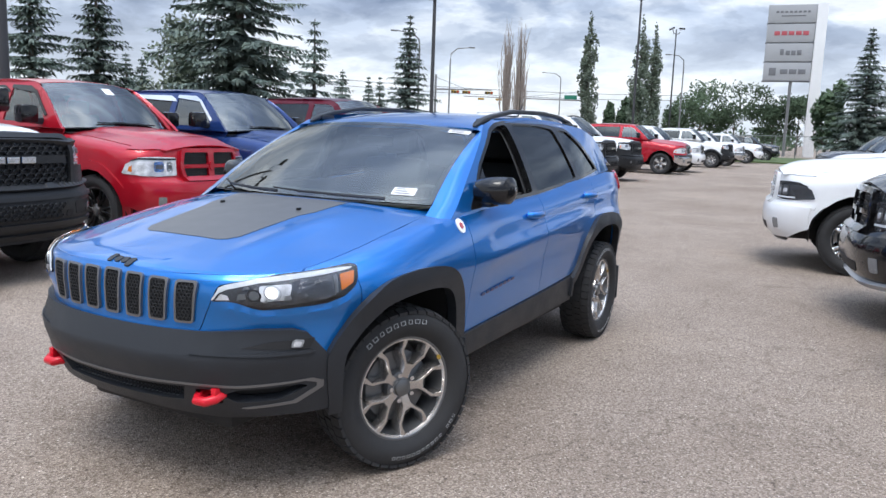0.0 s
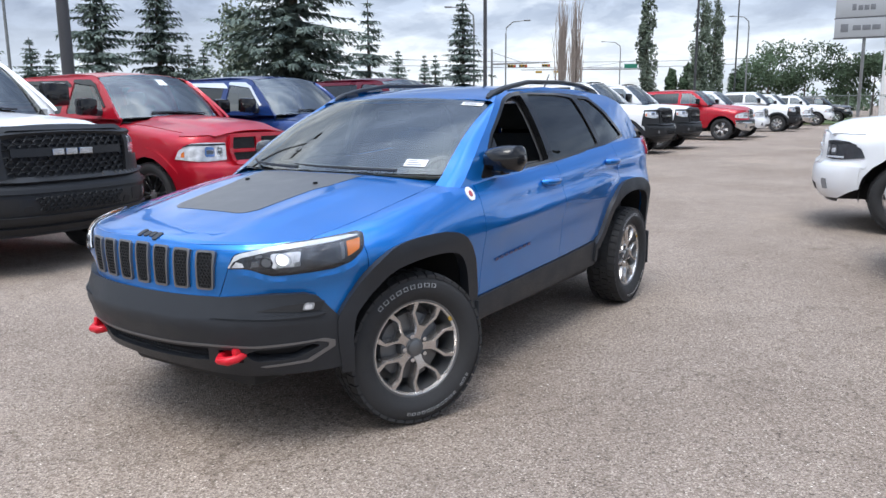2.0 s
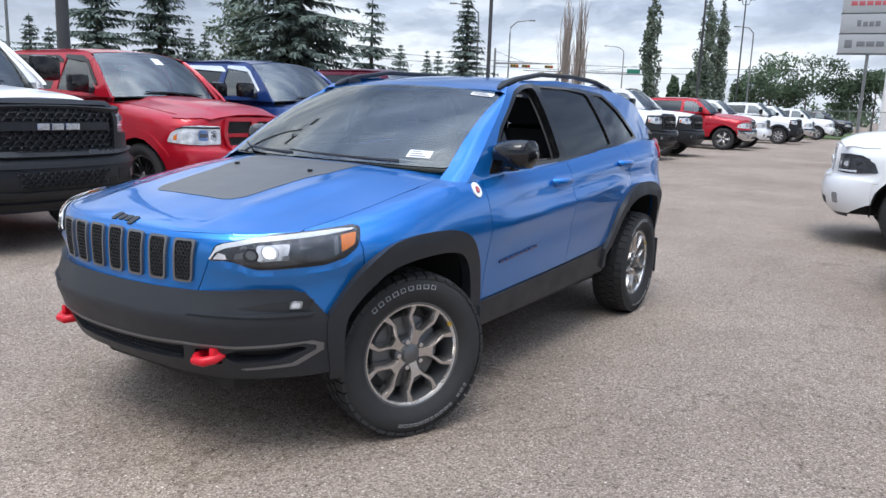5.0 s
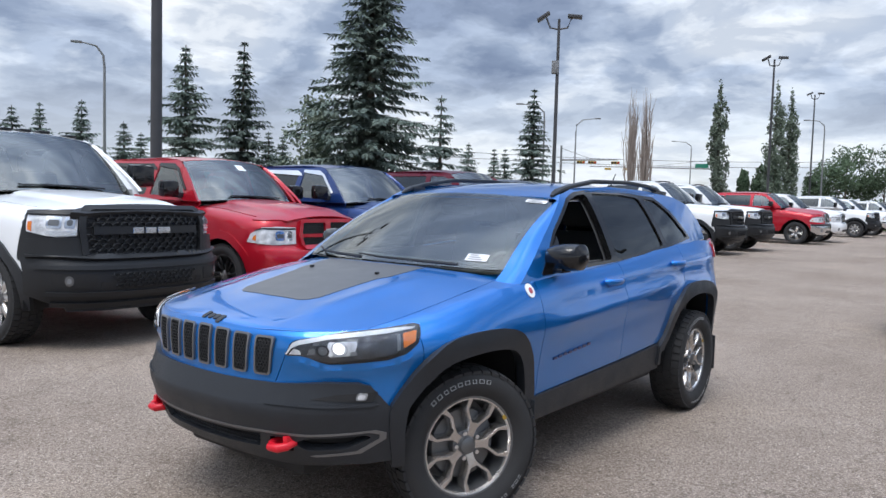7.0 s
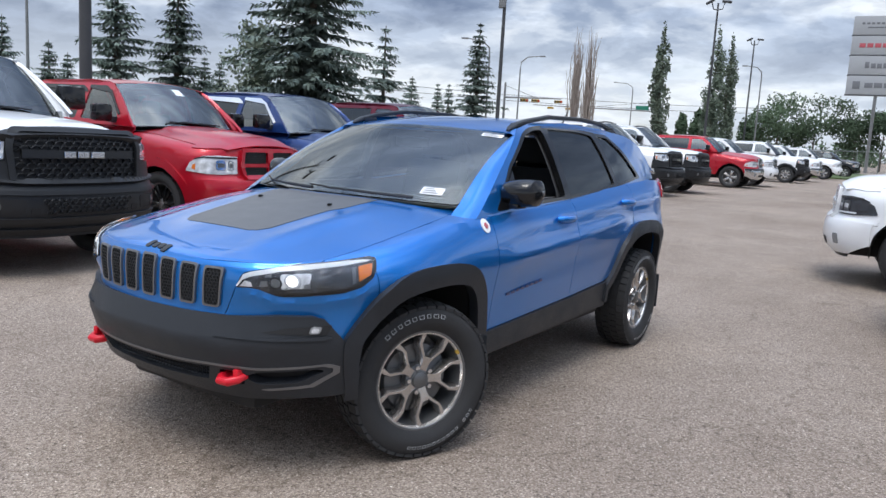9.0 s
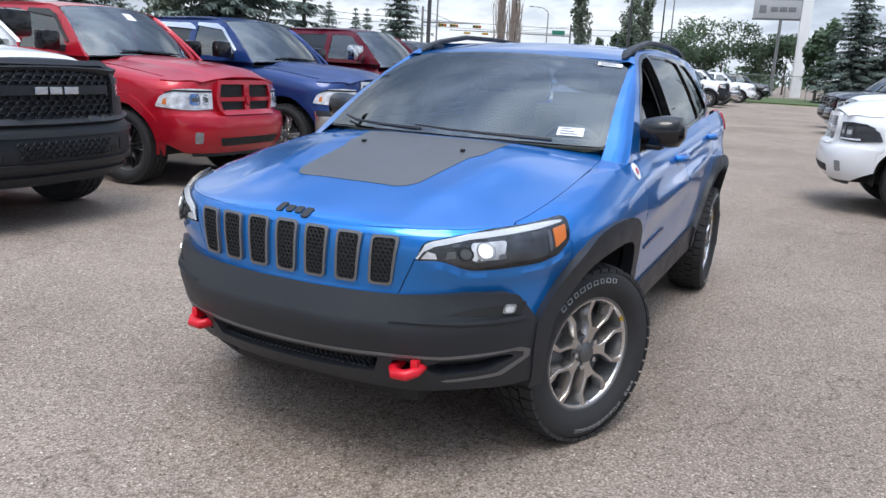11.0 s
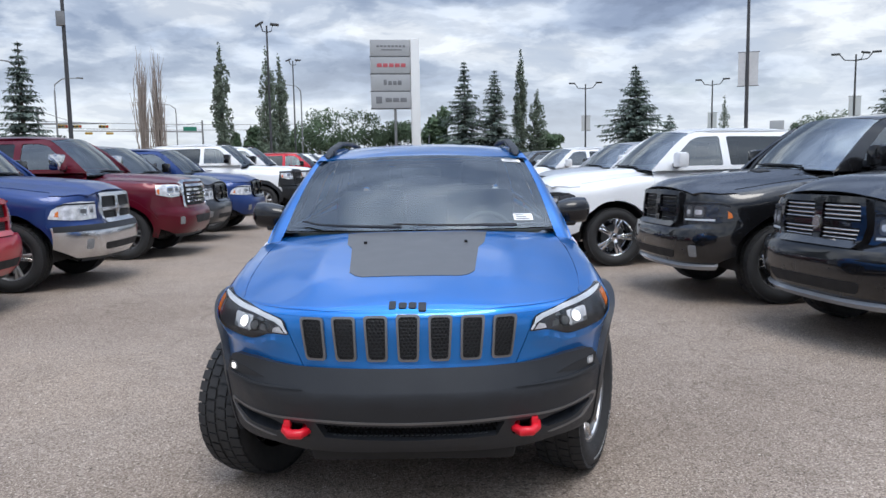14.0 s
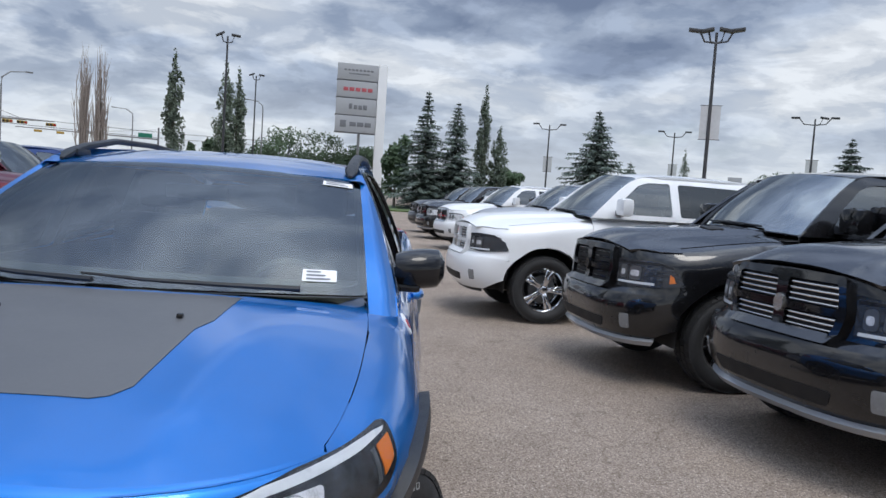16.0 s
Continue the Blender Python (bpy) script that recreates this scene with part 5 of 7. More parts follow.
for sgn in (1, -1):
    bm = bmesh.new()
    box(bm, min(sgn * 0.70, sgn * 0.73), max(sgn * 0.70, sgn * 0.73), 0.62, 2.9, 0.50, 1.150, 0.01)
    part("door_lining", bm, SEAT, suv)
    jp("pillar_trim", [(0.44, 1.09), (2.46, 1.19), (3.36, 1.23), (3.32, 1.36), (3.14, 1.48), (2.4, 1.575), (1.8, 1.588), (1.3, 1.563), (1.10, 1.525), (0.72, 1.285)], SEAT, fn=lambda y, z: (sgn * J.G(y, z), y, z), off=-0.045, thick=0.0, d=0.08,
       holes=[rounded([(0.66, 1.118), (1.42, 1.158), (1.39, 1.54), (1.25, 1.53), (0.88, 1.335)], 0.03), rounded([(1.51, 1.160), (2.80, 1.250), (2.60, 1.44), (2.40, 1.525), (1.50, 1.545)], 0.03)])
# wipers
for pts in ([(0.50, 0.004), (0.30, 0.010), (0.06, 0.018), (-0.12, 0.034)], [(-0.08, 0.002), (-0.3, 0.012), (-0.50, 0.032), (-0.61, 0.075)]):
    bm = bmesh.new()
    tube(bm, [Vector(ws(x, v)) + Vector((0, -0.016, 0.016)) for x, v in pts], [0.010, 0.008, 0.006, 0.004], 6)
    part("wiper", bm, CLAD, suv)
bm = bmesh.new()
tube(bm, [(0.0, 2.95, 1.56), (0.0, 3.10, 1.74)], [0.010, 0.004], 6)
part("antenna", bm, CLAD, suv)
for x0, y0, sd, st_ in ((0.762, 0.0, 1, -24), (-0.752, 0.0, -1, -24), (0.782, 2.72, 1, 0), (-0.782, 2.72, -1, 0)):
    wheel(suv, x0, y0, 0.365, 0.232, sd, "twin", st_, 0.232, letters=True)

# ---- pickup trucks ----
def hex_mesh(name, keep, half, z0, z1, hs, F, parent, deep=0.02, out=0.034):
    """Flat six-sided cells with raised rims, laid on the surface F."""
    bm = bmesh.new()
    for r_ in range(int((z1 - z0) / (hs * 0.86)) + 1):
        for c_ in range(-int(half / hs / 1.7) - 1, int(half / hs / 1.7) + 2):
            hx, hz = c_ * hs * 1.7 + (hs * 0.85 if r_ % 2 else 0), z0 + 0.012 + r_ * hs * 0.86
            if not keep(hx, hz):
                continue
            rings = []
            for rad, o_ in ((0.99, out), (0.80, out + 0.004), (0.74, out - deep)):
                ring = []
                for q in range(6):
                    a = q * math.pi / 3
                    p = F(hx + hs * rad * math.cos(a), hz + hs * rad * 0.58 * math.sin(a))
                    ring.append(bm.verts.new((p[0], p[1] - o_, p[2])))
                rings.append(ring)
            for A, B_ in zip(rings, rings[1:]):
                for q in range(6):
                    r2 = (q + 1) % 6
                    bm.faces.new((A[q], A[r2], B_[r2], B_[q]))
    return part(name, bm, SATIN, parent, smooth=0)


def pickup(m, skin, label, hd=False, grille="body", bumper="body", rim="five", flares=None, mirror=None, scale=0.95, d=0.07, hood_scoop=False, visors=None,
           lamp=None, amber=False, tall=1.0, group="parked pickups", roof_lights=False, sticker=False, screen_mat=None):
    up, hu = (0.10, 0.10) if hd else (0.035, 0.085)
    P = Shell(prof=[(0.36, 0.92), (0.5, 0.965), (0.75, 0.985), (1.0, 0.975), (1.15, 0.962), (1.35, 0.95), (1.5, 0.94)],
              nose=[(0.36, -0.84), (0.46, -0.93), (0.58, -0.97), (0.70, -0.965), (0.765, -0.93), (0.80, -0.885), (1.00 + hu, -0.86), (1.08 + hu, -0.83), (1.15 + hu, -0.76)],
              hood=[(-0.9, 1.055 + hu), (-0.83, 1.10 + hu), (-0.70, 1.145 + hu), (-0.4, 1.185 + hu), (0.0, 1.215 + hu), (0.45, 1.240 + hu), (0.9, 1.275 + up), (1.6, 1.315 + up), (5.2, 1.345 + up)],
              n=3.2, yc=-0.05, drop=0.085 if hd else smooth_interp([(-0.9, 0.19), (-0.5, 0.155), (0.0, 0.11), (0.45, 0.085), (5.0, 0.085)]), xd=0.90, top_round=0.050, tail_y=5.0, tail_yc=4.6, tail_n=5,
              roof=[(1.0, 1.83 + up), (1.2, 1.865 + up), (1.6, 1.89 + up), (2.4, 1.885 + up), (3.0, 1.85 + up)],
              gl=smooth_interp([(1.1, 0.955), (1.30 + up, 0.935), (1.45 + up, 0.885), (1.65 + up, 0.80), (1.78 + up, 0.735), (1.88 + up, 0.66)]),
              gy=smooth_interp([(0.3, 0.985), (1.0, 1.0), (2.6, 1.0), (3.1, 0.975)]))
    m = m @ Matrix.Diagonal((scale, scale, scale * tall, 1))
    t = thing("pickup_truck", label, "pickup", m, group)
    ref = (0, 1.8, 0.9)
    flares = flares or skin
    mirror = mirror or GLOSS
    lamp = lamp or LAMPGLASS
    ux, uy, sh = P.ux, P.uy, P.shoulder

    def pp(name, outer, mat, parent=t, label_="", holes=(), dd=None, off=0.0, thick=0.012, sgn=1, fn=None, rf_=ref):
        f = fn or (lambda u, v: P.B(u, v, sgn))
        return patch(name, outer, f, mat, parent, label_, holes=holes, d=dd or d, off=off, thick=thick, ref=rf_)

    F = lambda x, v: (x, P.yc - (P.yc - P.yf(v)) * max(0.0, 1 - (abs(x) / P.a0(v)) ** P.nf(v)) ** (1 / P.nf(v)), v)
    WB = 3.57
    arc = lambda cy, r, z0: [(cy + r * math.cos(a), 0.41 + r * math.sin(a)) for a in np.linspace(math.pi + z0, -z0, 13)]
    af, ar = arc(0.0, 0.515, 0.12), arc(WB, 0.505, 0.12)
    low = 0.47
    # painted front between lamps and bumper, with the lamps' corners
    zp = 0.775 if hd else 0.735
    front = [(uy(-0.46), zp), (uy(-0.46, sh(-0.46)), sh(-0.46) - 0.004), (uy(-0.62, sh(-0.62)), sh(-0.62) - 0.004), (uy(-0.74, sh(-0.74)), sh(-0.74) - 0.002), (ux(0.60), sh(-0.82)), (ux(0.30), sh(-0.85)), (0, sh(-0.86))]
    pp("front_panel", front + mirrored(front)[1:] + [(0, zp)], SATIN if hd and grille == "black" else skin)
    for sgn in (1, -1):
        fen = [(uy(-0.455), zp - 0.003), (uy(-0.57), zp - 0.003), (uy(-0.57), 0.60), (uy(-0.513), 0.53)] + [(uy(y), z) for y, z in af[1:-1]] + [(uy(0.53), low + 0.02), (uy(0.56), low), (uy(0.56), sh(0.56) - 0.004)]
        fen += [(uy(y, sh(y) + w), sh(y) + w) for y, w in ((0.46, 0.06), (0.25, 0.09), (0.0, 0.10), (-0.25, 0.10), (-0.455, 0.09))]
        pp("fender", fen, skin, sgn=sgn)
        belt = 1.315 + up
        fd = pp("front_door", [(uy(0.565), low), (uy(1.62), low), (uy(1.62), belt), (uy(0.565), belt - 0.02)], skin, sgn=sgn)
        rd = pp("rear_door", [(uy(1.626), low), (uy(2.72), low), (uy(2.72), belt + 0.01), (uy(1.626), belt)], skin, sgn=sgn)
        pp("cab_corner", [(uy(2.726), low), (uy(3.05), low), (uy(3.05), belt + 0.01), (uy(2.726), belt + 0.01)], skin, sgn=sgn)
        bed = [(3.09, 0.55), (3.10, 0.48)] + [(y, z) for y, z in ar[1:-1]] + [(4.12, 0.50), (4.80, 0.56), (4.80, 1.36 + up), (3.09, 1.36 + up)]
        pp("bed_side", [(uy(y), z) for y, z in bed], skin, sgn=sgn, thick=0.05)
        for dr, y in ((fd, 1.48), (rd, 2.58)):
            bm = bmesh.new()
            z = 1.17 + up
            tube(bm, [Vector(P.B(uy(y + q), z, sgn)) + Vector((sgn * o, 0, 0)) for q, o in ((-0.12, 0), (-0.10, 0.03), (0.02, 0.035), (0.05, 0.0))], 0.017, 8)
            part("door_handle", bm, CHROME if bumper == "chrome" else skin, dr)
        for cy, a_ in ((0.0, af), (WB, ar)):
            if flares is not skin or hd or grille == "body":
                inner = [((y - cy) * 0.91 + cy, (z - 0.41) * 0.91 + 0.41) for y, z in a_]
                pp("wheel_arch_flare", [(uy(y), z) for y, z in [((y - cy) * 1.10 + cy, (z - 0.41) * 1.10 + 0.41) for y, z in a_] + inner[::-1]], flares, sgn=sgn, off=0.02, thick=0.05, dd=0.05)
            bm = bmesh.new()
            pts = [(a_[0][0] + 0.02, 0.48)] + [((y - cy) * 0.97 + cy, (z - 0.41) * 0.97 + 0.41) for y, z in a_] + [(a_[-1][0], 0.36)]
            V = [[bm.verts.new((sgn * xx, y, z)) for xx in (0.935, 0.70, 0.45)] for y, z in pts]
            for i in range(len(V) - 1):
                for k in range(2):
                    bm.faces.new((V[i][k], V[i + 1][k], V[i + 1][k + 1], V[i][k + 1]))
            bm.faces.new([v[2] for v in V])
            part("wheel_well", bm, DARK, t)
        # headlamp
        if hd:
            hl = [(ux(0.645), 0.985), (ux(0.78), 0.975), (uy(-0.72), 0.985), (uy(-0.57), 1.02), (uy(-0.56), 1.165), (uy(-0.72), 1.17), (ux(0.645), 1.165)]
        else:
            hl = [(ux(0.505), 0.835), (ux(0.70), 0.825), (uy(-0.72), 0.83), (uy(-0.50), 0.855), (uy(-0.55), 0.955), (uy(-0.68), 1.030), (ux(0.74), 1.042), (ux(0.510), 1.035)]
        ld = min(d, 0.05)
        hp = pp("headlamp", rounded(hl, 0.015), lamp, sgn=sgn, off=0.012, thick=0.03, dd=ld, label_="wide clear headlamp" if lamp is LAMPGLASS else "dark smoked headlamp")
        if hd:
            pp("amber_reflector", [(uy(-0.615), 1.02), (uy(-0.580), 1.035), (uy(-0.578), 1.10), (uy(-0.615), 1.10)], AMBER, hp, sgn=sgn, off=0.016, thick=0.004, dd=ld)
            for xa, xb in ((0.662, 0.735), (0.752, 0.842)):
                pp("lamp_bowl", rounded([(ux(xa), 1.045), (ux(xb), 1.045), (ux(xb), 1.140), (ux(xa), 1.140)], 0.025), BRIGHT, hp, sgn=sgn, off=0.016, thick=0.004, dd=0.03)
                pp("lamp_bulb", rounded([(ux(xa) + 0.022, 1.070), (ux(xb) - 0.022, 1.070), (ux(xb) - 0.022, 1.115), (ux(xa) + 0.022, 1.115)], 0.02), GUN, hp, sgn=sgn, off=0.021, thick=0.004, dd=0.03)
            pp("lamp_base", [(ux(0.655), 0.992), (ux(0.80), 0.984), (ux(0.84), 1.002), (ux(0.84), 1.026), (ux(0.655), 1.026)], BRIGHT, hp, sgn=sgn, off=0.017, thick=0.004, dd=0.03)
            if grille == "black":
                pp("lamp_brow", [(ux(0.62), 1.150), (ux(0.78), 1.150), (uy(-0.72), 1.152), (uy(-0.56), 1.152), (uy(-0.55), 1.176), (uy(-0.72), 1.184), (ux(0.62), 1.190)], SATIN, t, sgn=sgn, off=0.034, thick=0.05, dd=ld)
        else:
            if lamp is LAMPGLASS or amber:
                pp("amber_reflector", [(uy(-0.62), 0.872), (uy(-0.575), 0.880), (uy(-0.588), 0.925), (uy(-0.62), 0.945)], AMBER, hp, sgn=sgn, off=0.016, thick=0.004, dd=ld)
            for xa, xb in ((0.545, 0.625), (0.645, 0.750)):
                pp("lamp_bowl", rounded([(ux(xa), 0.878), (ux(xb), 0.876), (ux(xb), 0.992), (ux(xa) + 0.01, 0.992)], 0.035), GUN if lamp is BOWL else BRIGHT, hp, sgn=sgn, off=0.016, thick=0.004, dd=0.03)
                pp("lamp_bulb", rounded([(ux(xa) + 0.022, 0.905), (ux(xb) - 0.022, 0.905), (ux(xb) - 0.022, 0.955), (ux(xa) + 0.022, 0.955)], 0.02), LAMPGLASS if lamp is BOWL else GUN, hp, sgn=sgn, off=0.021, thick=0.004, dd=0.03)
            pp("lamp_brow", [(ux(0.515), 1.006), (uy(-0.68), 1.008), (uy(-0.60), 0.985), (uy(-0.60), 0.998), (uy(-0.68), 1.024), (ux(0.515), 1.026)], SMOKED, hp, sgn=sgn, off=0.0165, thick=0.004, dd=ld)
            pp("lamp_base", [(ux(0.53), 0.842), (uy(-0.72), 0.845), (uy(-0.72), 0.866), (ux(0.53), 0.860)], STRIP if lamp is BOWL else LAMPGLASS, hp, sgn=sgn, off=0.016, thick=0.004, dd=ld)
    # grille
    if hd:
        gz0, gz1, gx = 0.775, 1.215, 0.63
        frame_mat = {"black": SATIN, "chrome": CHROME, "body": skin}[grille if grille in ("black", "chrome") else "body"]
        o = [(-gx + 0.02, gz0), (gx - 0.02, gz0), (gx, gz1 - 0.10), (gx - 0.05, gz1), (-gx + 0.05, gz1), (-gx, gz1 - 0.10)]
        o = rounded(o, 0.05)
        i_ = [(x * 0.925, 1.0 + (z - 1.0) * 0.86) for x, z in o]
        g = pp("grille", o, frame_mat, fn=F, holes=[i_], off=0.05, thick=0.06, dd=ld, label_="large upright grille")
        pp("grille_backing", i_, DARK, g, fn=F, off=0.012, thick=0.0)
        if grille == "chrome":
            for k in range(5):
                z = 0.875 + k * 0.062
                pp("grille_bar", [(-0.50, z), (0.50, z), (0.50, z + 0.034), (-0.50, z + 0.034)], CHROME, g, fn=F, off=0.046, thick=0.03, dd=ld)
        else:
            for z0, z1 in ((0.80, 0.99), (1.065, 1.25)):
                hex_mesh("grille_mesh", lambda x, z: inside((x, z), i_) and z0 < z < z1, 0.60, z0, z1, 0.048, F, g, 0.012, 0.030)
            pp("grille_crossbar", [(-0.52, 0.995), (0.52, 0.995), (0.52, 1.062), (-0.52, 1.062)], SATIN, g, fn=F, off=0.045, thick=0.03, dd=ld)
            for x0, w_ in ((-0.190, 0.112), (-0.062, 0.112), (0.066, 0.135)):      # emblem as plain blocks
                bm = bmesh.new()
                y0 = F(0, 1.03)[1] - 0.058
                box(bm, x0, x0 + w_, y0, y0 + 0.012, 1.002, 1.056, 0.004)
                part("emblem_block", bm, BRIGHT, g, smooth=0)
        if grille == "black":      # black lip over the grille
            lip = [(-0.70, -0.80), (-0.60, -0.852), (-0.3, -0.868), (0, -0.872), (0.3, -0.868), (0.60, -0.852), (0.70, -0.80), (0.62, -0.76), (0.50, -0.735), (-0.50, -0.735), (-0.62, -0.76)]
            pp("hood_lip", lip, SATIN, t, fn=lambda x, y: (x, y, P.Z(x, y) + 0.012), rf_=(0, 0.5, -3), off=0.014, thick=0.06, dd=ld)
    else:
        gz0, gz1 = 0.752, 1.125
        o = rounded([(-0.425, gz0), (0.425, gz0), (0.475, 0.94), (0.440, gz1), (-0.440, gz1), (-0.475, 0.94)], 0.03)
        cells = [rounded([(s * 0.045, a), (s * b, a), (s * c, z_), (s * 0.045, z_)], 0.02) for s in (1, -1) for a, b, c, z_ in ((0.790, 0.385, 0.425, 0.915), (0.958, 0.430, 0.405, 1.088))]
        fm = {"body": skin, "chrome": BRIGHT, "slats": skin, "black": GLOSS}[grille]
        g = pp("grille", o, fm, fn=F, holes=cells, off=0.045, thick=0.05, dd=ld, label_="crosshair grille")
        for c_ in cells:
            pp("grille_insert", c_, DARK, g, fn=F, off=0.012, thick=0.0, dd=0.1)
            lo_, hi_ = min(p[1] for p in c_), max(p[1] for p in c_)
            xa, xb = min(p[0] for p in c_), max(p[0] for p in c_)
            nb = {"slats": 4, "black": 3}.get(grille, 5)
            for k in range(nb):
                z = lo_ + (hi_ - lo_) * (k + 0.5) / nb
                hw = 0.005
                if grille == "slats":
                    bm = bmesh.new()
                    tube(bm, [Vector(F(x, z)) + Vector((0, -0.028, 0)) for x in np.linspace(xa + 0.012, xb - 0.012, 7)], 0.0075, 8)
                    part("grille_bar", bm, BRIGHT, g)
                    continue
                pp("grille_bar", [(xa + 0.02, z - hw), (xb - 0.02, z - hw), (xb - 0.02, z + hw), (xa + 0.02, z + hw)], GLOSS if grille == "black" else SATIN, g, fn=F, off=0.022, thick=0.02, dd=0.1)
        em = [(0.040 * math.cos(a), 0.937 + 0.055 * math.sin(a)) for a in np.linspace(0, 6.283, 9)[:-1]]
        pp("emblem", [(float(a), float(b)) for a, b in em], ALLOY if grille in ("slats", "chrome") else (skin if grille == "body" else GLOSS), g, fn=F, off=0.06, thick=0.02, dd=0.05)
    # bumper
    bmat = {"body": skin, "chrome": BRIGHT, "black": SATIN}[bumper]
    if hd:
        bo = [(uy(-0.52), 0.50), (uy(-0.52), 0.95), (uy(-0.70), 0.966), (ux(0.63), 0.966), (ux(0.56), 0.83), (0, 0.82)]
        bl = [(0, 0.40), (ux(0.80), 0.41)]
        slot_ = rounded([(-0.36, 0.545), (0.36, 0.545), (0.40, 0.66), (-0.40, 0.66)], 0.03)
        fogc, fogz = 0.70, 0.60
    else:
        bo = [(uy(-0.50), 0.510), (uy(-0.50), 0.75), (uy(-0.70), 0.76), (ux(0.70), 0.752), (0, 0.748)]
        bl = [(0, 0.385), (ux(0.82), 0.400)]
        slot_ = rounded([(-0.46, 0.465), (0.46, 0.465), (0.50, 0.545), (-0.50, 0.545)], 0.03)
        fogc, fogz = 0.70, 0.545
    right = bl + bo
    b_ = pp("front_bumper", right + [(-u, v) for u, v in bo[::-1]][1:] + [(-bl[1][0], bl[1][1])], bmat, off=0.03, thick=0.06, dd=ld,
            label_={"body": "painted bumper", "chrome": "chrome bumper", "black": "black bumper"}[bumper])
    # no hole here: a near-black patch on the bumper paints the opening's shade
    s_ = pp("slot_shade_patch", slot_, DARK, b_, fn=F, off=0.034, thick=0.005, dd=ld)
    if hd and bumper == "black":
        hex_mesh("slot_mesh", lambda x, z: inside((x, z), [(-0.38, 0.55), (0.38, 0.55), (0.40, 0.655), (-0.40, 0.655)]), 0.45, 0.548, 0.66, 0.036, F, s_, 0.004, 0.040)
        band = lambda nm, xo, z0, z1, dz, o_: pp(nm, [(ux(xo), z0 + dz), (ux(0.5), z0 + 0.004), (0, z0), (ux(-0.5), z0 + 0.004), (ux(-xo), z0 + dz), (ux(-xo), z1 + dz), (ux(-0.5), z1 + 0.004), (0, z1), (ux(0.5), z1 + 0.004), (ux(xo), z1 + dz)], SATIN, b_, off=o_, thick=0.04, dd=ld)
        band("bumper_ledge", 0.92, 0.755, 0.80, 0.030, 0.065)
        band("bumper_ridge", 0.90, 0.690, 0.715, 0.020, 0.050)
        band("bumper_step", 0.86, 0.490, 0.520, 0.008, 0.052)
        band("bumper_lip", 0.84, 0.405, 0.440, 0.010, 0.050)
        for sgn in (1, -1):
            # the fog pocket's shade is painted as a flat near-black patch on the bumper
            pk = pp("fog_pocket_shade", rounded([(ux(0.56), 0.555), (ux(0.83), 0.565), (ux(0.84), 0.675), (ux(0.54), 0.665)], 0.03), DARK, b_, sgn=sgn, off=0.033, thick=0.004, dd=ld)
            pp("tow_eye", rounded([(ux(0.44), 0.545), (ux(0.515), 0.545), (ux(0.515), 0.60), (ux(0.44), 0.60)], 0.02), DARK, b_, sgn=sgn, off=0.034, thick=0.006, dd=ld)
            for nm, rr, mt, oo in (("fog_lamp_ring", 0.040, GUN, 0.040), ("fog_lamp", 0.022, FOGGLASS, 0.044)):
                pp(nm, [(ux(0.735) + rr * math.cos(q), 0.615 + rr * math.sin(q)) for q in [k * math.pi / 8 for k in range(16)]], mt, pk, sgn=sgn, off=oo, thick=0.008, dd=0.03)
    if bumper == "chrome":
        pp("bumper_pad", [(ux(-0.75), 0.695), (ux(0.75), 0.695), (uy(-0.52), 0.695), (uy(-0.52), 0.76), (ux(0.6), 0.755), (0, 0.750), (ux(-0.6), 0.755), (-uy(-0.52), 0.76), (-uy(-0.52), 0.695)], CLAD, b_, off=0.036, thick=0.01, dd=ld)
    for sgn in ((1, -1) if not (hd and bumper == "black") else ()):
        fz = 0.06
        pp("fog_lamp", rounded([(ux(fogc - 0.01), fogz - 0.05), (ux(fogc + 0.06), fogz - 0.05), (ux(fogc + 0.06), fogz + fz), (ux(fogc - 0.01), fogz + fz)], 0.02), FOGGLASS, b_, sgn=sgn, off=0.036, thick=0.01, dd=0.04)
    pp("valance", [(ux(-0.78), 0.43), (ux(0.78), 0.43), (ux(0.74), 0.335), (0, 0.325), (ux(-0.74), 0.335)], CLAD, off=0.0, thick=0.02)
    if skin is BLACK:
        pp("bumper_trim", [(ux(-0.86), 0.392), (0, 0.376), (ux(0.86), 0.392), (ux(0.88), 0.428), (0, 0.412), (ux(-0.88), 0.428)], SILVER, b_, off=0.062, thick=0.05, dd=ld)
    # hood with a raised dome
    dome = lambda x, y: (x, y, P.Z(x, y) + 0.030 * max(0.0, min(1.0, (0.52 + 0.05 * y - abs(x)) / 0.07)) ** 1.0 * min(1.0, max(0.0, (y + 0.86) / 0.25)))
    fi = lambda y: P.x(y, sh(y)) - interp(y, [(-0.455, 0.09), (-0.25, 0.10), (0.0, 0.10), (0.25, 0.09), (0.46, 0.06)]) - 0.006
    cowl = lambda x: 0.38 + 0.20 * (abs(x) / 0.86) ** 2
    hh = [(fi(y), y) for y in (0.48, 0.36, 0.2, 0.0, -0.25, -0.45)] + [(P.x(-0.47, sh(-0.47)) - 0.003, -0.47), (P.x(-0.62, sh(-0.62)) - 0.003, -0.62), (P.x(-0.74, sh(-0.74)) - 0.003, -0.74), (0.62, -0.815), (0.4, -0.845), (0, -0.857)]
    hood = pp("hood", hh + [(-x, y) for x, y in hh[::-1]][1:] + [(x, cowl(x)) for x in (-0.75, -0.5, -0.25, 0, 0.25, 0.5, 0.75)], skin, fn=dome, rf_=(0, 0.5, -3), off=0.004, thick=0.02)
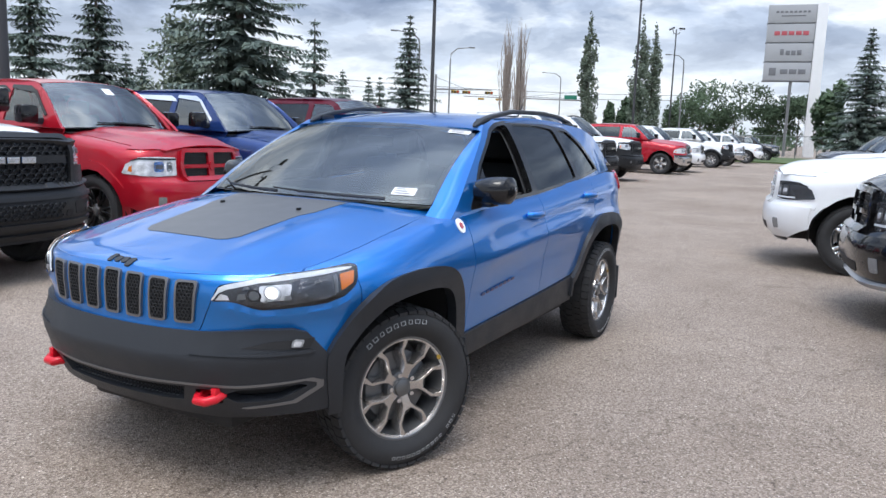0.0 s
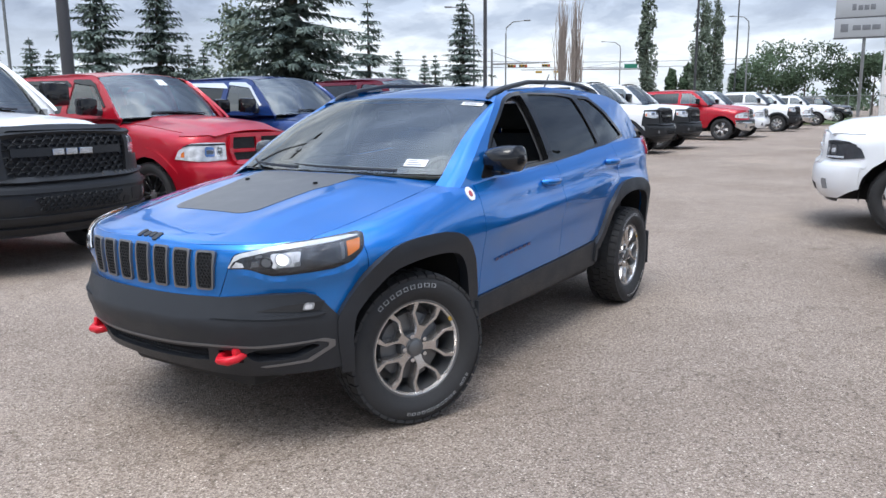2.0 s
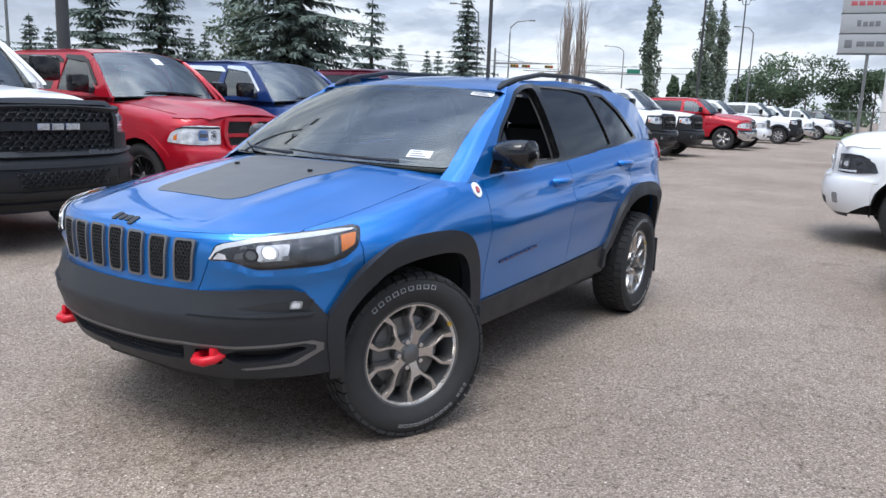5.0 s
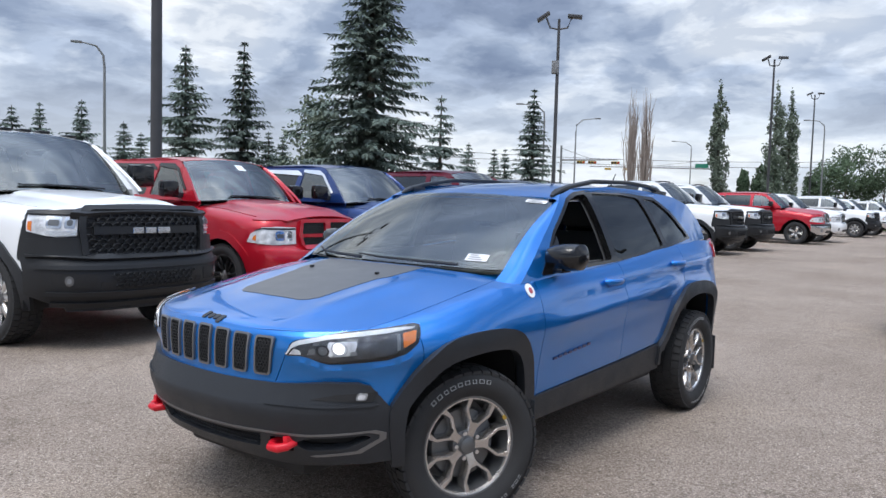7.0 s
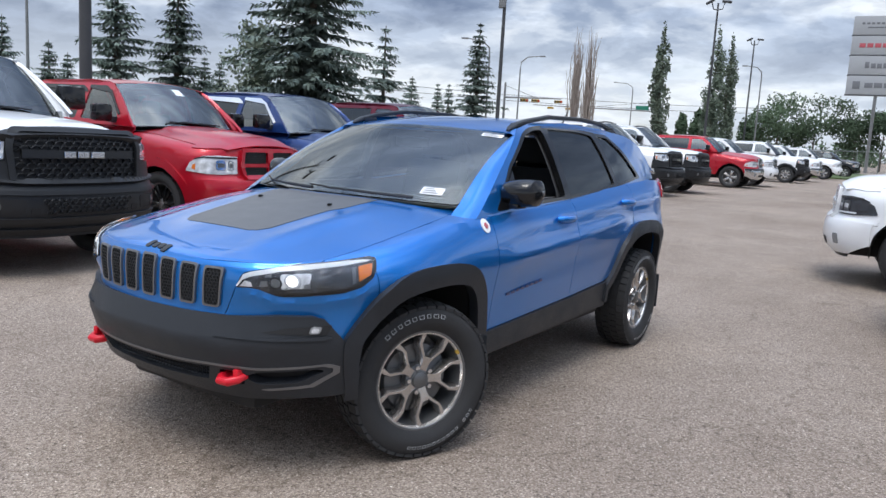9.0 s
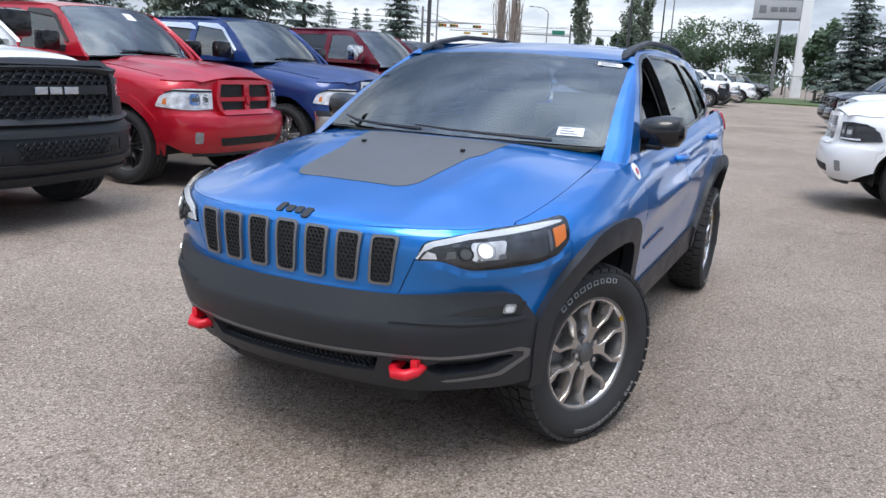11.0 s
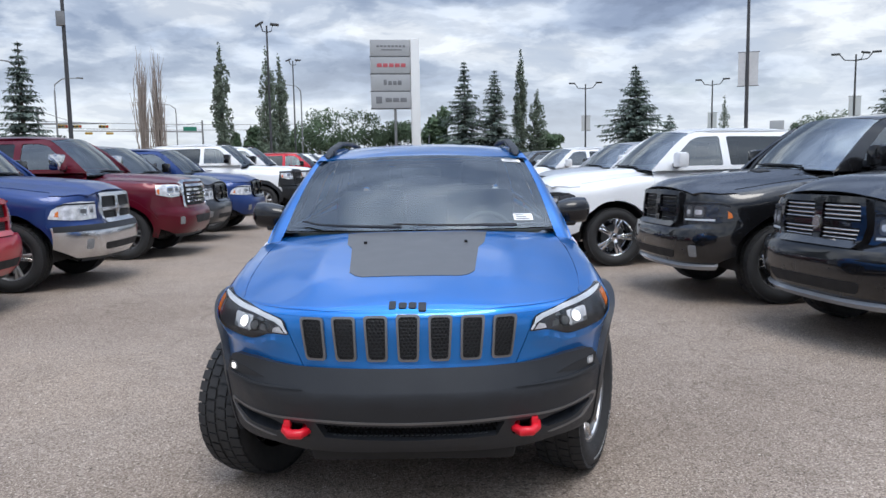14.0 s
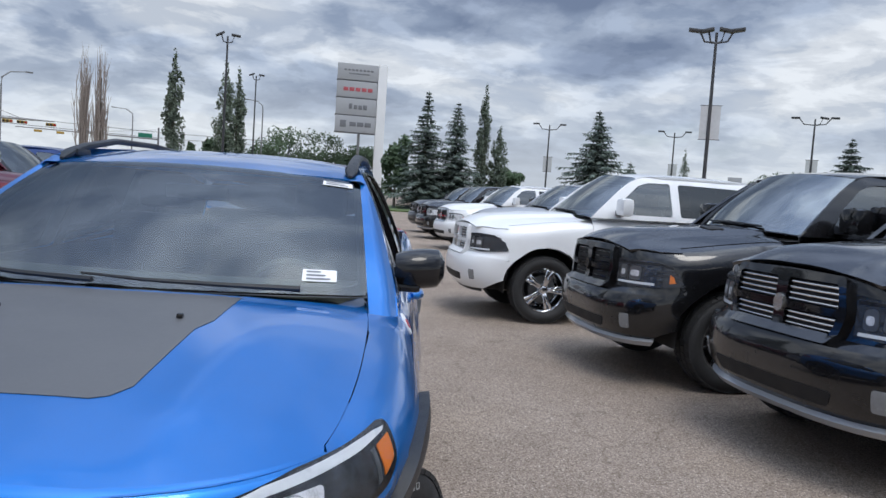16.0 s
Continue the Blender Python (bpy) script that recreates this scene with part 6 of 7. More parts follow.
    wing = [(fi(0.45) + 0.05, 0.45), (fi(0.2) + 0.08, 0.2), (fi(-0.2) + 0.09, -0.2), (P.x(-0.46, sh(-0.46)) - 0.02, -0.46), (P.x(-0.6, sh(-0.6)) - 0.02, -0.60), (P.x(-0.72, sh(-0.72)) - 0.02, -0.72), (0.60, -0.79)]
    pp("inner_wing", wing + [(-x, y) for x, y in wing[::-1]], skin, fn=lambda x, y: (x, y, P.Z(x, y) - 0.012), rf_=(0, 0.5, -3), thick=0.0, dd=0.1)
    if hood_scoop:
        for sgn in (1, -1):
            pp("hood_vent", rounded([(sgn * 0.20, 0.02), (sgn * 0.42, 0.0), (sgn * 0.43, 0.14), (sgn * 0.22, 0.16)], 0.03), DARK, hood, fn=dome, rf_=(0, 0.5, -3), off=0.012, thick=0.01, dd=0.06)
    pp("cowl_panel", [(-0.86, 0.58)] + [(x, cowl(x) - 0.02) for x in (-0.75, -0.5, -0.25, 0, 0.25, 0.5, 0.75)] + [(0.86, 0.58)] + [(x, cowl(x) + 0.07) for x in (0.84, 0.5, 0.25, 0, -0.25, -0.5, -0.84)], CLAD, fn=lambda x, y: (x, y, P.Z(x, y) - 0.01), rf_=(0, 0.5, -3))

    for sgn in (1, -1):
        pp("cowl_side", [(sgn * 0.72, 0.43), (sgn * 0.885, 0.40), (sgn * 0.895, 0.78), (sgn * 0.80, 0.74)], skin, fn=lambda x, y: (x, y, P.Z(x, y) + 0.003), rf_=(0, 0.5, -3), thick=0.01)

    def screen(x, v):
        b0 = (x, 0.42 + 0.20 * (x / 0.86) ** 2, 1.265 + hu - 0.03 * (x / 0.86) ** 2)
        k = 0.70 / 0.86
        t0 = (x * k, 1.04 + 0.13 * (x / 0.86) ** 2, 1.845 + up - 0.045 * (x / 0.86) ** 2)
        bl_ = 0.025 * math.sin(math.pi * max(0, min(1, v)))
        return tuple(b0[i] + (t0[i] - b0[i]) * v + (0, -bl_, bl_)[i] for i in range(3))
    pp("windscreen", rounded([(-0.86, 0), (0.86, 0), (0.86, 1), (-0.86, 1)], 0.03), screen_mat or GLASS, fn=screen, thick=0.0, dd=max(d, 0.08))
    pp("windscreen_frit", [(-0.865, -0.01), (0.865, -0.01), (0.865, 1.01), (-0.865, 1.01)], GLOSS, fn=screen, off=-0.004, thick=0.0, dd=max(d, 0.08), holes=[rounded([(-0.82, 0.05), (0.82, 0.05), (0.82, 0.955), (-0.82, 0.955)], 0.05)])
    rf2 = lambda x, y: (x, y, P.roofc(y) - 0.05 * (abs(x) / 0.66) ** 2.6)
    re = [(0.70, 1.16), (0.725, 1.5), (0.725, 2.4), (0.70, 2.95)]
    rfp = pp("roof", [(x, 1.035 + 0.13 * (x / 0.70) ** 2) for x in (-0.70, -0.45, -0.2, 0, 0.2, 0.45, 0.70)] + re[1:] + [(0, 3.0)] + [(-x, y) for x, y in re[:0:-1]], skin, fn=rf2, rf_=(0, 2, 0), thick=0.03, dd=0.1)
    if roof_lights:
        for x0 in (-0.5, -0.2, 0, 0.2, 0.5):
            bm = bmesh.new()
            zz = rf2(x0, 1.22)[2]
            box(bm, x0 - 0.055, x0 + 0.055, 1.16, 1.30, zz - 0.005, zz + 0.028, 0.010)
            part("clearance_light", bm, GLOSS, rfp)
    zb = 1.30 + up
    for sgn in (1, -1):
        GF_ = lambda y, z: (sgn * P.G(y, z), y, z)
        out = [(0.52, zb - 0.02), (3.05, zb), (3.05, 1.60 + up), (2.98, 1.80 + up), (2.6, 1.835 + up), (1.6, 1.84 + up), (1.25, 1.82 + up), (1.08, 1.76 + up), (0.90, 1.63 + up), (0.66, 1.42 + up)]
        w1 = rounded([(0.82, zb + 0.045), (1.575, zb + 0.045), (1.575, 1.755 + up), (1.28, 1.75 + up), (1.16, 1.71 + up), (0.93, 1.51 + up)], 0.03)
        w2 = rounded([(1.68, zb + 0.045), (2.70, zb + 0.06), (2.64, 1.74 + up), (1.68, 1.755 + up)], 0.04)
        pp("cab_side", out, skin, fn=GF_, holes=[w1, w2], dd=d, thick=0.04)
        pp("front_door_glass", w1, GLASS, fn=GF_, off=-0.010, thick=0.0, dd=0.12)
        pp("rear_door_glass", w2, DGLASS, fn=GF_, off=-0.010, thick=0.0, dd=0.12)
        if visors is not None:
            for a_, b2 in ((1.20, 1.58), (1.68, 2.66)):
                pp("window_visor", [(a_ - 0.10, 1.68 + up), (b2, 1.735 + up), (b2, 1.775 + up), (a_ + 0.04, 1.765 + up), (a_ - 0.06, 1.72 + up)], visors, fn=GF_, off=0.012, thick=0.012, dd=0.08)
            pp("window_visor", [(0.83, 1.41 + up), (1.14, 1.69 + up), (1.12, 1.72 + up), (0.80, 1.43 + up)], visors, fn=GF_, off=0.012, thick=0.012, dd=0.08)
        bm = bmesh.new()
        V = []
        for i in range(9):
            p = Vector(screen(0.86, i / 8))
            ye = interp(p.z - up, [(1.25, 0.58), (1.42, 0.66), (1.63, 0.90), (1.76, 1.08), (1.82, 1.25)])
            q = Vector((P.G(ye, p.z), ye, p.z))
            c = (p + q) / 2 + Vector((0.6, -0.6, 0.4)).normalized() * 0.022
            V.append([bm.verts.new((sgn * k.x, k.y, k.z)) for k in (p, c, q)])
        for i in range(8):
            for k in range(2):
                f = (V[i][k], V[i][k + 1], V[i + 1][k + 1], V[i + 1][k])
                bm.faces.new(f if sgn > 0 else f[::-1])
        part("a_pillar", bm, skin, t)
        bm = bmesh.new()
        V = []
        for y, z in ((1.13, 1.78), (1.25, 1.82), (1.6, 1.84), (2.6, 1.835), (2.98, 1.80)):
            p = Vector((P.G(y, z + up), y, z + up))
            q = Vector(rf2(interp(y, [(1.16, 0.70), (1.5, 0.725), (2.4, 0.725), (2.95, 0.70)]) - 0.01, y))
            c = (p + q) / 2 + Vector((0.010, 0, 0.010))
            V.append([bm.verts.new((sgn * k.x, k.y, k.z)) for k in (p, c, q)])
        for i in range(4):
            for k in range(2):
                f = (V[i][k], V[i + 1][k], V[i + 1][k + 1], V[i][k + 1])
                bm.faces.new(f if sgn > 0 else f[::-1])
        part("roof_edge", bm, skin, t)
        bm = bmesh.new()
        zc = zb + 0.12
        mx = 1.30 if hd else 1.24
        box(bm, min(sgn * 1.00, sgn * mx), max(sgn * 1.00, sgn * mx), 0.79, 0.94, zc - 0.095, zc + (0.16 if hd else 0.115), 0.05)
        mr = part("door_mirror", bm, mirror, t)
        bm = bmesh.new()
        box(bm, min(sgn * 0.90, sgn * 1.03), max(sgn * 0.90, sgn * 1.03), 0.83, 0.91, zc - 0.10, zc - 0.03, 0.015)
        part("mirror_arm", bm, CLAD, mr)
        bm = bmesh.new()
        box(bm, min(sgn * 1.01, sgn * 1.18), max(sgn * 1.01, sgn * 1.18), 0.938, 0.946, zc - 0.06, zc + 0.08)
        part("mirror_glass", bm, CHROME, mr)
        bm = bmesh.new()
        tube(bm, [Vector(screen(sgn * 0.10 - 0.55 * 0 + x, v)) + Vector((0, -0.016, 0.016)) for x, v in ((-0.35, 0.06), (0.0, 0.045), (0.35, 0.03))], 0.010, 6)
        part("wiper", bm, CLAD, t)
    # back of the cab, bed, tailgate
    bm = bmesh.new()
    box(bm, -0.92, 0.92, 3.0, 3.06, 0.60, zb + 0.03, 0.01)
    part("cab_back", bm, skin, t)
    bm = bmesh.new()
    grid_bm(lambda u, v: (u * (0.88 - 0.16 * v), 3.05 - 0.06 * v, zb + 0.03 + v * (0.50)), np.linspace(-1, 1, 5), np.linspace(0, 1, 3), bm, flip=True)
    part("rear_window", bm, DGLASS, t)
    bm = bmesh.new()
    box(bm, -0.90, 0.90, 3.10, 4.78, 0.62, 0.72, 0.01)
    part("bed_floor", bm, DARK, t)
    bm = bmesh.new()
    box(bm, -0.90, 0.90, 4.74, 4.81, 0.62, 1.35 + up, 0.02)
    part("tailgate", bm, skin, t)
    bm = bmesh.new()
    box(bm, -0.50, 0.50, -0.78, 4.7, 0.34, 0.56, 0.04)
    box(bm, -0.86, 0.86, 0.6, 3.0, 0.40, 0.56, 0.03)
    part("chassis", bm, DARK, t)
    bm = bmesh.new()
    grid_bm(lambda u, v: (u * 0.86, 0.64 + 0.40 * v, 1.235 + up - 0.25 * max(0, v - 0.75) * 2), np.linspace(-1, 1, 7), np.linspace(-0.5, 1, 7), bm)
    part("dashboard", bm, DASH, t)
    for x0 in (-0.45, 0.45):
        bm = bmesh.new()
        box(bm, x0 - 0.27, x0 + 0.27, -0.08, 0.08, 0, 0.62, 0.06, pose(0, 1.76, 0.85 + up, -12, 0, 0))
        box(bm, x0 - 0.14, x0 + 0.14, 1.84, 1.96, 1.46 + up, 1.64 + up, 0.04)
        part("front_seat", bm, SEAT, t)
    if sticker:
        pp("screen_sticker", [(0.0, 0.70), (0.16, 0.70), (0.16, 0.86), (0.0, 0.86)], PAPER, fn=screen, off=0.003, thick=0.0)
    for x0, y0, sd in ((0.83, 0, 1), (-0.83, 0, -1), (0.83, WB, 1), (-0.83, WB, -1)):
        w = wheel(t, x0, y0, 0.41, 0.28, sd, rim, 0.0, 0.262)
    return t


def facing(x, y, deg, z=0.0):
    """The pose of a vehicle whose front axle stands at (x, y), nose turned to deg (0: along +x, 90: along +y)."""
    return pose(x, y, z, 0, 0, deg + 90)


# the row on the west side of the aisle, noses to the aisle
pickup(facing(-5.02, 1.22, 5), WHITE, "white heavy-duty pickup with black grille, bumper and wheel arch flares", hd=True, grille="black", bumper="black", rim="steel", flares=CLAD, scale=1.08, d=0.055, roof_lights=True)
pickup(facing(-5.50, 4.12, 3), RED, "bright red pickup with painted crosshair grille and black wheels", grille="body", bumper="body", rim="black", scale=1.02, tall=1.025, d=0.055, sticker=True, visors=GLOSS)
pickup(facing(-5.25, 6.62, 2), NAVY, "navy blue pickup with chrome grille, chrome bumper and chrome window visors", grille="chrome", bumper="chrome", rim="five", scale=1.04, tall=1.015, d=0.055, visors=CHROME)
pickup(facing(-5.25, 9.97, 2), MAROON, "dark maroon heavy-duty pickup with chrome grille bars and mirrors", hd=True, grille="chrome", bumper="body", rim="dark", mirror=CHROME, scale=1.05, d=0.065)
pickup(facing(-5.6, 12.7, 2), GREY, "dark grey pickup parked in the row", grille="black", bumper="body", rim="dark", scale=1.04, d=0.08)
pickup(facing(-5.5, 15.4, 2), NAVY, "deep blue pickup with a dark grille", grille="black", bumper="body", rim="dark", scale=1.04, d=0.08)
pickup(facing(-5.75, 21.74, 2), WHITE, "white heavy-duty pickup with black bumper and steel wheels", hd=True, grille="black", bumper="black", rim="steel", flares=CLAD, scale=1.15, d=0.09, roof_lights=True)
pickup(facing(-5.75, 24.98, 2), WHITE, "white heavy-duty pickup beside its twin", hd=True, grille="black", bumper="black", rim="steel", flares=CLAD, scale=1.15, d=0.09, roof_lights=True)
pickup(facing(-5.61, 33.26, 2), RED, "red pickup with chrome bumper in the far row", grille="chrome", bumper="chrome", rim="five", scale=1.15, d=0.10)
pickup(facing(-5.61, 36.59, 2), WHITE, "white pickup with a chrome grille in the far row", grille="chrome", bumper="body", rim="five", scale=1.15, d=0.10)
pickup(facing(-5.61, 46.04, 2), WHITE, "white heavy-duty pickup with black flares in the far row", hd=True, grille="black", bumper="black", rim="steel", flares=CLAD, scale=1.15, d=0.10)
pickup(facing(-5.61, 50.99, 2), WHITE, "white pickup at the far end of the row", grille="chrome", bumper="chrome", rim="five", scale=1.15, d=0.11)
pickup(facing(-5.61, 60.89, 2), WHITE, "white pickup near the fence", grille="chrome", bumper="body", rim="five", scale=1.15, d=0.12)
pickup(facing(-5.43, 71.69, 2), BLACK, "black pickup near the fence", grille="black", bumper="body", rim="five", scale=1.15, d=0.12)
# the row on the east side
pickup(facing(4.02, 2.65, 192), BLACK, "black pickup with chrome grille slats and hood vents", grille="slats", bumper="body", rim="black", lamp=BOWL, scale=1.04, screen_mat=BOOSTGLASS, d=0.05, hood_scoop=True)
pickup(facing(3.42, 5.06, 188), BLACK, "black pickup with a blacked-out grille and tall tyres", grille="black", bumper="body", rim="black", lamp=BOWL, amber=True, scale=1.02, screen_mat=BOOSTGLASS, d=0.05, hood_scoop=True)
pickup(facing(2.40, 8.18, 187), WHITE, "white sport pickup with smoked headlamps and chrome grille slats", grille="slats", bumper="body", rim="chrome", mirror=WHITE, lamp=BOWL, scale=1.02, screen_mat=BOOSTGLASS, d=0.05)
pickup(facing(3.2, 15.0, 195), SILVER, "silver pickup mostly hidden behind a white one", grille="chrome", bumper="body", rim="five", scale=1.02, screen_mat=BOOSTGLASS, d=0.09)
pickup(facing(2.6, 20.2, 195), WHITE, "white pickup with a chrome grille in the east row", grille="chrome", bumper="body", rim="five", mirror=WHITE, scale=1.02, screen_mat=BOOSTGLASS, d=0.09)
pickup(facing(2.1, 25.2, 195), BLACK, "black pickup in the east row", grille="black", bumper="body", rim="dark", scale=1.02, screen_mat=BOOSTGLASS, d=0.10)
pickup(facing(1.8, 29.5, 195), GREY, "dark grey pickup at the end of the east row", grille="black", bumper="body", rim="dark", scale=1.02, screen_mat=BOOSTGLASS, d=0.11)

# ---- ground ----
bm = bmesh.new()
R = [0, 3, 8, 16, 30, 60, 120, 300, 900, 2500]
rings = []
for r in R[1:]:
    rings.append([bm.verts.new((r * math.cos(6.28318 * k / 64), 10 + r * math.sin(6.28318 * k / 64), 0)) for k in range(64)])
bm.faces.new(rings[0])
for r0, r1 in zip(rings, rings[1:]):
    for k in range(64):
        bm.faces.new((r0[k], r1[k], r1[(k + 1) % 64], r0[(k + 1) % 64]))
tagged(finish(bm, "ground", ASPHALT, smooth=0), "worn grey-brown asphalt of the car lot with pale aggregate", "ground", kind="structure")


def strip(name, mat, pts, z0, z1, label, category):
    """A raised flat piece of ground with upright edges."""
    bm = bmesh.new()
    top = [bm.verts.new((x, y, z1)) for x, y in pts]
    low = [bm.verts.new((x, y, z0)) for x, y in pts]
    bm.faces.new(top)
    for i in range(len(pts)):
        j = (i + 1) % len(pts)
        bm.faces.new((top[j], top[i], low[i], low[j]))
    bmesh.ops.recalc_face_normals(bm, faces=bm.faces)
    return tagged(finish(bm, name, mat, smooth=0), label, category, kind="structure")


EYE_A, EYE_B = Vector((2.85, -2.85, 1.48)), Vector((0.17, -3.37, 1.48))


def place(az, d):
    """The ground point d metres off, az degrees to the right of +y, from the walk's first part or its last."""
    e = EYE_A if az < -12 else EYE_B
    return e.x + d * math.sin(radians(az)), e.y + d * math.cos(radians(az))


strip("verge_west", GRASS, [place(-75, 30), place(-62, 33), place(-45, 33), place(-36, 42), place(-33, 60), place(-48, 75), place(-75, 60)], -0.05, 0.12,
      "mown grass verge under the row of spruces", "grass")
strip("verge_north", GRASS, [place(-26, 70), place(-12, 70), place(3, 66), place(9, 72), place(10, 92), place(-12, 98), place(-26, 95)], -0.05, 0.12,
      "grass strip along the fence and the pylon sign", "grass")
strip("verge_east", GRASS, [place(12, 62), place(40, 62), place(40, 120), place(12, 120)], -0.05, 0.12, "grass strip beyond the lot with spruces", "grass")


# ---- trees ----
def spruce_bm(h, w, rng, lean=0.0, sparse=1.0):
    """Whorls of drooping boughs, each hung with small needle sprays, with gaps between and a bare-tipped spire."""
    V, Q = [], []
    step = (0.245 + 0.008 * h) / (1.0 if sparse > 0.7 else 0.7)
    n_lev = int(h * 0.95 / step)
    for i in range(n_lev):
        f = (i + rng.random() * 0.5) / n_lev
        z = h * (0.04 + 0.94 * f)
        reach = 1.95 * w * (1 - f) ** 1.02 * (0.66 + 0.5 * rng.random()) + 0.06
        if f < 0.12:
            reach *= 0.88
        k = max(4, int((8 if sparse > 0.7 else 6) * (1 - f) + 4))
        a0 = rng.random() * 6.28
        for j in range(k):
            if rng.random() < (0.07 if sparse > 0.7 else 0.22):
                continue
            a = a0 + 6.28318 * j / k + rng.uniform(-0.25, 0.25)
            r = reach * rng.uniform(0.60, 1.15)
            sag = r * (0.50 * (1 - f) - 0.14 + rng.uniform(-0.15, 0.15))
            ca, sa, cx = math.cos(a), math.sin(a), lean * f * f * h
            seg = max(3, int(r / 0.19))
            for s in range(seg):
                t = (s + 0.5) / seg
                q = Vector((cx + ca * r * t, sa * r * t, z - sag * t + 0.30 * sag * t * t))
                size = (0.46 - 0.20 * t) * (0.62 + 0.38 * min(1.5, w / 2)) * min(1.0, 0.55 + 2.2 * (1 - f))
                for e in range(5):
                    side = (-1, 1, -1, 1, 0)[e]
                    d = Vector((ca * 0.7 - sa * side * rng.uniform(0.5, 1.1), sa * 0.7 + ca * side * rng.uniform(0.5, 1.1), rng.uniform(-1.1, 0.05))).normalized()
                    wd = Vector((-d.y, d.x, rng.uniform(-0.5, 0.5))).normalized() * size * rng.uniform(0.15, 0.27)
                    o = q + Vector((rng.uniform(-1, 1), rng.uniform(-1, 1), rng.uniform(-0.5, 0.3))) * 0.05
                    tip = o + d * size * rng.uniform(0.8, 1.35)
                    c = len(V)
                    V += [o - wd, tip - wd * 0.35, tip + wd * 0.35, o + wd]
                    Q.append((c, c + 1, c + 2, c + 3))
    return V, Q


def leaf_part(name, made, mat, parent):
    """Loose leaves or needle sprays as one mesh."""
    me = bpy.data.meshes.new(name)
    me.from_pydata([tuple(v) for v in made[0]], [], made[1])
    me.materials.append(mat)
    ob = new(name, me)
    ob.parent = parent
    return ob


def trunk_bm(h, r, lean=0.0, limbs=0, rng=None, spread=1.0):
    bm = bmesh.new()
    n = 6
    tube(bm, [(lean * (i / n) ** 2 * h, 0, h * i / n) for i in range(n + 1)], [r * (1 - 0.88 * i / n) for i in range(n + 1)], seg=8)
    for i in range(limbs):
        f = rng.uniform(0.18, 0.8)
        a = rng.uniform(0, 6.28)
        l = spread * (1 - f * 0.6) * rng.uniform(0.6, 1.0)
        z = h * f
        tube(bm, [(0, 0, z), (math.cos(a) * l * 0.5, math.sin(a) * l * 0.5, z + l * 0.45), (math.cos(a) * l, math.sin(a) * l, z + l * 0.7)],
             [r * (1 - f) * 0.6 + 0.02, r * (1 - f) * 0.35 + 0.012, 0.01], seg=5)
    return bm


def leaves_bm(clumps, n, size, rng):
    """Leaves scattered through ellipsoid clumps (x, y, z, rx, ry, rz)."""
    bm = bmesh.new()
    vol = [c[3] * c[4] * c[5] for c in clumps]
    for c, v in zip(clumps, vol):
        for _ in range(int(n * v / sum(vol)) + 8):
            d = Vector((rng.gauss(0, 1), rng.gauss(0, 1), rng.gauss(0, 1))).normalized() * rng.random() ** 0.42
            o = Vector((c[0] + d.x * c[3], c[1] + d.y * c[4], c[2] + d.z * c[5]))
            a = Vector((rng.gauss(0, 1), rng.gauss(0, 1), rng.gauss(0, 1))).normalized()
            b = a.orthogonal().normalized()
            s = size * rng.uniform(0.6, 1.3)
            bm.faces.new([bm.verts.new(p) for p in (o - a * s, o + b * s * 0.55, o + a * s, o - b * s * 0.55)])
    return bm


def spruce(az, d, h, w, seed, label, lean=0.0, sparse=1.0):
    rng = random.Random(seed)
    x, y = place(az, d)
    t = thing("spruce_tree", label, "tree", pose(x, y, 0.1, 0, 0, rng.uniform(0, 360) if not lean else 0), "spruces round the lot")
    part("trunk", trunk_bm(h * 0.97, 0.10 + h * 0.011, lean), BARK, t)
    leaf_part("crown", spruce_bm(h, w, rng, lean, sparse), NEEDLE, t)
    return t


def poplar(az, d, h, w, seed, label, n=3600):
    rng = random.Random(seed)
    x, y = place(az, d)
    t = thing("poplar_tree", label, "tree", pose(x, y, 0.1), "columnar poplars")
    part("trunk", trunk_bm(h * 0.93, 0.14, 0, 14, rng, w * 0.8), BARK, t)
    cl = []
    for i in range(26):
        f = (i + 0.5) / 26
        rr = w * (0.45 + 0.75 * math.sin(math.pi * min(1, f * 0.9 + 0.12)) ** 0.8) * (1 if f < 0.85 else 0.55)
        a = rng.uniform(0, 6.28)
        cl.append((math.cos(a) * rr * 0.25, math.sin(a) * rr * 0.25, h * (0.07 + 0.92 * f), rr * rng.uniform(0.36, 0.56), rr * rng.uniform(0.36, 0.56), h * 0.055))
        a += rng.uniform(1.2, 2.4)
        cl.append((math.cos(a) * rr * 0.6, math.sin(a) * rr * 0.6, h * (0.09 + 0.86 * f), rr * 0.26, rr * 0.26, h * 0.050))
    part("crown", leaves_bm(cl, int(n * 0.80), 0.13, rng), LEAF, t, smooth=0)
    return t


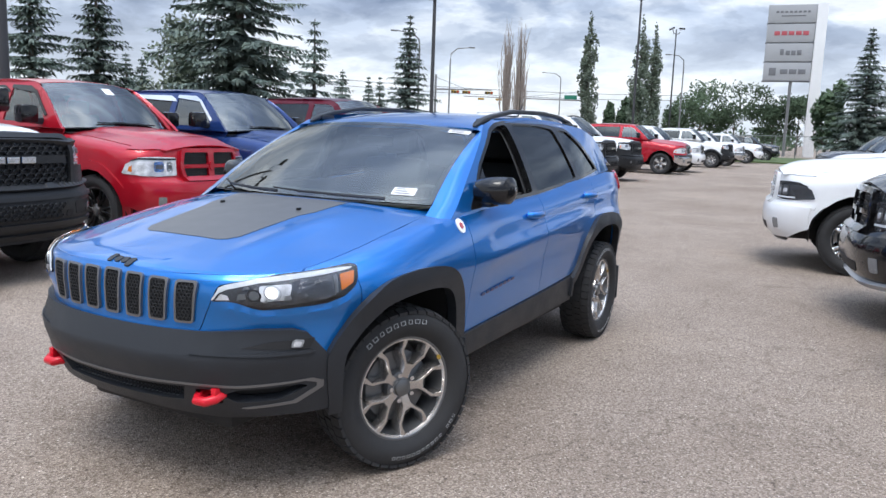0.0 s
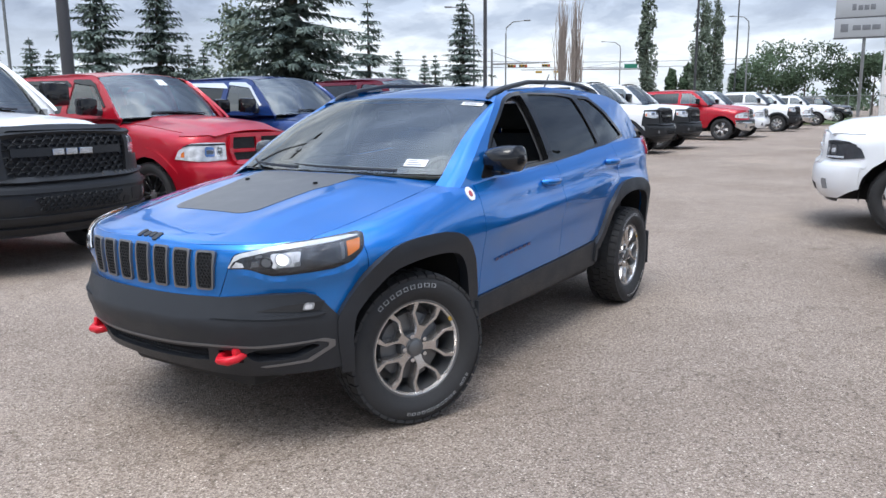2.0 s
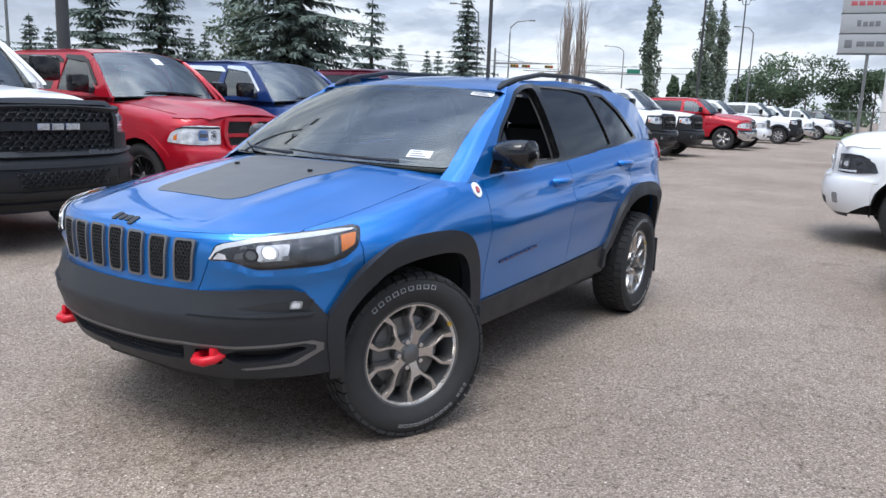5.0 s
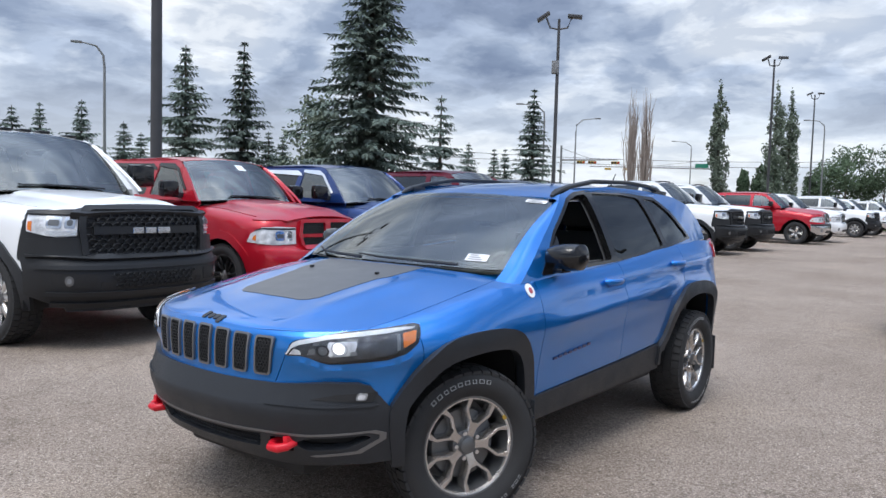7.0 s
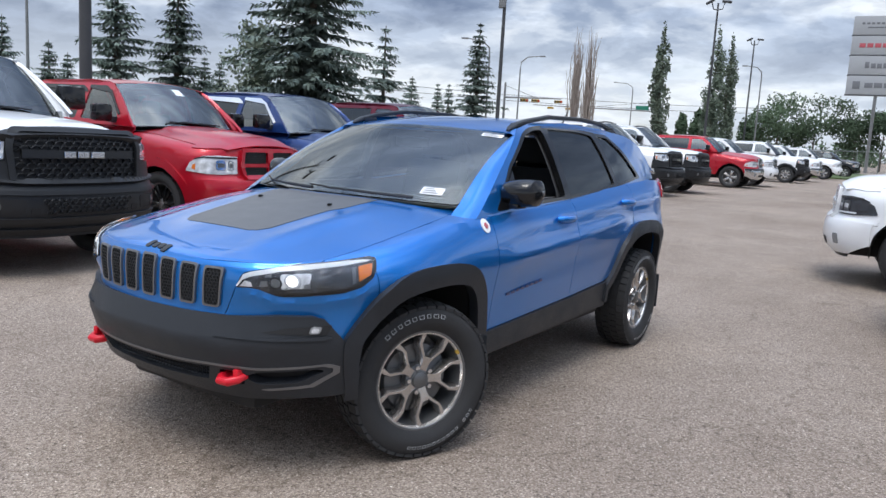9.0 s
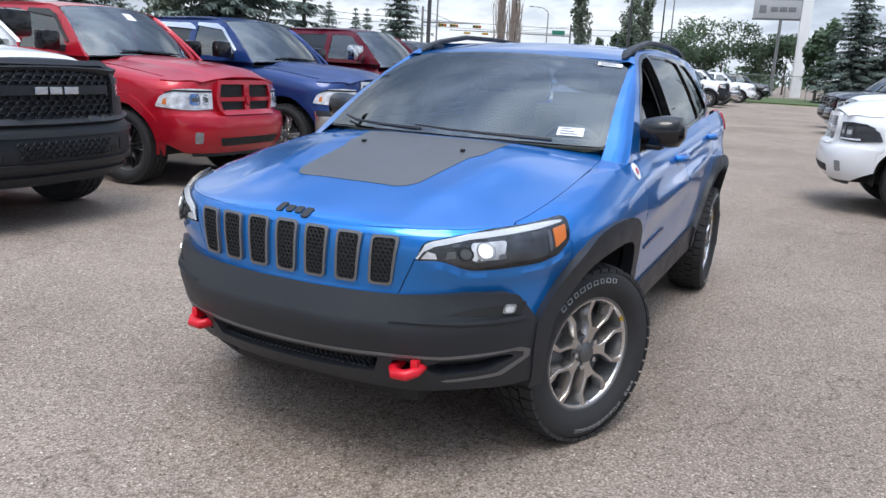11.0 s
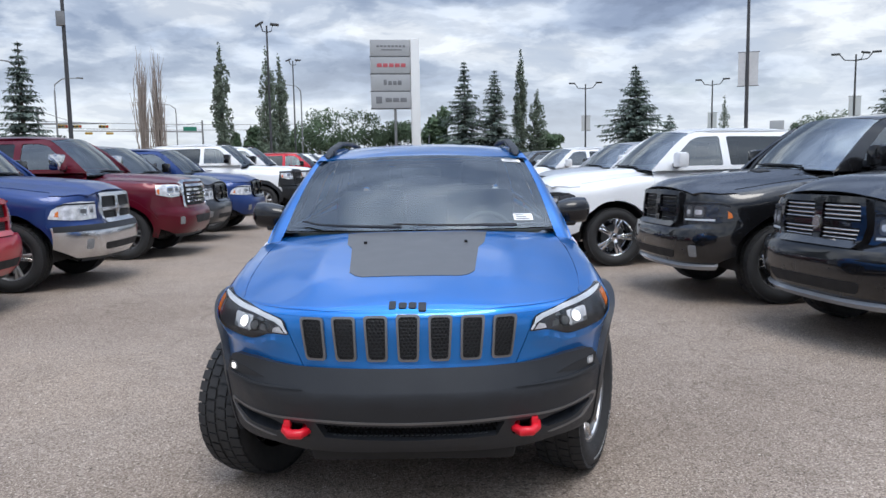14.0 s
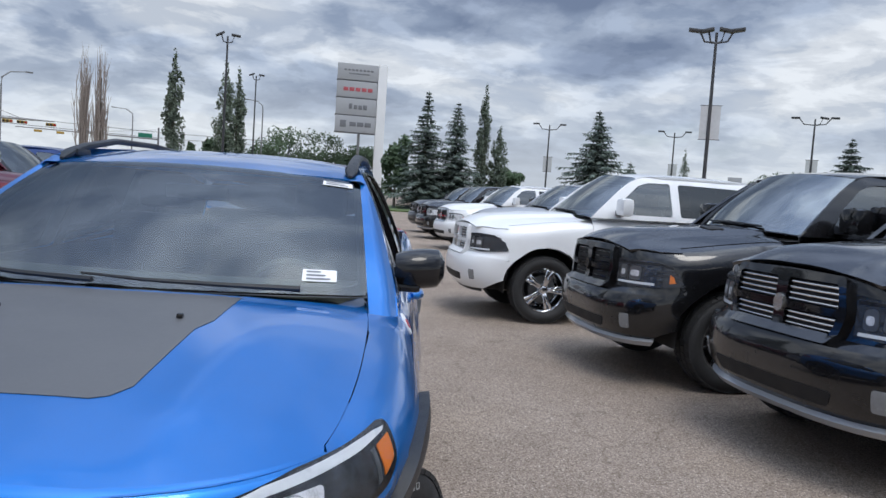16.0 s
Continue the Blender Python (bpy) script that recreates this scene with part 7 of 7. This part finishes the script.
def bare_poplar(az, d, h, w, seed):
    rng = random.Random(seed)
    x, y = place(az, d)
    t = thing("bare_poplar", "leafless grey-brown columnar poplar with upright twigs", "tree", pose(x, y, 0.1), "columnar poplars")
    part("trunk", trunk_bm(h * 0.8, 0.16), BARK, t)
    bm = bmesh.new()
    for i in range(46):
        a, z0 = rng.uniform(0, 6.28), h * rng.uniform(0.03, 0.55)
        r = w * rng.uniform(0.3, 1.0)
        l = h * rng.uniform(0.25, 0.45)
        ca, sa = math.cos(a), math.sin(a)
        p = [Vector((0.04 * ca, 0.04 * sa, z0)), Vector((r * 0.7 * ca, r * 0.7 * sa, z0 + l * 0.3)), Vector((r * ca, r * sa, min(h, z0 + l)))]
        tube(bm, p, [0.05, 0.035, 0.012], seg=4, cap=False)
        for k in range(4):
            q = p[1].lerp(p[2], rng.random())
            tube(bm, [q, q + Vector((rng.uniform(-0.25, 0.25), rng.uniform(-0.25, 0.25), rng.uniform(0.6, 1.4)))], [0.02, 0.006], seg=3, cap=False)
    part("bare_crown", bm, TWIG, t, smooth=0)
    return t


def broadleaf(az, d, h, w, seed, label, n=2600, mat=None, size=0.22):
    rng = random.Random(seed)
    x, y = place(az, d)
    t = thing("broadleaf_tree", label, "tree", pose(x, y, 0.1), "broadleaf trees by the fence")
    part("trunk", trunk_bm(h * 0.75, 0.16, 0, 9, rng, w * 0.7), BARK, t)
    cl = [(rng.uniform(-1, 1) * w * 0.6, rng.uniform(-1, 1) * w * 0.6, h * rng.uniform(0.30, 0.86), w * rng.uniform(0.28, 0.5), w * rng.uniform(0.28, 0.5), h * rng.uniform(0.09, 0.17)) for _ in range(16)]
    part("crown", leaves_bm(cl, n, size, rng), mat or LEAF2, t, smooth=0)
    return t


def height(el, d):
    return 1.48 + d * math.tan(radians(el)) - 0.1


SPRUCE = "dark green spruce on the grass verge"
for i, (az, el, d, w) in enumerate([(-56.7, 10.5, 42, 1.75), (-52.9, 11.0, 42, 1.55), (-38.5, 7.9, 46, 2.0), (-31.7, 8.5, 52, 1.55)]):
    spruce(az, d, height(el, d), w, 20 + i, SPRUCE, lean=0.02 if i == 1 else 0.0, sparse=0.5 if i == 2 else 1.0)
spruce(-43.7, 40, 17.6, 2.75, 31, "very tall broad old spruce on the grass verge")
for i, (az, el, d, w) in enumerate([(-67.4, 5.5, 62, 1.7), (-65.8, 5.8, 62, 1.5), (-63.3, 6.2, 60, 1.7), (-60.7, 4.9, 64, 1.6), (-59.6, 4.2, 68, 1.4),
                                    (-51.0, 4.7, 60, 1.5), (-50.0, 4.5, 64, 1.5), (-69.5, 5.6, 62, 1.7), (-72, 5.0, 62, 1.7),
                                    (-36.4, 4.4, 66, 1.4), (-34.5, 4.0, 70, 1.0), (-33.7, 4.0, 70, 1.0)]):
    spruce(az, d, height(el, d), w, 40 + i, "young spruce in the row along the road")
broadleaf(-47.6, 44, height(7.9, 44), 2.2, 5, "pale-leaved tree against the tall spruce", 2600, PALELEAF, 0.13)
for az, el, w, s in [(-24.7, 7.8, 0.8, 1), (-23.6, 8.2, 0.8, 2)]:
    bare_poplar(az, 50, height(el, 50), w * 0.62, s)
poplar(-18.7, 62, height(8.8, 62), 0.9, 3, "tall slim columnar poplar in leaf")
poplar(-15.1, 76, height(8.4, 76), 1.15, 4, "tall columnar poplar of a close pair", 5200)
poplar(-14.2, 77, height(7.9, 77), 1.1, 7, "tall columnar poplar of a close pair", 5200)
for i, (az, el, d, w) in enumerate([(-9.4, 4.7, 125, 4.8), (-7.2, 4.5, 128, 4.7), (-11.0, 3.0, 130, 2.8), (-4.7, 4.2, 128, 4.2), (-3.2, 3.6, 128, 3.7), (-0.8, 4.9, 80, 1.7), (7.4, 2.5, 82, 2.0),
                                    (25.8, 3.3, 150, 4.4), (24.4, 2.6, 150, 2.6), (31.6, 3.4, 130, 3.5), (34, 3.2, 130, 4), (-15.6, 3.2, 95, 1.8), (-17.0, 2.8, 95, 0.9)]):
    broadleaf(az, d, height(el, d), w, 60 + i, "leafy broadleaf tree beyond the lot", 3000)
for i, (az, el, d, w) in enumerate([(1.3, 7.8, 76, 2.2), (3.5, 7.1, 76, 2.3), (13.6, 7.1, 76, 2.9), (16.0, 3.5, 84, 1.8), (29.9, 5.7, 95, 3.0)]):
    spruce(az, d, height(el, d), w, 80 + i, "dark dense spruce behind the parked vehicles")
poplar(5.45, 80, height(8.3, 80), 1.0, 8, "dark columnar poplar beside spruces", 5600)
poplar(6.6, 80, height(5.4, 80), 1.2, 9, "dark columnar poplar beside spruces", 3600)
poplar(19.6, 110, height(4.4, 110), 0.9, 10, "small far columnar poplar", 1500)

rng = random.Random(9)
cl = []
for i in range(150):
    az = rng.uniform(-80, 48)
    d = rng.uniform(210, 260)
    x, y = place(az, d)
    cl.append((x, y, rng.uniform(1.5, 4.2), rng.uniform(3, 7), rng.uniform(3, 7), rng.uniform(1.5, 4.0)))
tagged(finish(leaves_bm(cl, 9000, 0.75, rng), "far_woods", LEAF2, smooth=0), "low far belt of trees along the horizon", "woods", kind="stuff")


# ---- lamps, poles, signs ----
def lot_light(az, d, h, heads, label, banner=False, box_on=False, mat=DPOLE, r=0.10):
    x, y = place(az, d)
    t = thing("lot_light", label, "lamp post", pose(x, y, 0, 0, 0, -az), "car lot lamp posts")
    bm = bmesh.new()
    tube(bm, [(0, 0, 0), (0, 0, 0.75)], 0.30, 20)
    part("footing", bm, CONCRETE, t)
    bm = bmesh.new()
    tube(bm, [(0, 0, 0.75), (0, 0, h * 0.6), (0, 0, h)], [r, r * 0.85, r * 0.65], 12)
    part("pole", bm, mat, t)
    for dx, tilt in heads:
        bm = bmesh.new()
        s = 1 if dx > 0 else -1
        tube(bm, [(0, 0, h - 0.5), (dx * 0.55, 0, h - 0.42), (dx * 0.8, 0, h + 0.05)], 0.045, 8)
        part("arm", bm, mat, t)
        bm = bmesh.new()
        box(bm, -0.34, 0.34, -0.22, 0.22, -0.07, 0.07, 0.03, pose(dx, 0, h + 0.10, 0, tilt * s, 0))
        part("lamp_head", bm, mat, t)
    if banner:
        for z in (h * 0.50, h * 0.66):
            bm = bmesh.new()
            tube(bm, [(-0.45, 0, z), (0.55, 0, z)], 0.02, 6)
            part("banner_rod", bm, mat, t)
        bm = bmesh.new()
        box(bm, -0.42, 0.50, -0.012, 0.012, h * 0.50, h * 0.66)
        part("banner", bm, BANNER, t, "pale cloth banner")
    if box_on:
        bm = bmesh.new()
        box(bm, -0.28, 0.05, -0.16, 0.16, h - 2.6, h - 2.0, 0.02)
        part("control_box", bm, POLE, t)
    return t


lot_light(-58.6, 18, 10.0, [(-0.8, 20), (0.8, 20)], "dark steel lot lamp post behind the red pickup", r=0.13)
lot_light(-30.1, 38, 10.3, [(-0.75, 35), (0.75, 5)], "lot lamp post with two flood heads and a control box", box_on=True)
lot_light(-15.4, 62, 12.4, [(-0.55, 30), (0.6, 5)], "lot lamp post with flood heads near poplars")
lot_light(-12.8, 93, 13.9, [(-0.5, 25), (0.6, 5)], "dark lot lamp post by the fence")
lot_light(21.1, 41, 10.2, [(-0.95, -8), (-0.45, 12), (0.45, 12), (0.95, -8)], "lot lamp post with a branched head and a banner", banner=True)
lot_light(10.1, 84, 9.8, [(-1.4, 0), (1.4, 0)], "far lot lamp post with a branched head", banner=True)
lot_light(18.8, 88, 10.0, [(-1.4, 0), (1.4, 0)], "far lot lamp post with a branched head", banner=True)
lot_light(27.6, 73, 10.0, [(-1.5, 0), (1.5, 0), (0.7, 10)], "lot lamp post with a branched head and banner", banner=True)


def street_lamp(az, d, h, reach, label):
    x, y = place(az, d)
    t = thing("street_lamp", label, "street lamp", pose(x, y, 0, 0, 0, -az), "street lamps")
    bm = bmesh.new()
    s = 1 if reach > 0 else -1
    pts = [(0, 0, 0), (0, 0, h - 1.4), (0.06 * s, 0, h - 0.7), (reach * 0.35, 0, h - 0.15), (reach, 0, h)]
    tube(bm, pts, [0.10, 0.075, 0.07, 0.06, 0.04], 8)
    part("pole", bm, POLE, t)
    bm = bmesh.new()
    box(bm, -0.32, 0.32, -0.13, 0.13, -0.07, 0.06, 0.03, pose(reach + 0.25 * s, 0, h))
    part("lamp_head", bm, POLE, t)


for az, el, d, reach in [(-61.9, 9.8, 52, -1.3), (-30.9, 7.2, 70, -2.0), (-20.5, 4.6, 125, -2.4), (-12.1, 6.0, 105, -1.8), (-28.6, 6.2, 84, 2.0)]:
    street_lamp(az, d, height(el, d), reach, "grey curved street lamp beyond the lot")


def signal_mast(az0, az1, d, el, heads, label):
    x0, y0 = place(az0, d)
    x1, y1 = place(az1, d)
    h = height(el, d)
    ln = math.hypot(x1 - x0, y1 - y0)
    t = thing("traffic_signal_mast", label, "traffic signal", pose(x0, y0, 0, 0, 0, math.degrees(math.atan2(y1 - y0, x1 - x0))), "signal masts")
    bm = bmesh.new()
    tube(bm, [(0, 0, 0), (0, 0, h + 1.6)], [0.16, 0.11], 8)
    part("pole", bm, POLE, t)
    bm = bmesh.new()
    tube(bm, [(0, 0, h), (ln, 0, h + 0.1)], [0.11, 0.06], 8)
    tube(bm, [(0, 0, h + 1.3), (ln * 0.55, 0, h + 0.1)], 0.03, 6)
    part("arm", bm, POLE, t)
    for f in heads:
        bm = bmesh.new()
        box(bm, ln * f - 0.46, ln * f + 0.46, -0.14, 0.14, h - 0.38, h - 0.08, 0.03)
        hd = part("signal_head", bm, SIGNALYELLOW, t)
        for k, mm in ((-0.32, DARK), (0, DARK), (0.32, TAILRED)):
            bm = bmesh.new()
            tube(bm, [(ln * f + k, -0.20, h - 0.24), (ln * f + k, -0.16, h - 0.24)], 0.12, 12)
            part("lens", bm, mm, hd)
    return t, ln, h


signal_mast(-29.6, -25.5, 88, 3.2, [0.35, 0.55, 0.95], "traffic signal mast arm over the road")
t, ln, h = signal_mast(-18.9, -27.5, 115, 2.7, [0.7, 0.85], "far traffic signal mast arm with a green road sign")
bm = bmesh.new()
box(bm, 0.8, 2.6, -0.06, -0.02, h - 0.1, h + 0.7, 0.01)
part("road_sign", bm, SIGNGREEN, t)


def power_line(a, b, z, sag, label):
    t = thing("overhead_wire", label, "wire", kind="structure")
    bm = bmesh.new()
    (x0, y0), (x1, y1) = place(*a), place(*b)
    for dz in (0, 0.9):
        tube(bm, [(x0 + (x1 - x0) * f, y0 + (y1 - y0) * f, z + dz - sag * 4 * f * (1 - f)) for f in [i / 12 for i in range(13)]], 0.035, 4, cap=False)
    part("cable", bm, DPOLE, t)


power_line((-48, 120), (-8, 150), 9.0, 1.2, "pair of thin dark overhead wires by the road")


def pylon_sign(az, d):
    x, y = place(az, d)
    k_ = d * 1.9 / 140
    t = thing("pylon_sign", "tall grey dealership pylon sign with four stacked panels", "sign", pose(x, y, 0, 0, 0, 8) @ Matrix.Diagonal((k_, k_, k_, 1)))
    top, bot = height(9.15, d) / k_, height(4.25, d) / k_
    bm = bmesh.new()
    box(bm, 1.72, 2.55, -0.35, 0.35, 0, top + 0.05, 0.03)
    part("pillar", bm, PILLARWHITE, t)
    bm = bmesh.new()
    tube(bm, [(0.2, 0, 0), (0.2, 0, bot + 0.1)], 0.13, 10)
    part("post", bm, POLE, t)
    n = 4
    hgt = (top - bot) / n
    for i in range(n):
        z0 = bot + i * hgt
        bm = bmesh.new()
        box(bm, -2.05, 1.70, -0.26, 0.26, z0 + 0.05, z0 + hgt - 0.05, 0.04)
        p = part("panel", bm, SIGNWHITE, t)
        bm = bmesh.new()
        box(bm, -2.10, 1.70, -0.20, 0.20, z0 - 0.05, z0 + 0.05)
        part("panel_gap", bm, SIGNGREY, t)
        zc = z0 + hgt / 2
        bm = bmesh.new()
        if i == 0:      # emblem and a word as plain blocks
            box(bm, -1.60, -1.05, -0.275, -0.262, zc - 0.32, zc + 0.32, 0.004)
            part("emblem_print", bm, SIGNGREY, p)
            for k in range(3):
                bm = bmesh.new()
                box(bm, -0.72 + k * 0.70, -0.12 + k * 0.70, -0.275, -0.262, zc - 0.20, zc + 0.20, 0.004)
                part("emblem_print", bm, SIGNGREY, p)
        elif i == 1:
            for k, (w, hh) in enumerate([(0.30, 0.40), (0.34, 0.28), (0.34, 0.28), (0.36, 0.32)]):
                bm = bmesh.new()
                box(bm, -0.86 + k * 0.44, -0.86 + k * 0.44 + w, -0.275, -0.262, zc - 0.22, zc - 0.22 + hh + 0.1, 0.004)
                part("emblem_print", bm, SIGNGREY, p)
        elif i == 2:
            for k in range(5):
                bm = bmesh.new()
                box(bm, -1.45 + k * 0.56, -1.0 + k * 0.56, -0.275, -0.262, zc - 0.17, zc + 0.17, 0.004)
                part("emblem_print", bm, SIGNRED, p)
        else:
            for k in range(8):
                bm = bmesh.new()
                box(bm, -1.45 + k * 0.35, -1.22 + k * 0.35, -0.275, -0.262, zc + 0.08, zc + 0.24, 0.004)
                part("emblem_print", bm, SIGNGREY, p)
            bm = bmesh.new()
            box(bm, -1.0, 0.9, -0.275, -0.262, zc - 0.22, zc - 0.12, 0.004)
            part("emblem_print", bm, SIGNGREY, p)
    return t


pylon_sign(-3.95, 112)


def fence(a, b, h, n, label):
    (x0, y0), (x1, y1) = place(*a), place(*b)
    ln = math.hypot(x1 - x0, y1 - y0)
    t = thing("chain_link_fence", label, "fence", pose(x0, y0, 0.1, 0, 0, math.degrees(math.atan2(y1 - y0, x1 - x0))))
    for i in range(n + 1):
        bm = bmesh.new()
        tube(bm, [(ln * i / n, 0, 0), (ln * i / n, 0, h)], 0.045, 6)
        part("post", bm, POLE, t)
    bm = bmesh.new()
    tube(bm, [(0, 0, h), (ln, 0, h)], 0.035, 6)
    part("top_rail", bm, POLE, t)
    bm = bmesh.new()
    m = int(ln / 0.22)
    for i in range(m):
        x = ln * i / m
        for s in (1, -1):
            e = min(ln, max(0, x + s * h))
            box_pts = [(x, 0, 0.05), (e, 0, 0.05 + abs(e - x))]
            tube(bm, box_pts, 0.004, 3, cap=False)
    part("wire_mesh", bm, POLE, t)


fence((-13, 92), (4, 84), 2.3, 12, "grey chain link fence along the lot's far edge")
bm = bmesh.new()
x, y = place(23.0, 70)
t = thing("small_sign_box", "small grey sign box on a post", "sign", pose(x, y, 0, 0, 0, -22))
tube(bm, [(0, 0, 0), (0, 0, 3.2)], 0.06, 8)
part("post", bm, POLE, t)
bm = bmesh.new()
box(bm, -0.55, 0.55, -0.2, 0.2, 3.1, 4.7, 0.03)
part("sign_face", bm, SIGNWHITE, t)
